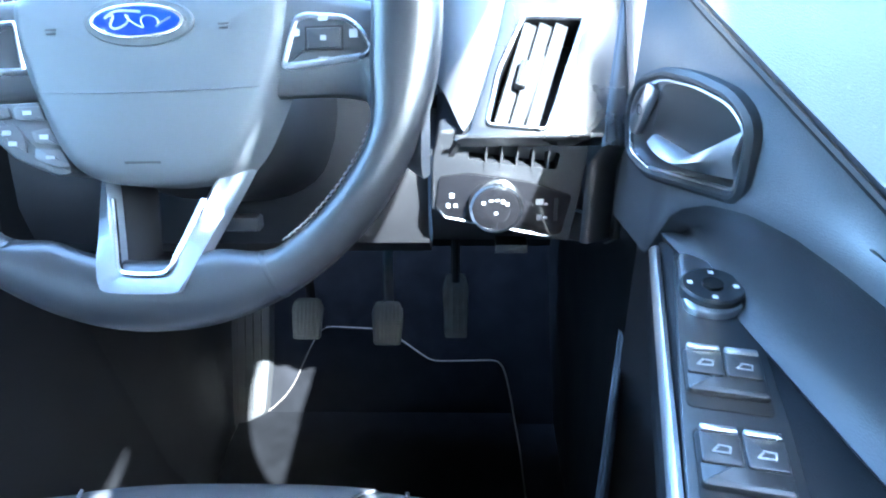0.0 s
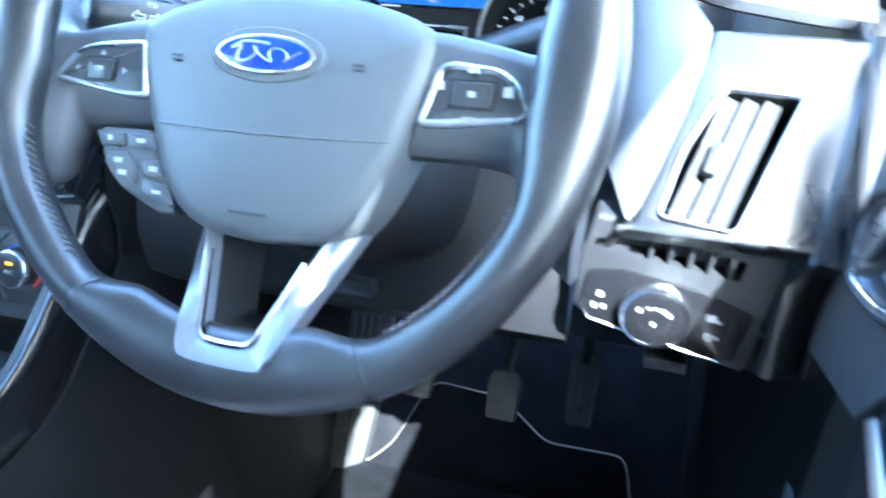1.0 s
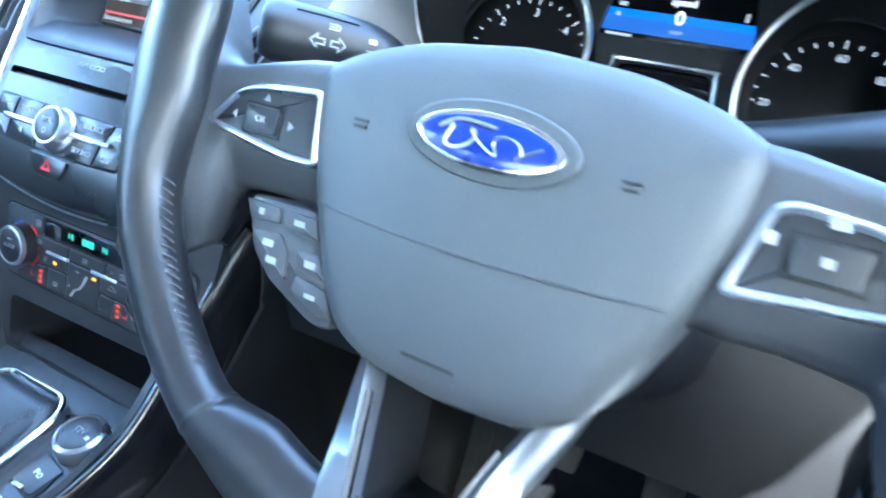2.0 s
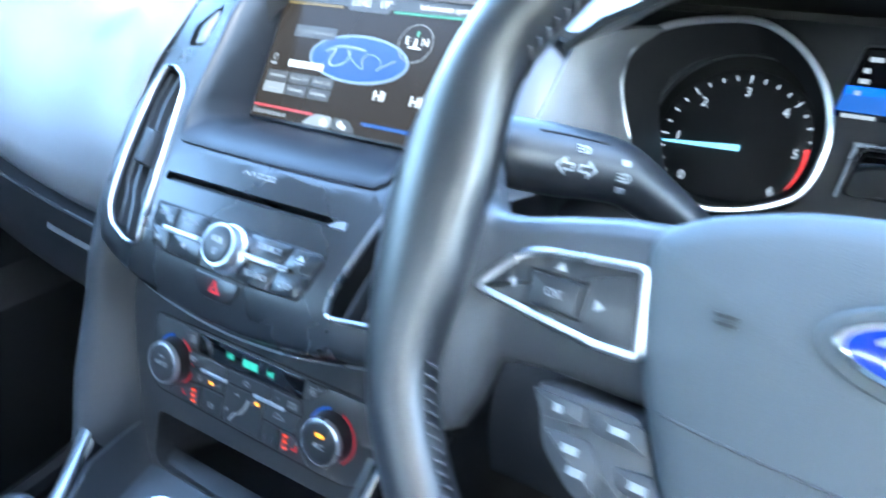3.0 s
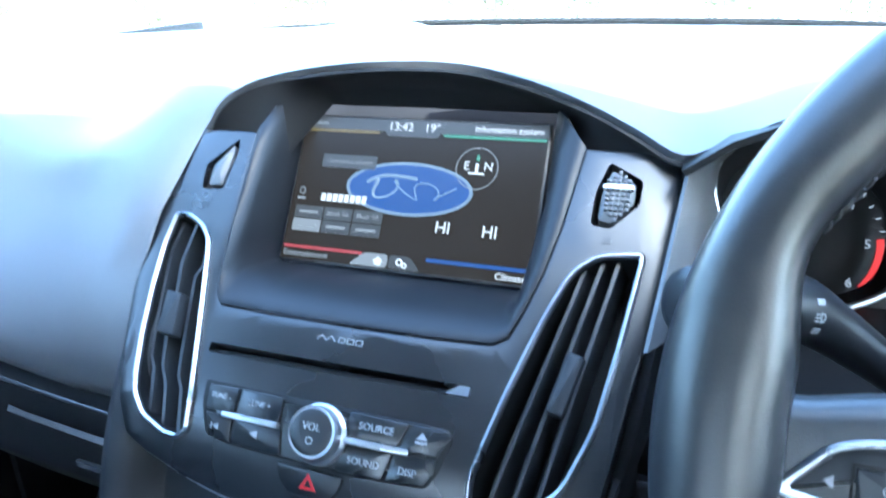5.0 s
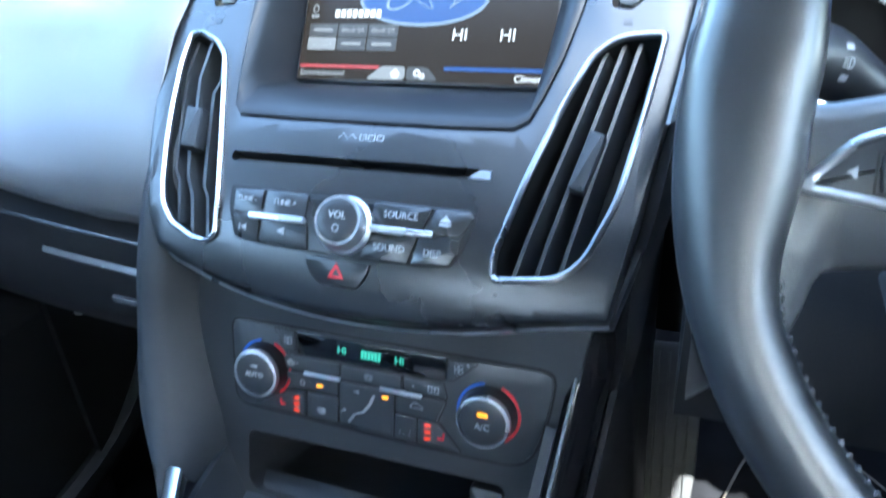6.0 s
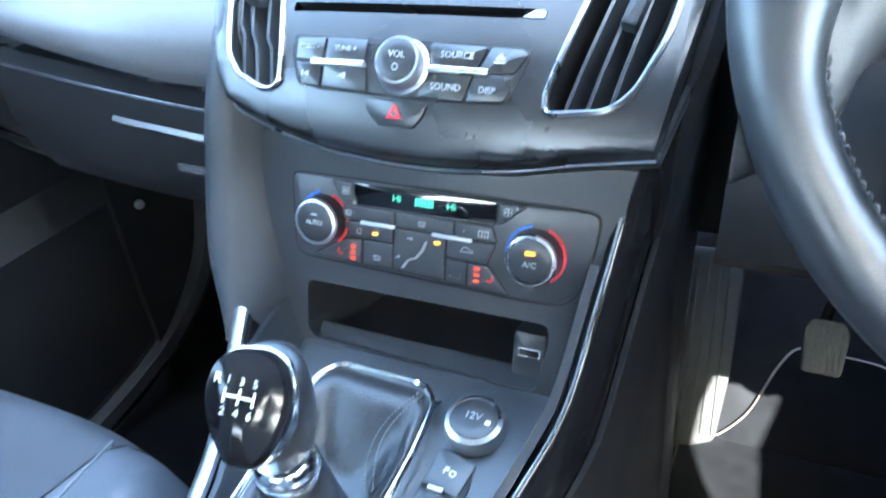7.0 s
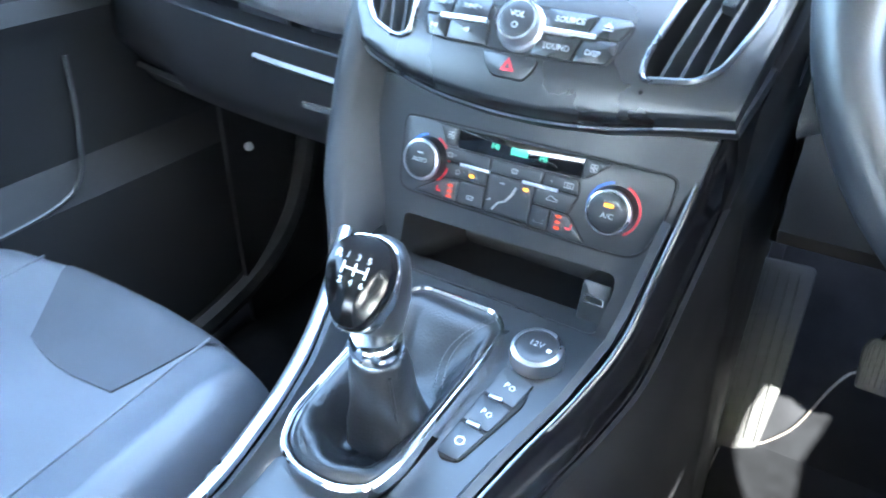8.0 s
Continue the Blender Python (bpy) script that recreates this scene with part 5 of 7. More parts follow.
# gaiter, lever and knob
lever = thing("gear_lever", (-0.672, 0.52, 0.46), "gear lever with gloss black knob and black leather gaiter", "gear lever")
GT = [(-0.712, 0.612), (-0.645, 0.612), (-0.633, 0.598), (-0.631, 0.560), (-0.636, 0.462), (-0.642, 0.440), (-0.665, 0.430), (-0.695, 0.430), (-0.716, 0.440), (-0.725, 0.462), (-0.727, 0.560), (-0.724, 0.600)]
FC = axes((0, 0.57, 0.468), (1, 0, 0), (0, -0.12, 0.993))
gt = ccw(fillet([(x, (y - 0.57) / 0.993) for x, y in GT], 0.010, 4))
part("chrome_frame", collar(inset(gt, -0.0025), inset(gt, 0.0025), 0.000, 0.0135, FC, 0.002), CHROME, lever, "bright chrome gaiter frame")
foot = Vector((-0.670, 0.505, 0.505))
ga = inset(gt, 0.0028)
rows = []
for f, up in ((0.0, 0.010), (0.05, 0.0135), (0.12, 0.0150), (0.20, 0.0135), (0.30, 0.008), (0.40, 0.001), (0.50, -0.006), (0.60, -0.011), (0.70, -0.013), (0.80, -0.012)):
    row = []
    for u, v in ga:
        p = FC @ Vector((u, v, 0))
        a = math.atan2(p.y - foot.y, p.x - foot.x)
        end = foot + Vector((0.024 * math.cos(a), 0.024 * math.sin(a), 0))
        q = p.lerp(end, f / 0.80)
        wave = math.sin(min(1.0, f / 0.75) * math.pi)
        fold = (0.0050 * math.sin(a * 3 + f * 7 + 0.6) + 0.0030 * math.sin(a * 7 - f * 11) + 0.0014 * math.sin(a * 15 + f * 23)) * wave
        q.z = 0.468 + 0.12 * (q.y - 0.57) + up + fold
        row.append(q)
    rows.append(row)
part("gaiter", loft(rows, True), GAITER, lever, "creased black leather gaiter", smooth=80)
bm = bmesh.new()
for k in range(26):                        # a row of stitches down the gaiter's seam
    t = k / 25
    for side in (0.0, 0.006):
        p = Vector((-0.640 - side - 0.012 * math.sin(t * 3), 0.600 - 0.075 * t, 0))
        p.z = 0.4845 + 0.12 * (p.y - 0.57) - 0.002 * side / 0.006
        tube([p, p + Vector((0.0002, -0.0020, 0.0))], 0.00045, 5, bm=bm)
part("stitching", bm, THREAD, lever)
tilt = Matrix.Translation(Vector((-0.669, 0.492, 0.519))) @ pose(0, 0, 0, 4, 0, 0)
rows = []
for h, rr in ((-0.070, 0.0305), (-0.062, 0.0290), (-0.052, 0.0265), (-0.042, 0.0245), (-0.032, 0.0232), (-0.022, 0.0222), (-0.012, 0.0215), (-0.004, 0.0205), (0.004, 0.0190), (0.008, 0.0170)):
    low_part = max(0.0, -h) / 0.06
    rows.append([tilt @ Vector(((rr + low_part * (0.0022 * math.sin(3 * a + h * 90) + 0.0012 * math.sin(8 * a - h * 160))) * math.cos(a), (rr + low_part * 0.0022 * math.sin(4 * a - h * 70)) * math.sin(a), h + 0.001 * math.sin(5 * a))) for a in np.linspace(0, 2 * math.pi, 40, endpoint=False)])
part("sleeve", loft(rows, True, True), GAITER, lever, "wrinkled black leather sleeve", smooth=80)
part("sleeve_seam", tube([tilt @ Vector(((0.0202 - 0.11 * h) * math.cos(-0.6), (0.0202 - 0.11 * h) * math.sin(-0.6), h)) for h in np.linspace(0.0, -0.058, 9)], 0.0011, 6), GAITER, lever)
part("collar", lathe([(0.0165, 0.006), (0.0180, 0.007), (0.0185, 0.012), (0.0170, 0.018), (0.0150, 0.020), (0.0150, 0.024)], tilt, 32), CHROME, lever, "chrome collar ring")
# knob: a leather body with a glossy face that looks up at the driver
kc = Vector((-0.668, 0.489, 0.582))
rows = []
for h, rx, ry, oy in ((-0.040, 0.0150, 0.0150, 0.003), (-0.032, 0.0170, 0.0170, 0.003), (-0.022, 0.0195, 0.0200, 0.003), (-0.010, 0.0225, 0.0240, 0.002), (0.002, 0.0248, 0.0268, 0.0), (0.012, 0.0250, 0.0268, 0.0), (0.021, 0.0232, 0.0245, 0.002), (0.0275, 0.0190, 0.0195, 0.005), (0.0315, 0.0120, 0.0120, 0.007), (0.0328, 0.004, 0.004, 0.008)):
    rows.append([kc + Vector((0.90 * rx * math.cos(a), ry * 0.74 * math.sin(a) + oy + 0.0055, h * 0.86 - 0.006)) for a in np.linspace(0, 2 * math.pi, 28, endpoint=False)])
part("knob_body", loft(rows, True, True), LEATHER, lever, smooth=70)
FG = axes(kc + Vector((0.003, -0.0140, 0.0150)), (0.97, 0.25, 0), (0.22, -0.70, 0.68))
face = fillet([(-0.0170, 0.0185), (-0.0080, 0.0240), (0.0080, 0.0240), (0.0170, 0.0185), (0.0215, 0.006), (0.0200, -0.008), (0.0145, -0.021), (0.0075, -0.0315), (-0.0075, -0.0315), (-0.0145, -0.021), (-0.0200, -0.008), (-0.0215, 0.006)], 0.010, 4)
part("knob_face", plate(face, -0.018, 0.0030, FG, 0.006, dome=0.0045), GLOSS, lever, "gloss black knob cap with white shift pattern")
part("knob_ring", collar(inset(ccw(face), -0.0013), inset(ccw(face), 0.0004), -0.020, -0.0062, FG, 0.0010), CHROME, lever)
FGt = at(FG, 0.0005, 0.0020, 0.0077, -9)
for i, w in enumerate("135246"):
    text(w, 0.0052, at(FGt, -0.0066 + (i % 3) * 0.0066, 0.0070 - (i // 3) * 0.0145), WHITE, lever, "shift_number")
bars([(-0.0072, 0, 0.0011, 0.007), (0, 0, 0.0011, 0.007), (0.0072, 0, 0.0011, 0.007), (0, 0, 0.0155, 0.0011)], FGt, WHITE, lever, "shift_line")
text("R", 0.0068, at(FGt, -0.0125, 0.0066, -0.0010), WHITE, lever, "shift_number")

# power socket and the parking keys
socket = part("power_socket", lathe([(0.0205, 0.0), (0.0205, 0.007), (0.0195, 0.012), (0.0165, 0.0138), (0.0160, 0.0125)], at(FC, -0.602, 0.024), 36), SATIN, console, "silver-ringed 12 volt socket")
part("socket_lid", lathe([(0.0162, 0.008), (0.0162, 0.0128), (0.0150, 0.0136), (0.006, 0.0132)], at(FC, -0.602, 0.024), 32), BUTTON, socket)
text("12V", 0.0074, at(FC, -0.603, 0.0255, 0.0137), PALE, socket)
bars([(0.010, -0.001, 0.003, 0.003)], at(FC, -0.602, 0.024, 0.0134), WHITE, socket)
P3 = [(-0.6185, 0.0055), (-0.594, 0.0), (-0.5905, -0.020), (-0.6075, -0.082), (-0.6215, -0.084), (-0.6255, -0.076)]
part("key_well", plate(fillet(P3, 0.005), -0.001, 0.0012, FC, 0.0004), DARK, console)
for name, a, b in (("park_assist_key", 0.0, 0.325), ("park_sensor_key", 0.345, 0.645), ("stop_start_key", 0.665, 1.0)):
    L = lambda t: (-0.6185 + (-0.6250 + 0.6185) * t, 0.0045 - 0.086 * t)
    R = lambda t: (-0.5915 + (-0.6085 + 0.5915) * t ** 1.3, -0.001 - 0.081 * t)
    q = [L(a), R(a), R(b), L(b)]
    k = part(name, plate(inset(ccw(fillet(q, 0.003)), 0.0003), 0.0, 0.0024, FC, 0.0008), PANEL, console)
    mid = ((q[0][0] + q[1][0] + q[2][0] + q[3][0]) / 4, (q[0][1] + q[2][1]) / 2)
    FM = at(FC, mid[0], mid[1], 0.0025, -8)
    if name == "stop_start_key":
        part("arrow_mark", rim_of(ellipse(0, 0, 0.0036, 0.0036, 16), 0.0008, 0, 0.0002, FM, 0), WHITE, k)
    else:
        text("P", 0.0068, at(FM, -0.0022, 0), WHITE, k)
        part("sensor_mark", rim_of(ellipse(0.0028, -0.0004, 0.0022, 0.0022, 14), 0.0006, 0, 0.0002, FM, 0), WHITE, k)
for t in (0.335, 0.655):
    u, v = -0.6075 + (-0.6160 + 0.6075) * t, 0.003 - 0.084 * t
    part("key_lamp", plate(fillet(box2(u - 0.0050, v - 0.0016, u + 0.0050, v + 0.0016), 0.0006), 0.0, 0.0040, at(FC, 0, 0, 0), 0.0006), SATIN, console)

# ---- steering wheel ----
RIM = fr((-0.2921, 0.5994, 0.7844), 26.5, -5.4)          # plane of the rim
FW = RIM @ Matrix.Translation((0.001, -0.0135, 0)) @ Matrix.Rotation(radians(2.5), 4, "Z") @ Matrix.Scale(1.04, 4)   # the hub, a little lower, the wheel turned slightly
wheel = thing("steering_wheel", FW @ Vector((0, 0, 0)), "three-spoke steering wheel in black leather with grey airbag cover", "steering wheel")


def grip(a):
    """Half width of the rim across, by its angle in degrees."""
    w = 0.0150
    for c, flat, half, more in ((-90, 20, 36, 0.0085), (0, 4, 26, 0.007), (180, 4, 26, 0.007), (35, 2, 18, 0.002), (145, 2, 18, 0.002)):
        d = max(0.0, abs((a - c + 180) % 360 - 180) - flat)
        if d < half - flat:
            w += more * (0.5 + 0.5 * math.cos(math.pi * d / (half - flat)))
    return w


def rim_ring(a, fat=1.0, seg=16):
    w, r = grip(a), radians(a)
    rc = 0.1970 - w
    low = max(0.0, -math.sin(r) - 0.45) / 0.55
    out = []
    for k in range(seg):
        t = 2 * math.pi * k / seg
        c, s = math.cos(t), math.sin(t)
        rr = rc + w * fat * c
        out.append(RIM @ Vector((rr * math.cos(r), rr * math.sin(r), 0.001 - 0.006 * low + (0.0155 - 0.003 * low) * fat * s)))
    return out


part("rim_upper", loft([rim_ring(a) for a in np.linspace(-58, 238, 110)], True, True), LEATHER, wheel, "smooth black leather rim", smooth=80)
part("rim_lower", loft([rim_ring(a, 0.995) for a in np.linspace(238.6, 301.4, 30)], True, True), LEATHER, wheel, smooth=80)
for a in (238.3, -58.3):
    part("seam", loft([rim_ring(a + d, 1.0 + e) for d, e in ((-0.6, 0.0), (-0.3, 0.03), (0.3, 0.03), (0.6, 0.0))], True, True), LEATHER, wheel)
for a0, a1 in ((-52, -20), (200, 232), (24, 60), (120, 156)):
    bm = bmesh.new()
    for a in np.arange(a0, a1, 1.6):
        r, w = radians(a), grip(a)
        rr = 0.1970 - 2 * w - 0.0002
        p = RIM @ Vector((rr * math.cos(r), rr * math.sin(r), 0.0075))
        q = RIM @ Vector((rr * math.cos(r + 0.020), rr * math.sin(r + 0.020), 0.0005))
        tube([p, p.lerp(q, 0.5) + (RIM.to_3x3() @ Vector((-0.0006 * math.cos(r), -0.0006 * math.sin(r), 0))), q], 0.0006, 5, bm=bm)
    tagged(part("stitching", bm, THREAD, wheel), kind="stuff")
# spokes: leather arms that grow out of the rim and carry the keys
for s in (1, -1):
    rows = []
    for u in np.concatenate((np.linspace(0.066, 0.134, 7), np.linspace(0.137, 0.176, 15))):
        hi = float(np.interp(u, (0.066, 0.100, 0.122, 0.140, 0.149, 0.153, 0.157, 0.161, 0.166, 0.176), (0.038, 0.0355, 0.0315, 0.0275, 0.0270, 0.0295, 0.0360, 0.0455, 0.0550, 0.074)))
        lo = float(np.interp(u, (0.066, 0.110, 0.130, 0.137, 0.1405, 0.143, 0.148, 0.157, 0.166, 0.176), (-0.0300, -0.0290, -0.0302, -0.0325, -0.0390, -0.0520, -0.0640, -0.0700, -0.0760, -0.082)))
        lift = max(0.0, (u - 0.147) / 0.029) ** 1.4
        d, e = -0.0105 + 0.0165 * lift, -0.0190 + 0.0230 * lift       # front face, and its lower edge that leans back
        ring = [(hi - 0.004, -0.034), (hi, d - 0.014), (hi - 0.0012, d - 0.006), (hi - 0.004, d - 0.0015), (hi - 0.009, d)] + [(hi + (lo - hi) * k / 8, d if k < 5 else d + (e - d) * (k - 4.5) / 3.5) for k in range(2, 7)] + [(lo + 0.007, e + 0.001), (lo + 0.002, e - 0.003), (lo, e - 0.010), (lo + 0.004, -0.034)]
        rows.append([FW @ Vector((s * u, v, h)) for v, h in ring])
    spoke = part("side_spoke", loft(rows, True, True), SPOKE, wheel, "dark leather-grained side spoke", smooth=80)
    if s > 0:
        bez = ccw(fillet([(0.1452, -0.0040), (0.1385, 0.0080), (0.1290, 0.0155), (0.1040, 0.0178), (0.0975, 0.0155), (0.0892, -0.0135), (0.1400, -0.0085)], [0.004, 0.006, 0.006, 0.005, 0.004, 0.003, 0.005]))
    else:
        bez = ccw(fillet([(-0.1500, -0.0040), (-0.1330, 0.0140), (-0.1220, 0.0172), (-0.0850, 0.0200), (-0.0802, -0.0112), (-0.0980, -0.0112)], [0.005, 0.006, 0.008, 0.004, 0.004, 0.004]))
    part("key_bezel", collar(inset(bez, -0.0012), inset(bez, 0.0022), -0.018, -0.0078, FW, 0.0012), SATIN, spoke, "satin silver key bezel")
    part("key_bed", plate(inset(bez, 0.0018), -0.016, -0.0094, FW, 0.0005), KEYTOP, spoke)
    FP = at(FW, s * 0.1155, 0.0025 if s < 0 else 0.0030, -0.0094)
    part("centre_key", plate(fillet([(-0.0105, 0.0060), (0.0105, 0.0060), (0.0095, -0.0062), (-0.0095, -0.0062)], 0.0012), 0, 0.0018, FP, 0.0006), KEYTOP, spoke)
    part("key_seam", rim_of(box2(-0.0118, -0.0074, 0.0118, 0.0073), 0.0008, 0, 0.0003, FP, 0), DARK, spoke)
    if s < 0:
        text("OK", 0.0046, at(FP, 0, 0, 0.0019), PALE, spoke)
        for u, v, r in ((0, 0.0105, 0), (0, -0.0105, 180), (0.0180, 0, -90), (-0.0190, 0, 90)):
            part("arrow_mark", plate([(-0.0022, -0.0012), (0.0022, -0.0012), (0, 0.0020)], 0, 0.0002, at(FP, u * 0.94, v * 0.94, 0.0002, r), 0), PALE, spoke)
    else:
        bars([(0, 0.0115, 0.006, 0.003), (0, 0, 0.0035, 0.003), (0.0185, 0.0020, 0.005, 0.005), (-0.0170, 0.0035, 0.0045, 0.0040), (0, -0.0120, 0.006, 0.0016)], at(FP, 0, 0, 0.0019), PALE, spoke, "key_symbol")
    # lower key pod between spoke and airbag
    if s > 0:
        continue
    pod = [(0.116, -0.0305), (0.074, -0.0295), (0.052, -0.076), (0.064, -0.078), (0.094, -0.066), (0.108, -0.054)]
    pod = pod if s > 0 else mirror(pod)
    pod_ob = part("lower_pod", plate(fillet(pod, 0.005), -0.060, -0.0125, FW, 0.003), SPOKE, wheel, "lower key pod under the spoke" if s < 0 else "")
    if s < 0:
        FQ = at(FW, 0.002, 0.0035, -0.0123)
        for name, pts in (("pod_key", [(-0.118, -0.036), (-0.096, -0.036), (-0.094, -0.044), (-0.112, -0.046)]), ("pod_key", [(-0.094, -0.036), (-0.074, -0.036), (-0.070, -0.046), (-0.092, -0.045)]), ("pod_key", [(-0.110, -0.049), (-0.092, -0.047), (-0.086, -0.054), (-0.084, -0.067), (-0.093, -0.064), (-0.106, -0.055)]), ("pod_key", [(-0.082, -0.052), (-0.068, -0.050), (-0.060, -0.062), (-0.079, -0.060)]), ("pod_key", [(-0.079, -0.062), (-0.060, -0.064), (-0.054, -0.075), (-0.064, -0.076), (-0.080, -0.070)])):
            key(name, pts, 0.0016, 0.002, SPOKE, FQ, pod_ob)
        bars([(-0.106, -0.0405, 0.003, 0.003), (-0.083, -0.0405, 0.006, 0.0025), (-0.098, -0.053, 0.006, 0.003), (-0.094, -0.060, 0.006, 0.003), (-0.072, -0.056, 0.006, 0.003), (-0.068, -0.069, 0.006, 0.002)], at(FQ, 0, 0, 0.0017), PALE, pod_ob, "key_symbol")
# airbag cover
half = [(0.0450, 0.0495), (0.0720, 0.0425), (0.0880, 0.0345), (0.0918, 0.0270), (0.0888, 0.0060), (0.0818, -0.0180), (0.0728, -0.0400), (0.0630, -0.0610), (0.0520, -0.0750), (0.0340, -0.0825)]
FPad = at(FW, 0.0030)
padpts = [(-u, v) for u, v in half[::-1]] + [(0.0, 0.0535)] + half + [(0.0, -0.0855)]
pad = part("airbag_cover", plate(fillet(padpts, 0.008, 3), -0.050, -0.0060, FPad, 0.009, dome=0.0070), PADS, wheel, "soft grey airbag cover", smooth=70)
skin = bvhtree.BVHTree.FromPolygons([v.co.copy() for v in pad.data.vertices], [tuple(q.vertices) for q in pad.data.polygons])
crease = []
for u in np.linspace(-0.070, 0.076, 25):
    hit = skin.ray_cast(FW @ Vector((u, -0.0275 + 0.0030 * (u / 0.075) ** 2, 0.05)), -FW.col[2].xyz.normalized())[0]
    if hit:
        crease.append(hit)
# crease drawn as a thin tube on the skin, its shade in the colour
part("cover_crease", tube(crease, 0.0006, 6), SPOKE, pad)
FE = at(FW, 0.0032, 0.0143, 0.0002, -0.8)
part("emblem_dish", rim_of(ellipse(0, 0, 0.0350, 0.0150), 0.0050, -0.004, 0.0008, FE, 0.0008), PADS, pad)
em = part("emblem", plate(ellipse(0, 0, 0.0302, 0.0106), -0.004, 0.0028, FE, 0.0012), CHROME, pad, "blue oval emblem with a chrome rim")
part("emblem_field", plate(ellipse(0, 0, 0.0276, 0.0086), 0.0, 0.0033, FE, 0.0004), ENAMEL, em)
part("emblem_stroke", tube(smooth_path([FE @ Vector((-0.0200 + 0.040 * t + 0.0028 * math.sin(t * 26.0), 0.0042 * math.sin(t * 19.0 + 0.6) * (1 - 0.25 * t) - 0.0006, 0.0034)) for t in np.linspace(0, 1, 40)], 2), 0.0009, 6, flat=0.5), BRIGHT, em)
part("emblem_stroke", tube(smooth_path([FE @ Vector(q) for q in ((-0.0190, 0.0026, 0.0034), (-0.0130, 0.0056, 0.0034), (-0.0050, 0.0058, 0.0034), (0.0030, 0.0050, 0.0034))], 4), 0.0009, 6, flat=0.5), BRIGHT, em)
bars([(-0.056, 0.012, 0.007, 0.0012), (-0.056, 0.0095, 0.006, 0.0012), (0.056, 0.012, 0.007, 0.0012), (0.056, 0.0095, 0.006, 0.0012)], at(FW, 0, 0, -0.0022), BUTTON, pad, "moulded_mark", 0.0006)
bars([(0, -0.070, 0.024, 0.0016)], at(FW, 0, 0, -0.0048), BUTTON, pad, "moulded_mark", 0.0006)
# lower spoke: an open silver V
FT = FW
half_o = [(0.0520, -0.0720), (0.0475, -0.0880), (0.0380, -0.1170), (0.0330, -0.1330), (0.0280, -0.1440), (0.0200, -0.1500)]
half_i = [(0.0400, -0.0720), (0.0325, -0.0880), (0.0235, -0.1150), (0.0190, -0.1280), (0.0165, -0.1350), (0.0105, -0.1385)]
VO, VI = [[(0.004 - u, v) for u, v in h] + [(0.004 + u, v) for u, v in h[::-1]] for h in (half_o, half_i)]
dn = lambda v: float(np.interp(v, (-0.152, -0.145, -0.130, -0.117, -0.088, -0.070), (0.0115, 0.0110, 0.0020, -0.0070, -0.0260, -0.0380)))
di = lambda v: dn(v) + 0.22 * max(0.0, v + 0.138)          # the inner edges stand proud towards the cover
VO, VI = [smooth_path([(*p, 0) for p in q], 5) for q in (VO, VI)]
rows = [[FT @ Vector((o[0], o[1], dn(o[1]) - 0.014)), FT @ Vector((o[0], o[1], dn(o[1]) - 0.003)), FT @ Vector((o[0] * 0.96 + i[0] * 0.04, o[1] * 0.96 + i[1] * 0.04, dn(o[1]))), FT @ Vector((o[0] * 0.22 + i[0] * 0.78, o[1] * 0.22 + i[1] * 0.78, di(i[1]))), FT @ Vector((i[0], i[1], di(i[1]) - 0.003)), FT @ Vector((i[0], i[1], di(i[1]) - 0.014))] for o, i in zip(VO, VI)]
low = part("lower_spoke", sheet(rows, 0.002), ALLOY, wheel, "silver V-shaped lower spoke", smooth=50)
part("bright_edge", tube([FT @ Vector((i[0], i[1], di(i[1]) - 0.001)) for i in VI if i[1] < -0.088], 0.0019, 6), CHROME, low)
part("inner_shroud", sheet([[FT @ Vector((i[0] * 0.99, i[1] + 0.0005, di(i[1]) - 0.012)), FT @ Vector((i[0] * 0.93, i[1] + 0.003, di(i[1]) - 0.030)), FT @ Vector((i[0] * 0.86, i[1] + 0.008, di(i[1]) - 0.050))] for i in VI], 0.002), BUTTON, low, smooth=50)
part("hub_core", lathe([(0.045, -0.16), (0.055, -0.05), (0.050, -0.045)], FW, 24), LOWER, wheel)

# ---- column, stalks ----
column = thing("steering_column", (-0.288, 0.70, 0.70), "dark steering column shroud with control stalks", "steering column")
rows = []
for d, a, b, cv in ((-0.052, 0.060, 0.046, -0.030), (-0.060, 0.070, 0.056, -0.030), (-0.100, 0.078, 0.064, -0.028), (-0.150, 0.084, 0.070, -0.024), (-0.200, 0.086, 0.072, -0.015), (-0.26, 0.084, 0.070, 0.0)):
    rows.append([FW @ Vector((a * math.copysign(abs(math.cos(t)) ** 0.75, math.cos(t)), cv + b * math.copysign(abs(math.sin(t)) ** 0.75, math.sin(t)), d)) for t in np.linspace(0, 2 * math.pi, 32, endpoint=False)])
part("shroud", loft(rows, True, True), LOWER, column, smooth=60)
part("tilt_lever", plate(fillet(box2(-0.024, -0.006, 0.024, 0.006), 0.003), 0, 0.012, fr((-0.275, 0.66, 0.612), 10), 0.002), PANEL, column, "grey column release lever")
stalk_path = smooth_path([(-0.352, 0.752, 0.716), (-0.385, 0.746, 0.740), (-0.414, 0.737, 0.762), (-0.4311, 0.7283, 0.773), (-0.4546, 0.7109, 0.7796), (-0.4740, 0.6965, 0.7850), (-0.4815, 0.6910, 0.7873)], 4)
stalk = part("indicator_stalk", tube(stalk_path, [float(np.interp(k, (0, 4, 8, 12, 16, 20, 23, 24), (0.010, 0.011, 0.0140, 0.0170, 0.0186, 0.0182, 0.0155, 0.010))) for k in range(len(stalk_path))], 20), BUTTON, column, "black indicator stalk with white symbols", smooth=70)
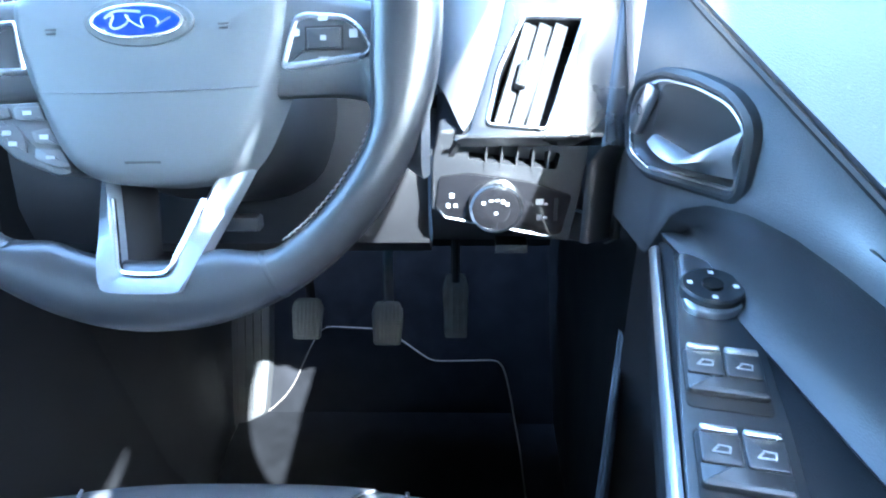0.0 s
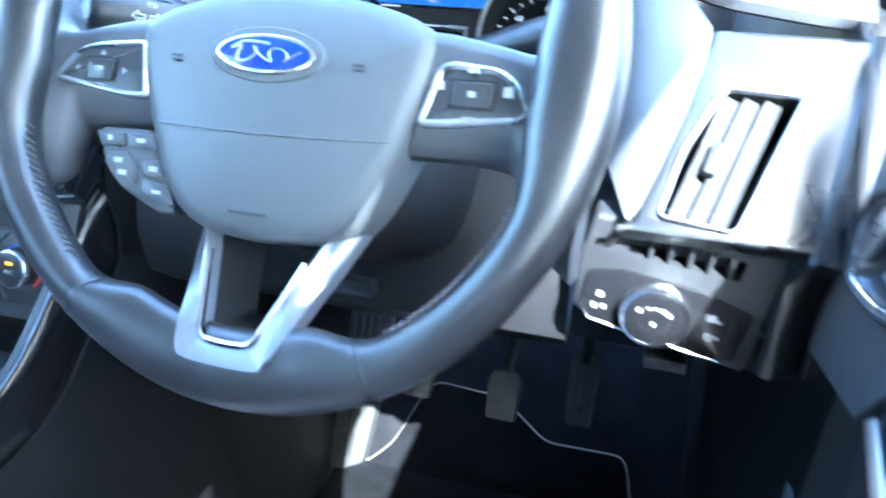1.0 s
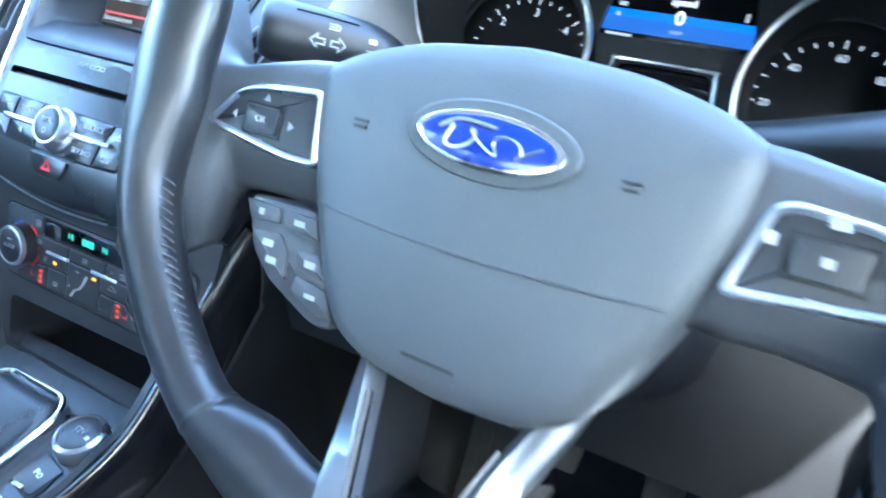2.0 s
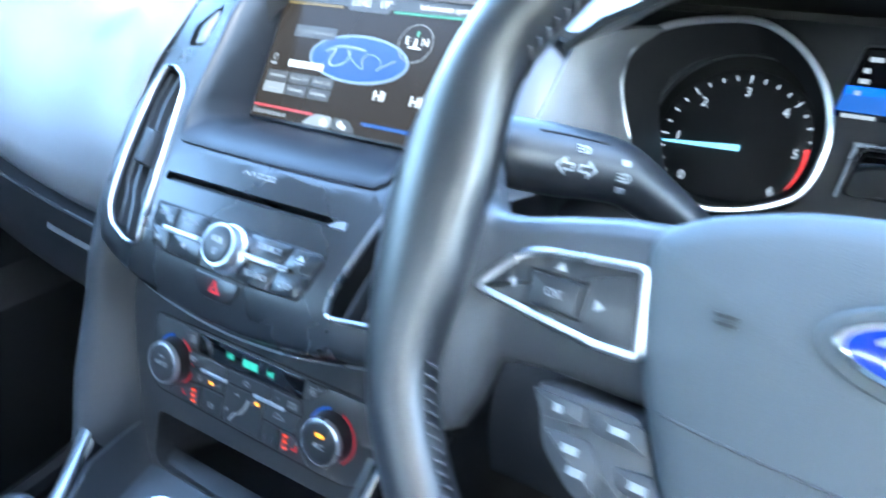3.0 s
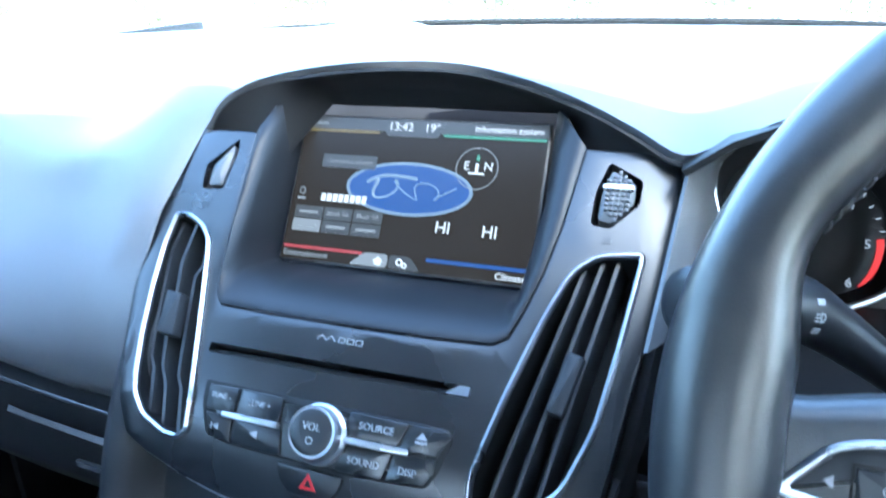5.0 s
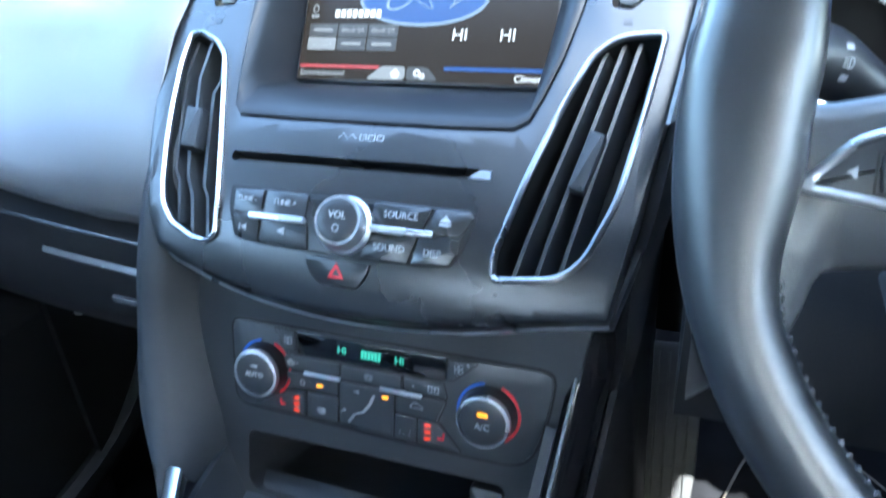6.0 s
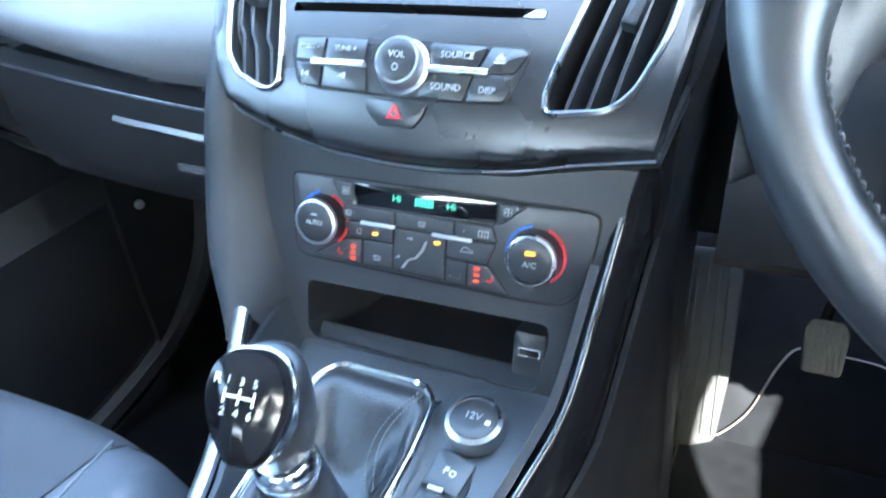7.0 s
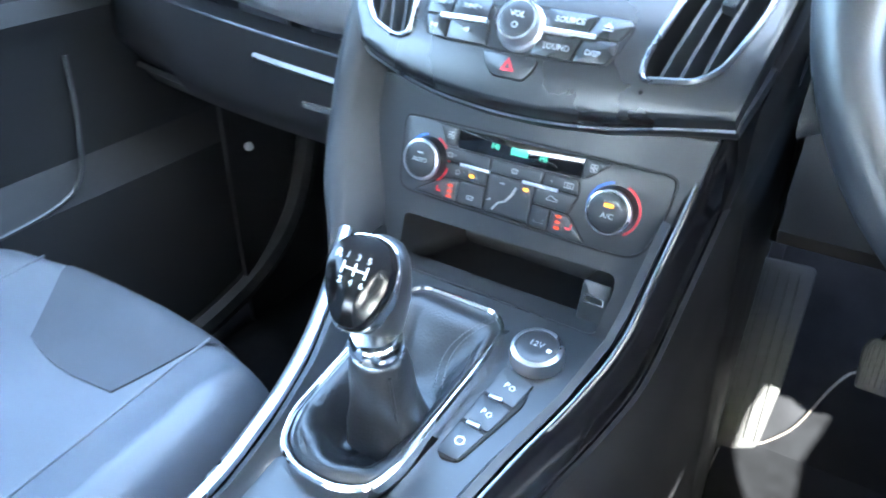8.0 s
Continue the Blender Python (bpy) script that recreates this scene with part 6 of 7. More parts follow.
part("wiper_stalk", tube(smooth_path([(-0.230, 0.728, 0.758), (-0.19, 0.716, 0.770), (-0.15, 0.70, 0.785), (-0.125, 0.69, 0.79)], 4), [0.012, 0.0125, 0.013, 0.0135, 0.014, 0.0145, 0.015, 0.0155, 0.016, 0.016, 0.0155, 0.014, 0.008], 14), BUTTON, column, "black wiper stalk", smooth=70)
skin = bvhtree.BVHTree.FromPolygons([v.co.copy() for v in stalk.data.vertices], [tuple(q.vertices) for q in stalk.data.polygons])
along, out = Vector((0.784, 0.581, -0.219)), Vector((0.619, -0.759, 0.200))


def on_stalk(u, v):
    """Frame on the skin of the stalk, u along it and v up from the arrows."""
    n = (out * math.cos(v / 0.019) + out.cross(along) * math.sin(v / 0.019)).normalized()
    core = Vector((-0.4546, 0.7109, 0.7796)) + along * (u + 0.005)
    hit = skin.ray_cast(core + n * 0.06, -n)[0] or core
    return axes(hit + n * 0.0003, along, n)


ARROW = [(-0.0052, 0.0), (-0.0004, 0.0046), (-0.0004, 0.0020), (0.0042, 0.0020), (0.0042, -0.0020), (-0.0004, -0.0020), (-0.0004, -0.0046)]
for u0, flip in ((-0.0056, 1), (0.0056, -1)):        # two outlined arrows, side by side
    part("lamp_symbol", rim_of([(flip * u, flip * v) for u, v in ARROW], 0.0009, 0, 0.0004, on_stalk(u0, 0.0), 0), PALE, stalk)
part("lamp_symbol", rim_of([(0.0, -0.0020), (0.0022, -0.0018), (0.0032, 0.0), (0.0022, 0.0018), (0.0, 0.0020)], 0.0007, 0, 0.0004, on_stalk(0.0028, 0.0098), 0), PALE, stalk)
bars([(-0.0020, k * 0.0016, 0.0030, 0.0006) for k in (-1, 0, 1)], on_stalk(0.0028, 0.0098), PALE, stalk, "lamp_symbol")
part("lamp_symbol", rim_of([(0.0, -0.0026), (0.0024, -0.0022), (0.0036, 0.0), (0.0024, 0.0022), (0.0, 0.0026)], 0.0008, 0, 0.0004, on_stalk(0.0255, -0.0010), 0), PALE, stalk)
bars([(-0.0018, k * 0.0017, 0.0028, 0.0007) for k in (-1, 0, 1)], on_stalk(0.0255, -0.0010), PALE, stalk, "lamp_symbol")
for v in (0.0072, -0.0085):
    bars([(0.0, 0.0, 0.0044, 0.0030)], on_stalk(0.0255, v), PALE, stalk, "lamp_symbol")
part("stalk_seam", tube([on_stalk(u, 0.0165).translation for u in np.linspace(-0.020, 0.016, 9)], 0.0006, 6), DARK, stalk)
part("lock_ring", lathe([(0.0150, 0), (0.0165, 0.004), (0.0150, 0.007), (0.0125, 0.006), (0.0120, 0.002)], fr((-0.392, 0.690, 0.722), 20, -12), 28), CHROME, column, "chrome ignition ring")

# ---- instrument cluster ----
cluster = thing("instrument_cluster", (-0.288, 0.93, 0.76), "instrument cluster with chrome-ringed dials and a blue display", "instrument cluster")
FI2 = fr((-0.400, 0.922, 0.765), 25.0)
part("dial_bed", plate(box2(-0.10, -0.075, 0.325, 0.062), -0.012, -0.004, FI2, 0.002), DARK, cluster)
part("cluster_mask", plate(fillet([(-0.10, -0.085), (0.325, -0.085), (0.325, 0.06), (-0.10, 0.06)], 0.01), 0.006, 0.012, FI2, 0.002, holes=[ellipse(0, -0.026, 0.060, 0.060), ellipse(0.224, -0.026, 0.060, 0.060), fillet([(0.055, 0.0), (0.169, 0.0), (0.160, 0.048), (0.064, 0.048)], 0.003), fillet([(0.072, -0.050), (0.152, -0.050), (0.146, -0.018), (0.078, -0.018)], 0.006)]), BUTTON, cluster)
PEAR = [(-0.067, -0.010, 0.085), (-0.065, 0.012, 0.083), (-0.049, 0.030, 0.075), (-0.017, 0.042, 0.060), (0.008, 0.044, 0.048), (0.034, 0.030, 0.037), (0.052, 0.0047, 0.030), (0.0575, -0.0266, 0.030), (0.046, -0.060, 0.032), (0.0, -0.078, 0.050), (-0.042, -0.066, 0.070), (-0.058, -0.037, 0.080)]
# pale flank between the centre facia and the first dial
rows = []
for v, k in ((0.214, 2), (0.195, 1), (0.165, 0), (0.135, 11), (0.100, 10)):
    a, b = on_facia(0.158 + 0.018 * (v - 0.05) / 0.165 + 0.001, v, -0.003), FI2 @ Vector((PEAR[k][0] - 0.002, PEAR[k][1], PEAR[k][2]))
    rows.append([a, a.lerp(b, 0.25) + Vector((0.004, -0.002, 0.004)), a.lerp(b, 0.6) + Vector((0.004, -0.002, 0.004)), b])
part("binnacle_flank", sheet(rows, 0.003), DASH, cluster, "pale flank beside the dials", smooth=60)
LITSCALE = glow("lit_scale_white", (0.72, 0.80, 0.90), 0.085)
NEEDLE = glow("needle_ice_blue", (0.30, 0.72, 0.95), 0.12, (0.2, 0.5, 0.65))
for cu, s in ((0.0, 1), (0.224, -1)):
    dl = part("dial", plate(ellipse(cu, -0.030, 0.056, 0.056), -0.004, 0.001, FI2, 0.001), DIALBLACK, cluster, "black dial with white scale")
    pear = [(cu + s * u, v, d) for u, v, d in PEAR]
    ring = [FI2 @ Vector(q) for q in pear]
    part("chrome_ring", tube(smooth_path(ring, 6, True), 0.0024, 8, True), SATIN, cluster, "silver dial ring")
    inner = [FI2 @ Vector((cu + (u - cu) * 0.84, -0.026 + (v + 0.026) * 0.86, 0.010)) for u, v, d in pear]
    a, b = smooth_path(ring, 6, True), smooth_path(inner, 6, True)
    part("dial_cone", loft([a, b], True), LOWER, cluster, smooth=70)
    marks, big = [], []
    for k in range(25):
        ang = radians(220 - 260 * k / 24)
        F = at(FI2, cu + 0.0495 * math.cos(ang), -0.030 + 0.0495 * math.sin(ang), 0.0012, math.degrees(ang))
        plateb = plate(box2(-0.0028 if k % 4 == 0 else -0.0016, -0.0005, 0.0028 if k % 4 == 0 else 0.0016, 0.0005), 0, 0.0003, F, 0)
        marks.append(plateb)
    bm = bmesh.new()
    for mb in marks:
        tmp = bpy.data.meshes.new("tick")
        mb.to_mesh(tmp)
        bm.from_mesh(tmp)
        bpy.data.meshes.remove(tmp)
        mb.free()
    part("scale_tick", bm, LITSCALE, dl)
    for k in range(7):
        ang = radians(220 - 260 * k / 6)
        w = str(k) if s > 0 else str(k * 40 // 2)
        text(w, 0.0092 if s > 0 else 0.0075, at(FI2, cu + 0.0400 * math.cos(ang), -0.030 + 0.0400 * math.sin(ang), 0.0012), LITSCALE, dl)
    if s > 0:
        nb = plate([(0.004, -0.0022), (-0.050, -0.0036), (-0.050, -0.0024), (0.004, 0.0022)], 0.003, 0.0045, at(FI2, cu, -0.030), 0)
        part("red_zone", arc_band(0.0455, 0.0500, -37, 8, 0.0012, 0.0016, at(FI2, cu, -0.030)), glow("lit_deep_red", (0.9, 0.05, 0.05), 0.14), dl)
    else:
        nb = plate([(0.004, -0.0022), (-0.046, -0.0300), (-0.045, -0.0312), (0.006, 0.001)], 0.003, 0.0045, at(FI2, cu, -0.030), 0)
    part("needle", nb, NEEDLE, dl, "ice blue needle")
tft = part("trip_display", plate(box2(0.054, -0.001, 0.170, 0.049), 0.0, 0.004, FI2, 0.0005), LCDBLACK, cluster, "trip computer display with a blue lower band")
FX = at(FI2, 0, 0, 0.0042)
LITNAVY = glow("lit_navy", (0.015, 0.12, 0.62), 0.16)
part("blue_band", plate(box2(0.056, 0.0055, 0.168, 0.0165), 0, 0.0002, FX, 0), LITBLUE, tft)
part("navy_band", plate(box2(0.056, 0.0165, 0.168, 0.0225), 0, 0.0002, FX, 0), LITNAVY, tft)
FX2 = at(FX, 0, 0, 0.0004)
text("0", 0.0150, at(FX2, 0.112, 0.0200), LIT, tft)
text("Speed", 0.0078, at(FX2, 0.112, 0.0320), LIT, tft)
text("Trip computer 1", 0.0056, at(FX2, 0.112, 0.0405), LITDIM, tft)
text("mph", 0.0050, at(FX2, 0.112, 0.0100), LITDIM, tft)
bars([(0.072, 0.0405, 0.008, 0.003), (0.068, 0.033, 0.004, 0.003), (0.068, 0.026, 0.006, 0.003), (0.066, 0.018, 0.003, 0.003), (0.070, 0.0025, 0.020, 0.0028), (0.158, 0.027, 0.002, 0.006)], FX2, LITDIM, tft, "status_bar")
low = part("fuel_display", plate(box2(0.072, -0.052, 0.152, -0.017), 0.0, 0.004, FI2, 0.0005), LCDBLACK, cluster)
part("fuel_frame", tube(smooth_path([FI2 @ Vector((u, v, 0.014)) for u, v in ((0.070, -0.052), (0.074, -0.020), (0.080, -0.0165), (0.144, -0.0165), (0.150, -0.020), (0.154, -0.052))], 4), 0.0016, 6), SATIN, cluster)

# ---- driver's door ----
door = thing("car_door", (0.10, 0.3, 0.0), "driver's door with dark trim, silver handle and window switches", "car door")


def card_x(y):
    return 0.05 - (y - 0.61) * 0.182 if y > 0.30 else 0.106 - (y - 0.30) * 0.02



def wing_z(y):
    """Height of the rounded edge above the armrest's scoop."""
    return float(np.interp(-y, (-0.597, -0.588, -0.580, -0.567, -0.529, -0.491, -0.453, -0.420, -0.300), (0.615, 0.632, 0.646, 0.667, 0.690, 0.703, 0.710, 0.712, 0.712)))


rows = []
for y in np.concatenate((np.linspace(0.660, 0.605, 4), np.linspace(0.597, 0.40, 16), np.linspace(0.36, -0.10, 8))):
    x = card_x(y)
    rz = 0.806 - 0.26 * max(0.0, 0.635 - y) if y < 0.66 else 0.806      # crease under the sill pad
    rz = max(rz, 0.70)
    wz = wing_z(y)
    rows.append([Vector((x + 0.115, y, 0.872)), Vector((x + 0.090, y, 0.874)), Vector((x + 0.072, y, 0.868)), Vector((x + 0.040, y, max(rz + 0.036, 0.846))), Vector((x + 0.012, y, rz + 0.016)), Vector((x + 0.003, y, rz + 0.004)), Vector((x + 0.007, y, rz - 0.003)), Vector((x + 0.002, y, rz - 0.020)), Vector((x, y, max(wz + 0.016, 0.66) if y < 0.6 else 0.70)), Vector((x - 0.004, y, wz + 0.008)), Vector((x - 0.003, y, wz + 0.001)), Vector((x + 0.004, y, wz - 0.006)), Vector((x + 0.012, y, wz * 0.60 + 0.645 * 0.40 - 0.002)), Vector((x + 0.011, y, wz * 0.20 + 0.645 * 0.80)), Vector((x + 0.004, y, 0.6465)), Vector((x - 0.002, y, 0.6425)), Vector((x + 0.020, y, 0.600)), Vector((x + 0.020, y, 0.50)), Vector((x + 0.020, y, 0.30)), Vector((x + 0.020, y, 0.02))])
FDoor = axes((0.05, 0.61, 0.70), (0.179, -0.984, 0), (-0.984, -0.179, 0))
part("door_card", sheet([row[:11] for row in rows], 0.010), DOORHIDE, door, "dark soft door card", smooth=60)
part("armrest_scoop", sheet([row[10:] for row in rows], 0.010), SCOOPSHADE, door, "grained hollow above the armrest, darkened for shade", smooth=60)
part("card_seam", tube(smooth_path([Vector((card_x(y) + 0.001, y, max((0.806 - 0.26 * max(0.0, 0.635 - y)), 0.70))) for y in np.linspace(0.66, 0.30, 9)], 3), 0.0022, 6), DARK, door)
bezel = ccw(fillet([(-0.047, 0.012), (-0.034, 0.034), (0.000, 0.050), (0.044, 0.058), (0.085, 0.060), (0.110, 0.050), (0.112, 0.006), (-0.003, -0.028), (-0.038, -0.026)], 0.012))
part("handle_bezel", collar(inset(bezel, -0.0015), inset(bezel, 0.0062), -0.008, 0.0065, FDoor, 0.0028), CHEEK, door, "dark handle surround")
part("handle_trim", rim_of(inset(bezel, 0.0058), 0.0016, -0.004, 0.0052, FDoor, 0.0006), SATIN, door, "thin silver line inside the surround")
part("handle_cup", plate(inset(bezel, 0.0040), -0.006, 0.0022, FDoor, 0.0005), BUTTON, door)
cup = fillet([(-0.004, 0.000), (0.000, 0.040), (0.040, 0.051), (0.085, 0.052), (0.104, 0.044), (0.104, 0.012)], 0.008)
# flat black plate that paints the shade of the hollow behind the lever
part("cup_hollow", plate(cup, 0.0022, 0.0028, FDoor, 0.0003), DARK, door)
rows = []
for t in np.linspace(0, 1, 13):
    u = 0.004 + 0.101 * t
    lo = -0.004 + 0.022 * t ** 1.1
    hi = 0.006 + 0.010 * t + 0.030 * max(0, (t - 0.55) / 0.45) ** 1.2
    d = 0.006 + 0.010 * math.sin(t * math.pi)
    rows.append([FDoor @ Vector((u, lo, 0.002)), FDoor @ Vector((u, lo, d)), FDoor @ Vector((u, (lo + hi) / 2, d + 0.004)), FDoor @ Vector((u, hi, d)), FDoor @ Vector((u, hi, 0.002))])
part("pull_lever", loft(rows, True, True), SATIN, door, "satin silver pull lever", smooth=60)
lock = part("lock_key", plate(fillet([(-0.036, 0.000), (-0.024, -0.006), (-0.002, 0.034), (-0.014, 0.038)], 0.005), 0.002, 0.0075, FDoor, 0.002), SATIN, door, "silver lock button")
part("lock_mark", rim_of(ellipse(-0.019, 0.016, 0.004, 0.004, 14), 0.001, 0, 0.0003, at(FDoor, 0, 0, 0.0076), 0), DARK, lock)
# armrest with a raised soft wing above it
top = []
for y in np.linspace(0.600, -0.05, 22):
    x = card_x(y)
    inner = max(0.046 - max(0.0, 0.573 - y) * 0.195, -0.030)
    if y > 0.573:
        inner = 0.046 + (y - 0.573) * 0.35
    top.append([Vector((x + 0.038, y, 0.640)), Vector((inner + 0.012, y, 0.638)), Vector((inner + 0.004, y, 0.632)), Vector((inner, y, 0.615)), Vector((inner + 0.004, y, 0.575)), Vector((inner + 0.03, y, 0.545)), Vector((x + 0.02, y, 0.535))])
part("armrest", sheet(top, 0.004), LOWER, door, "dark armrest", smooth=60)
part("chrome_edge", tube(smooth_path([Vector((max(0.046 - max(0.0, 0.573 - y) * 0.195, -0.030) + 0.0015, y, 0.634)) for y in np.linspace(0.573, 0.20, 12)], 3), 0.0042, 8, flat=0.7), SATIN, door, "satin silver armrest edge")
FA = axes((0.06, 0.45, 0.640), (0.98, -0.19, 0), (0, -0.02, 1))
sp = [(-0.0247, 0.101), (0.0019, 0.085), (0.0153, 0.0365), (0.018, -0.05), (0.018, -0.20), (-0.034, -0.20), (-0.031, -0.05)]
part("switch_plate", plate(fillet(sp, 0.006), -0.002, 0.002, FA, 0.001), PANEL, door, "grey window switch plate")
mk = fillet([(-0.0235, 0.096), (-0.008, 0.088), (0.012, 0.068), (0.014, 0.046), (0.001, 0.029), (-0.024, 0.030)], 0.011)
part("mirror_plate", plate(mk, 0.0, 0.0065, FA, 0.002), SATIN, door, "silver mirror switch surround")
mkn = part("mirror_knob", lathe([(0.0185, 0.004), (0.0185, 0.010), (0.0172, 0.0115), (0.006, 0.0105)], at(FA, -0.0075, 0.0515), 32), KEYTOP, door, "grey mirror control knob")
bars([(0, 0.013, 0.003, 0.003), (0, -0.013, 0.003, 0.003), (0.013, 0, 0.003, 0.003), (-0.013, 0, 0.003, 0.003)], at(FA, -0.0075, 0.0515, 0.0112), WHITE, mkn, "arrow_mark")
part("fold_key", lathe([(0.0065, 0.009), (0.0060, 0.0125), (0.002, 0.0122)], at(FA, -0.0075, 0.0515), 20), DARK, mkn)
for r, (v, u0) in enumerate(((-0.008, -0.0272), (-0.0665, -0.0262))):
    # flat black plate: the shade of the recess is painted, not sunk
    part("switch_well", plate(fillet(box2(u0 - 0.001, v - 0.037, u0 + 0.0395, v + 0.008), 0.004), 0.001, 0.0026, FA, 0.0005), DARK, door)
    part("switch_step", plate(fillet(box2(u0 - 0.0005, v - 0.028, u0 + 0.0388, v + 0.005), 0.003), 0.0, 0.0062, FA, 0.0028), PANEL, door)
    for k in range(2):
        u = u0 + 0.0190 * k
        sw = part("window_switch", plate(fillet(box2(u + 0.0004, v - 0.0165, u + 0.0182, v + 0.003), 0.002), 0.004, 0.0076, FA, 0.0012), KEYTOP, door, "grey window switch with a bright lip")
        part("bright_lip", plate(fillet(box2(u + 0.001, v + 0.0010, u + 0.0174, v + 0.0048), 0.0012), 0.006, 0.0094, FA, 0.0012), SATIN, sw)
        part("window_mark", rim_of([(u + 0.0048, v - 0.011), (u + 0.0130, v - 0.011), (u + 0.0138, v - 0.0065), (u + 0.0082, v - 0.0060)], 0.0008, 0, 0.0003, at(FA, 0, 0, 0.0077), 0), PALE, sw)
# frame round the driver's window, unseen, lowered and thickened to block sun; it leans in towards the roof
frame_path = smooth_path([(0.105, 0.93, 0.885), (0.092, 0.80, 0.990), (0.078, 0.64, 1.100), (0.060, 0.42, 1.100), (0.062, 0.24, 1.062), (0.085, 0.06, 1.045), (0.115, -0.035, 0.98), (0.130, -0.045, 0.86)], 5)
part("window_frame", tube(frame_path, [0.046 + 0.018 * min(1.0, k / 9) + 0.056 * min(1.0, max(0.0, (k - 20) / 8)) for k in range(len(frame_path))], 12), PLASTIC, door, "black window frame")
# unseen strip, raised to trim the patch of sun on the floor
part("weather_strip", tube(smooth_path([(card_x(y) + 0.092, y, 0.940) for y in np.linspace(0.80, -0.08, 9)], 3), 0.034, 10, flat=0.55), PLASTIC, door, "black strip at the foot of the window")
# door pocket below
rows = [[Vector((0.100 - (0.80 - y) * 0.28 * (1 if y > 0.5 else 0.5 / max(0.3, 0.8 - y) * 0.62 + 0.0), y, z)) for z in (0.455, 0.445, 0.30, 0.10, 0.03)] for y in np.linspace(0.82, 0.0, 14)]
rows = [[Vector((max(-0.005, 0.104 - (0.812 - y) * 0.28) + (0.004 if z < 0.45 else 0.0), y, z)) for z in (0.452, 0.440, 0.30, 0.12, 0.03)] for y in np.linspace(0.82, 0.0, 14)]
part("pocket", sheet(rows, 0.006), PANEL, door, "dark door pocket")
part("pocket_lip", tube([Vector((max(-0.005, 0.104 - (0.812 - y) * 0.28) - 0.001, y, 0.452)) for y in np.linspace(0.82, 0.0, 14)], 0.0030, 8), PANEL, door)
# mirror-side door frame above the sill
solo("sill_trim", tube([(0.075, 0.85, 0.02), (0.075, 0.3, 0.03), (0.075, -0.1, 0.03)], 0.02, 8), LOWER, "black scuffed door sill trim", "trim", "structure")

# passenger's door, mirrored in plain trim
pdoor = thing("car_door", (-1.40, 0.3, 0.0), "passenger's door with dark grained trim", "car door")
rows = []
for y in np.linspace(1.02, -0.10, 24):
    x = -1.385 + 0.05 * max(0, y - 0.6)
    rows.append([Vector((x - 0.05, y, 0.925)), Vector((x - 0.01, y, 0.900)), Vector((x, y, 0.80)), Vector((x + 0.002, y, 0.64)), Vector((x + 0.045, y, 0.625)), Vector((x + 0.050, y, 0.600)), Vector((x + 0.020, y, 0.560)), Vector((x + 0.010, y, 0.40)), Vector((x + 0.030, y, 0.375)), Vector((x + 0.060, y, 0.360)), Vector((x + 0.055, y, 0.20)), Vector((x + 0.04, y, 0.02))])
part("door_card", sheet(rows, 0.010), DOORTRIM, pdoor)
part("speaker_line", tube(smooth_path([(-1.352, 0.72, 0.545), (-1.340, 0.70, 0.45), (-1.330, 0.66, 0.375), (-1.324, 0.52, 0.360), (-1.324, 0.30, 0.36)], 5), 0.003, 6), PANEL, pdoor)
part("pull_handle", tube(smooth_path([(-1.375, 0.74, 0.70), (-1.345, 0.72, 0.69), (-1.34, 0.66, 0.68), (-1.37, 0.62, 0.675)], 5), 0.008, 8), SATIN, pdoor, "silver door pull")
part("sill_guard", tube(smooth_path([(-1.30, 0.20, 0.06), (-1.30, 0.75, 0.06), (-1.28, 0.98, 0.16), (-1.26, 1.06, 0.36), (-1.27, 1.08, 0.52)], 5), 0.022, 8), LOWER, pdoor)

# kick panel clip and fittings in the passenger's footwell
solo("kick_panel", sheet([[Vector((-1.30 + 0.03 * t, y, z)) for t, z in ((0, 0.0), (0.3, 0.2), (1, 0.50))] for y in (0.88, 1.0, 1.2, 1.45)], 0.01), LOWER, "black kick panel in the passenger's footwell", "panel", "structure")
solo("panel_clip", lathe([(0.0075, 0), (0.0065, 0.005), (0.003, 0.006)], axes((-1.265, 0.92, 0.355), (0, 0, 1), (1, -0.4, 0.2)), 16), SATIN, "small pale trim clip on the kick panel", "clip")

# ---- pedals, footrest, mats ----
def pedal(x, y, z, w, h, label, lean, ribs=7, arm=True):
    p = thing("pedal", (x, y, z), label, "pedal", "foot pedals")
    F = fr((x, y, z), lean)
    out = fillet([(-w * 0.5, h * 0.28), (-w * 0.36, h * 0.5), (w * 0.36, h * 0.5), (w * 0.5, h * 0.28), (w * 0.42, -h * 0.5), (-w * 0.42, -h * 0.5)], 0.006)
    pad = part("pad", plate(out, -0.010, 0.0, F, 0.003), RUBBER, p, "ribbed grey rubber pad")
    for k in range(ribs):
        u = (k - (ribs - 1) / 2) * w * 0.86 / ribs
        part("rib", plate(fillet(box2(u - w * 0.035, -h * 0.42, u + w * 0.035, h * 0.42), 0.001), 0, 0.0018, F, 0.0006), RUBBER, pad)
    if arm:
        part("arm", tube(smooth_path([F @ Vector((0, h * 0.1, -0.010)), F @ Vector((0, h * 0.6, -0.022)), Vector((x + 0.006, y + 0.03, z + 0.13)), Vector((x + 0.01, y + 0.10, z + 0.28))], 5), 0.006, 8, flat=1.4), ALLOY if x > -0.25 else LOWER, p)
    return p


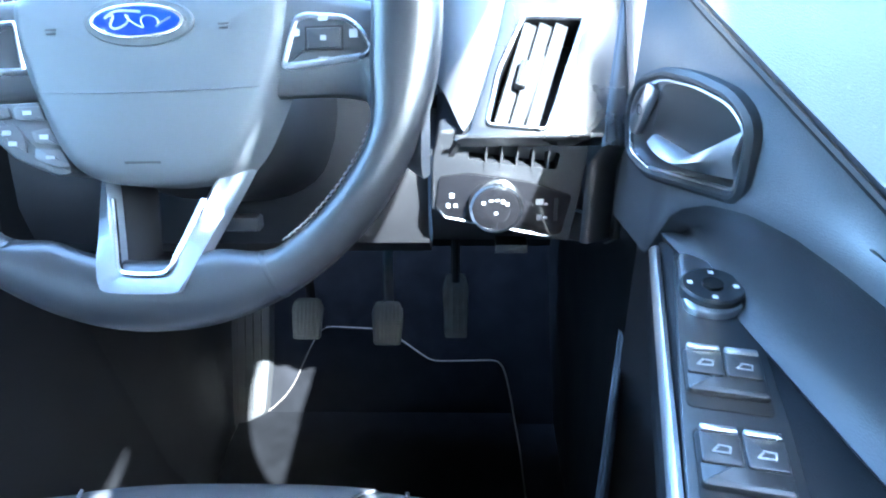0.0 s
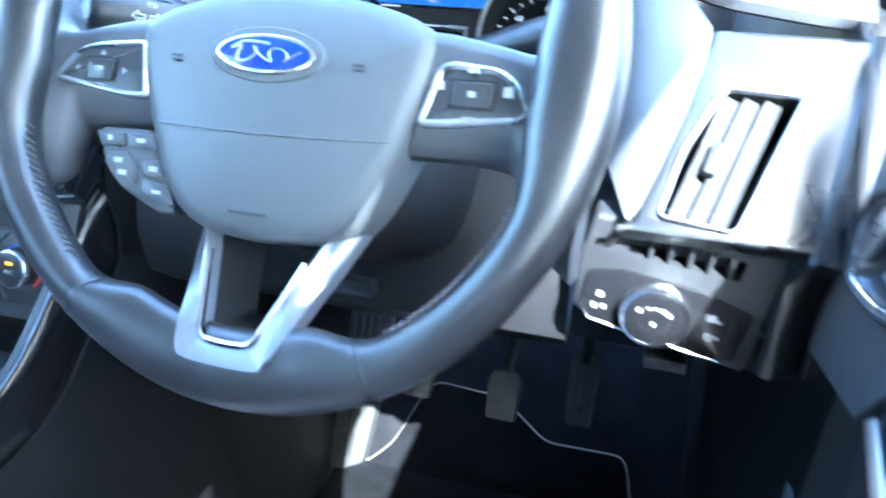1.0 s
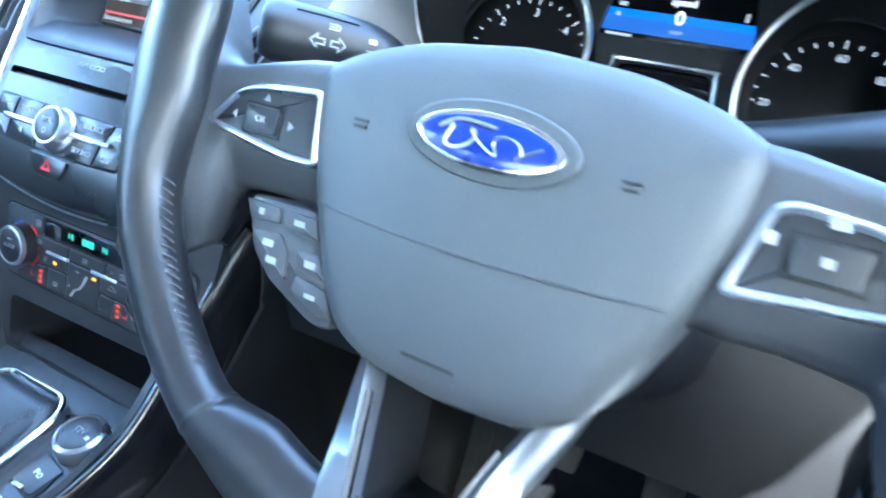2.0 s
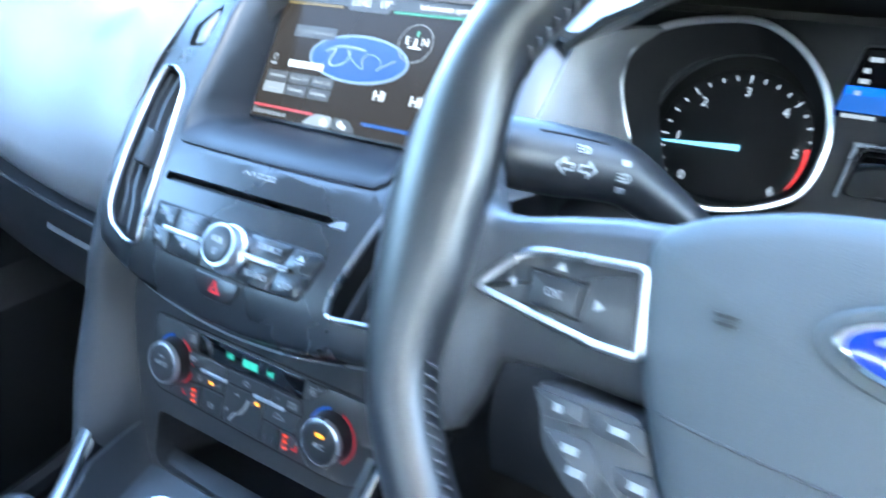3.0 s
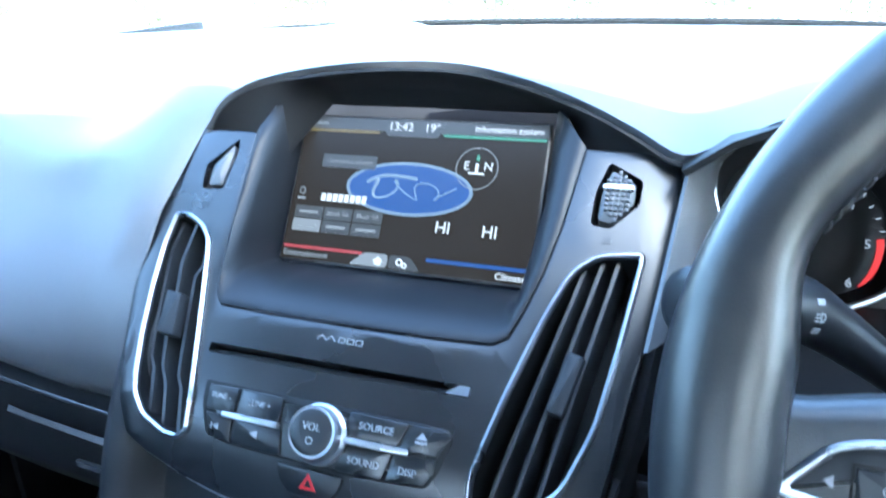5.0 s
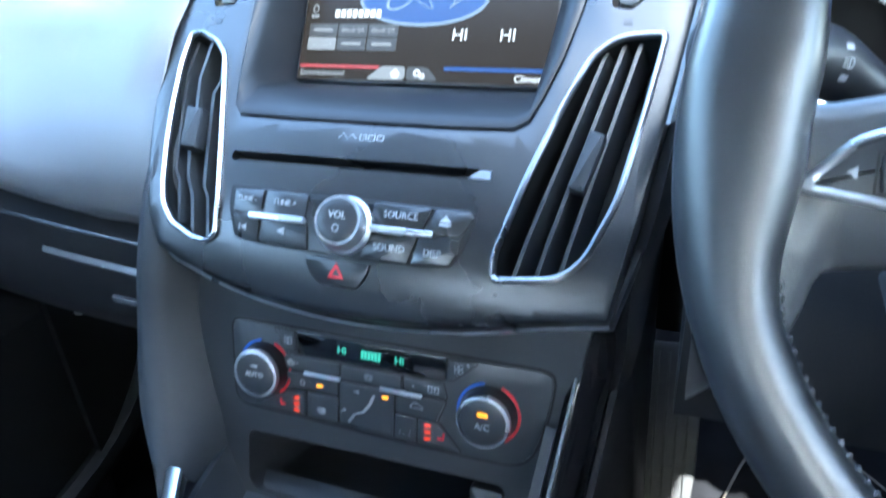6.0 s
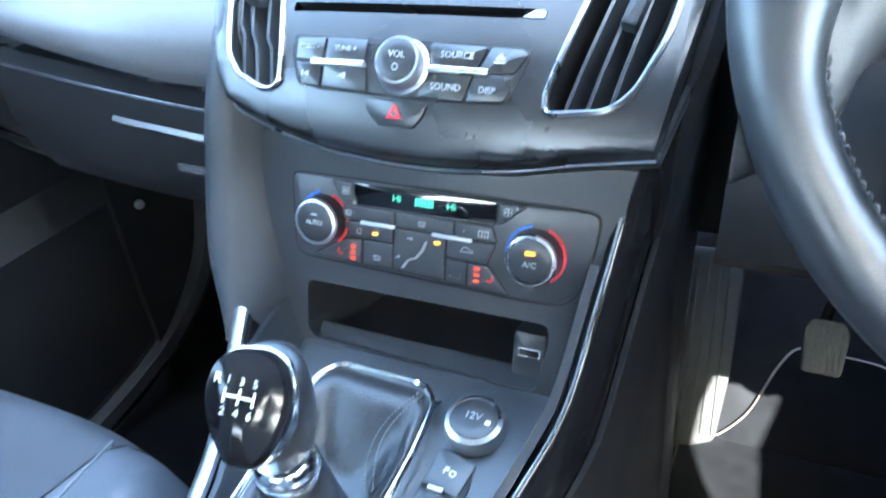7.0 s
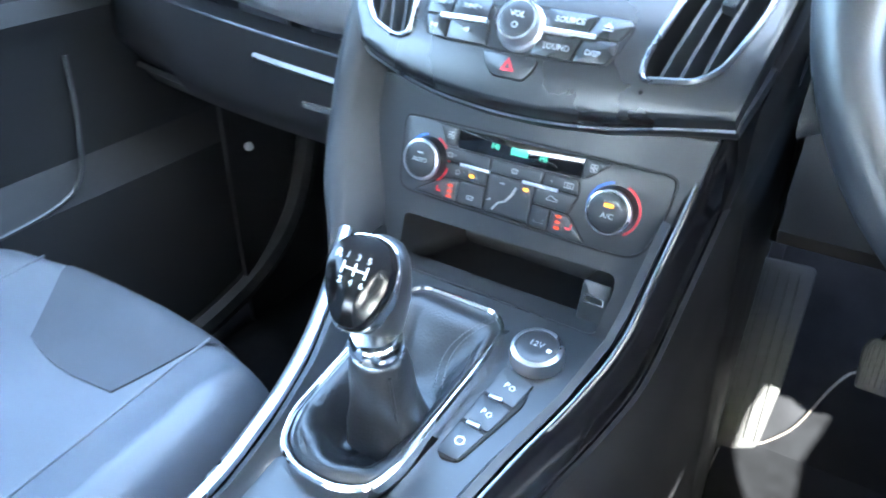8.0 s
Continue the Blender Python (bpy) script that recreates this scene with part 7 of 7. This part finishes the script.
pedal(-0.336, 1.040, 0.232, 0.050, 0.066, "clutch pedal with ribbed rubber pad above the mat", 40)
pedal(-0.207, 1.036, 0.226, 0.050, 0.070, "brake pedal with ribbed rubber pad and steel arm", 40)
acc = pedal(-0.098, 1.075, 0.232, 0.042, 0.105, "narrow accelerator pedal with ribbed rubber face", 35, 4, False)
part("hinge_arm", tube([(-0.098, 1.095, 0.265), (-0.098, 1.13, 0.36), (-0.096, 1.20, 0.45)], 0.007, 8), LOWER, acc)
rest = thing("footrest", (-0.455, 1.06, 0.03), "ribbed black rubber footrest beside the clutch", "footrest")
FR = axes((-0.470, 1.035, 0.020), (1, 0.0, 0.06), (0, -0.80, 0.60))
ro = fillet([(-0.038, 0.0), (-0.020, -0.018), (0.036, 0.004), (0.046, 0.10), (0.050, 0.28), (-0.036, 0.28), (-0.042, 0.10)], 0.010)
rp = part("pad", plate(ro, -0.03, 0.0, FR, 0.004), REST, rest)
for k in range(5):
    u = -0.027 + k * 0.0145
    part("rib", plate(fillet(box2(u - 0.0016, 0.012, u + 0.0016, 0.265), 0.001), 0, 0.0026, FR, 0.001), REST, rp)
mat = thing("floor_mat", (-0.25, 0.7, 0.0), "black tufted driver's floor mat with brown edging", "floor mat")
MO = [(-0.500, 0.05), (0.010, 0.05), (0.012, 0.70), (0.006, 0.976), (0.000, 1.070), (-0.017, 1.130), (-0.145, 1.128), (-0.206, 1.160), (-0.235, 1.172), (-0.345, 1.176), (-0.365, 1.150), (-0.393, 1.093), (-0.430, 1.062), (-0.479, 1.048), (-0.486, 0.922), (-0.498, 0.70)]
mo = ccw(fillet(MO, 0.018, 3))
bm = bmesh.new()
flat = [[Vector((x, y, 0)) for x, y in mo]]
bmv = [bm.verts.new(Vector((x, y, toe(y) + 0.007))) for x, y in mo]
for tri in bpy_tess(flat):
    bm.faces.new([bmv[i] for i in tri])
bmesh.ops.recalc_face_normals(bm, faces=bm.faces)
bmesh.ops.bisect_plane(bm, geom=bm.verts[:] + bm.edges[:] + bm.faces[:], plane_co=(0, 1.06, 0), plane_no=(0, 1, 0))
for v in bm.verts:
    v.co.z = toe(v.co.y) + 0.007
thicken(bm, 0.006)
part("tufted_top", bm, MAT, mat)
dense = []
for a, b in zip(mo, mo[1:] + mo[:1]):
    for k in range(3):
        x, y = a[0] + (b[0] - a[0]) * k / 3, a[1] + (b[1] - a[1]) * k / 3
        dense.append(Vector((x, y, toe(y) + 0.007)))
part("edging", tube(dense, 0.0034, 6, True), PIPING, mat, "brown stitched edging")
rows = [[(x, y, toe(y) + 0.004) for x in np.linspace(-1.30, -0.84, 8)] for y in (0.30, 0.8, 1.06, 1.2)]
solo("floor_mat", sheet(rows, 0.006), MAT, "black floor mat in the passenger's footwell", "floor mat")


# ---- seats ----
def seat(cx, label, front, zt, side):
    s = thing("car_seat", (cx, 0.2, 0.0), label, "car seat", "front seats")
    W = 0.255

    def top_z(u, y):
        side = max(0.0, abs(u) - 0.60) / 0.40
        roll = max(0.0, (y - (front - 0.075)) / 0.075)
        return zt + 0.030 * side ** 1.3 * (1 - 0.6 * roll) - 0.10 * roll ** 3.5 - 0.06 * max(0.0, abs(u) - 0.88) / 0.12 - 0.05 * (front - y)

    us = [-1.06, -1.03, -0.99, -0.95, -0.88, -0.80, -0.70, -0.62, -0.56, -0.3, 0, 0.3, 0.56, 0.62, 0.70, 0.80, 0.88, 0.95, 0.99, 1.03, 1.06]
    ys = [front + 0.006, front, front - 0.012, front - 0.03, front - 0.05, front - 0.075, front - 0.11, front - 0.16, front - 0.25, front - 0.40, front - 0.52]
    rows = []
    for y in ys:
        row = []
        for u in us:
            bow = 0.05 * (abs(u)) ** 3
            z = top_z(u, y)
            if y > front:
                z -= 0.10
            if abs(u) > 1.0:
                z -= 0.12
            row.append(Vector((cx + u * W, y - bow * (1 if y > front - 0.2 else 0), z)))
        rows.append(row)
    part("cushion", sheet(rows, 0.004), SEATHIDE, s, "grey leatherette seat cushion", smooth=80)
    # dark cloth band across the front of the cushion
    rows = []
    for t in np.linspace(0, 1, 12):
        u0, u1 = -0.56 + (0.48) * t, 0.62 - 0.12 * t ** 1.5
        rows.append([Vector((cx + side * u * W, front - 0.006 - 0.142 * t - 0.012 * math.sin((u - u0) / (u1 - u0) * math.pi) * t ** 3, 0)) for u in np.linspace(u0, u1, 12)])
    for row in rows:
        for p in row:
            p.z = top_z((p.x - cx) / W, p.y) + 0.0025
            p.y -= 0.05 * abs((p.x - cx) / W) ** 3
    part("cloth_band", sheet(rows, 0.003), SEATCLOTH, s, "dark cloth band across the cushion", smooth=80)
    for k in (-1, 1):
        ln = [Vector((cx + k * 0.60 * W, y, top_z(0.60, y) + 0.0015)) for y in np.linspace(front - 0.05, front - 0.5, 10)]
        part("piping", tube(ln, 0.0022, 6), SEATHIDE, s)
    part("base", plate(fillet(box2(cx - W * 0.95, 0.0, cx + W * 0.95, front - 0.09), 0.03), 0.03, zt - 0.07, Matrix(), 0.02), LOWER, s, "black seat base")
    rows = []
    for h, y, w in ((0.22, 0.06, 0.24), (0.40, -0.02, 0.26), (0.62, -0.10, 0.26), (0.82, -0.17, 0.22), (0.88, -0.19, 0.18)):
        rows.append([Vector((cx + w * math.copysign(abs(math.cos(a)) ** 0.5, math.cos(a)), y - 0.06 + 0.055 * math.copysign(abs(math.sin(a)) ** 0.7, math.sin(a)) + (0.03 * math.cos(a) ** 4), h)) for a in np.linspace(0, 2 * math.pi, 24, endpoint=False)])
    part("backrest", loft(rows, True, True), SEATHIDE, s, smooth=70)
    rows = []
    for h, y, w, d in ((0.91, -0.25, 0.10, 0.04), (0.95, -0.255, 0.135, 0.055), (1.04, -0.27, 0.135, 0.055), (1.08, -0.275, 0.09, 0.04)):
        rows.append([Vector((cx + w * math.copysign(abs(math.cos(a)) ** 0.5, math.cos(a)), y + d * math.copysign(abs(math.sin(a)) ** 0.6, math.sin(a)), h)) for a in np.linspace(0, 2 * math.pi, 20, endpoint=False)])
    hr = part("headrest", loft(rows, True, True), SEATHIDE, s, smooth=70)
    for k in (-0.06, 0.06):
        part("post", tube([(cx + k, -0.225, 0.86), (cx + k, -0.25, 0.94)], 0.006, 8), CHROME, hr)
    return s


seat(-0.29, "driver's seat in grey leatherette with dark cloth centre", 0.640, 0.366, -1)
seat(-1.120, "passenger's seat in grey leatherette with dark cloth centre", 0.620, 0.345, 1)

# unseen bench, added in dark cloth to dim light from behind
bench = thing("rear_seat", (C, -0.9, 0.0), "unseen dark rear bench seat, added to dim light from behind", "seat")
part("cushion", plate(fillet(box2(-1.33, -1.10, 0.01, -0.58), 0.05), 0.10, 0.34, Matrix(), 0.05), SEATCLOTH, bench)
part("backrest", plate(fillet(box2(-1.33, 0.30, 0.01, 0.90), 0.06), 0.0, 0.12, fr((0, -1.22, 0), 18), 0.04), SEATCLOTH, bench)
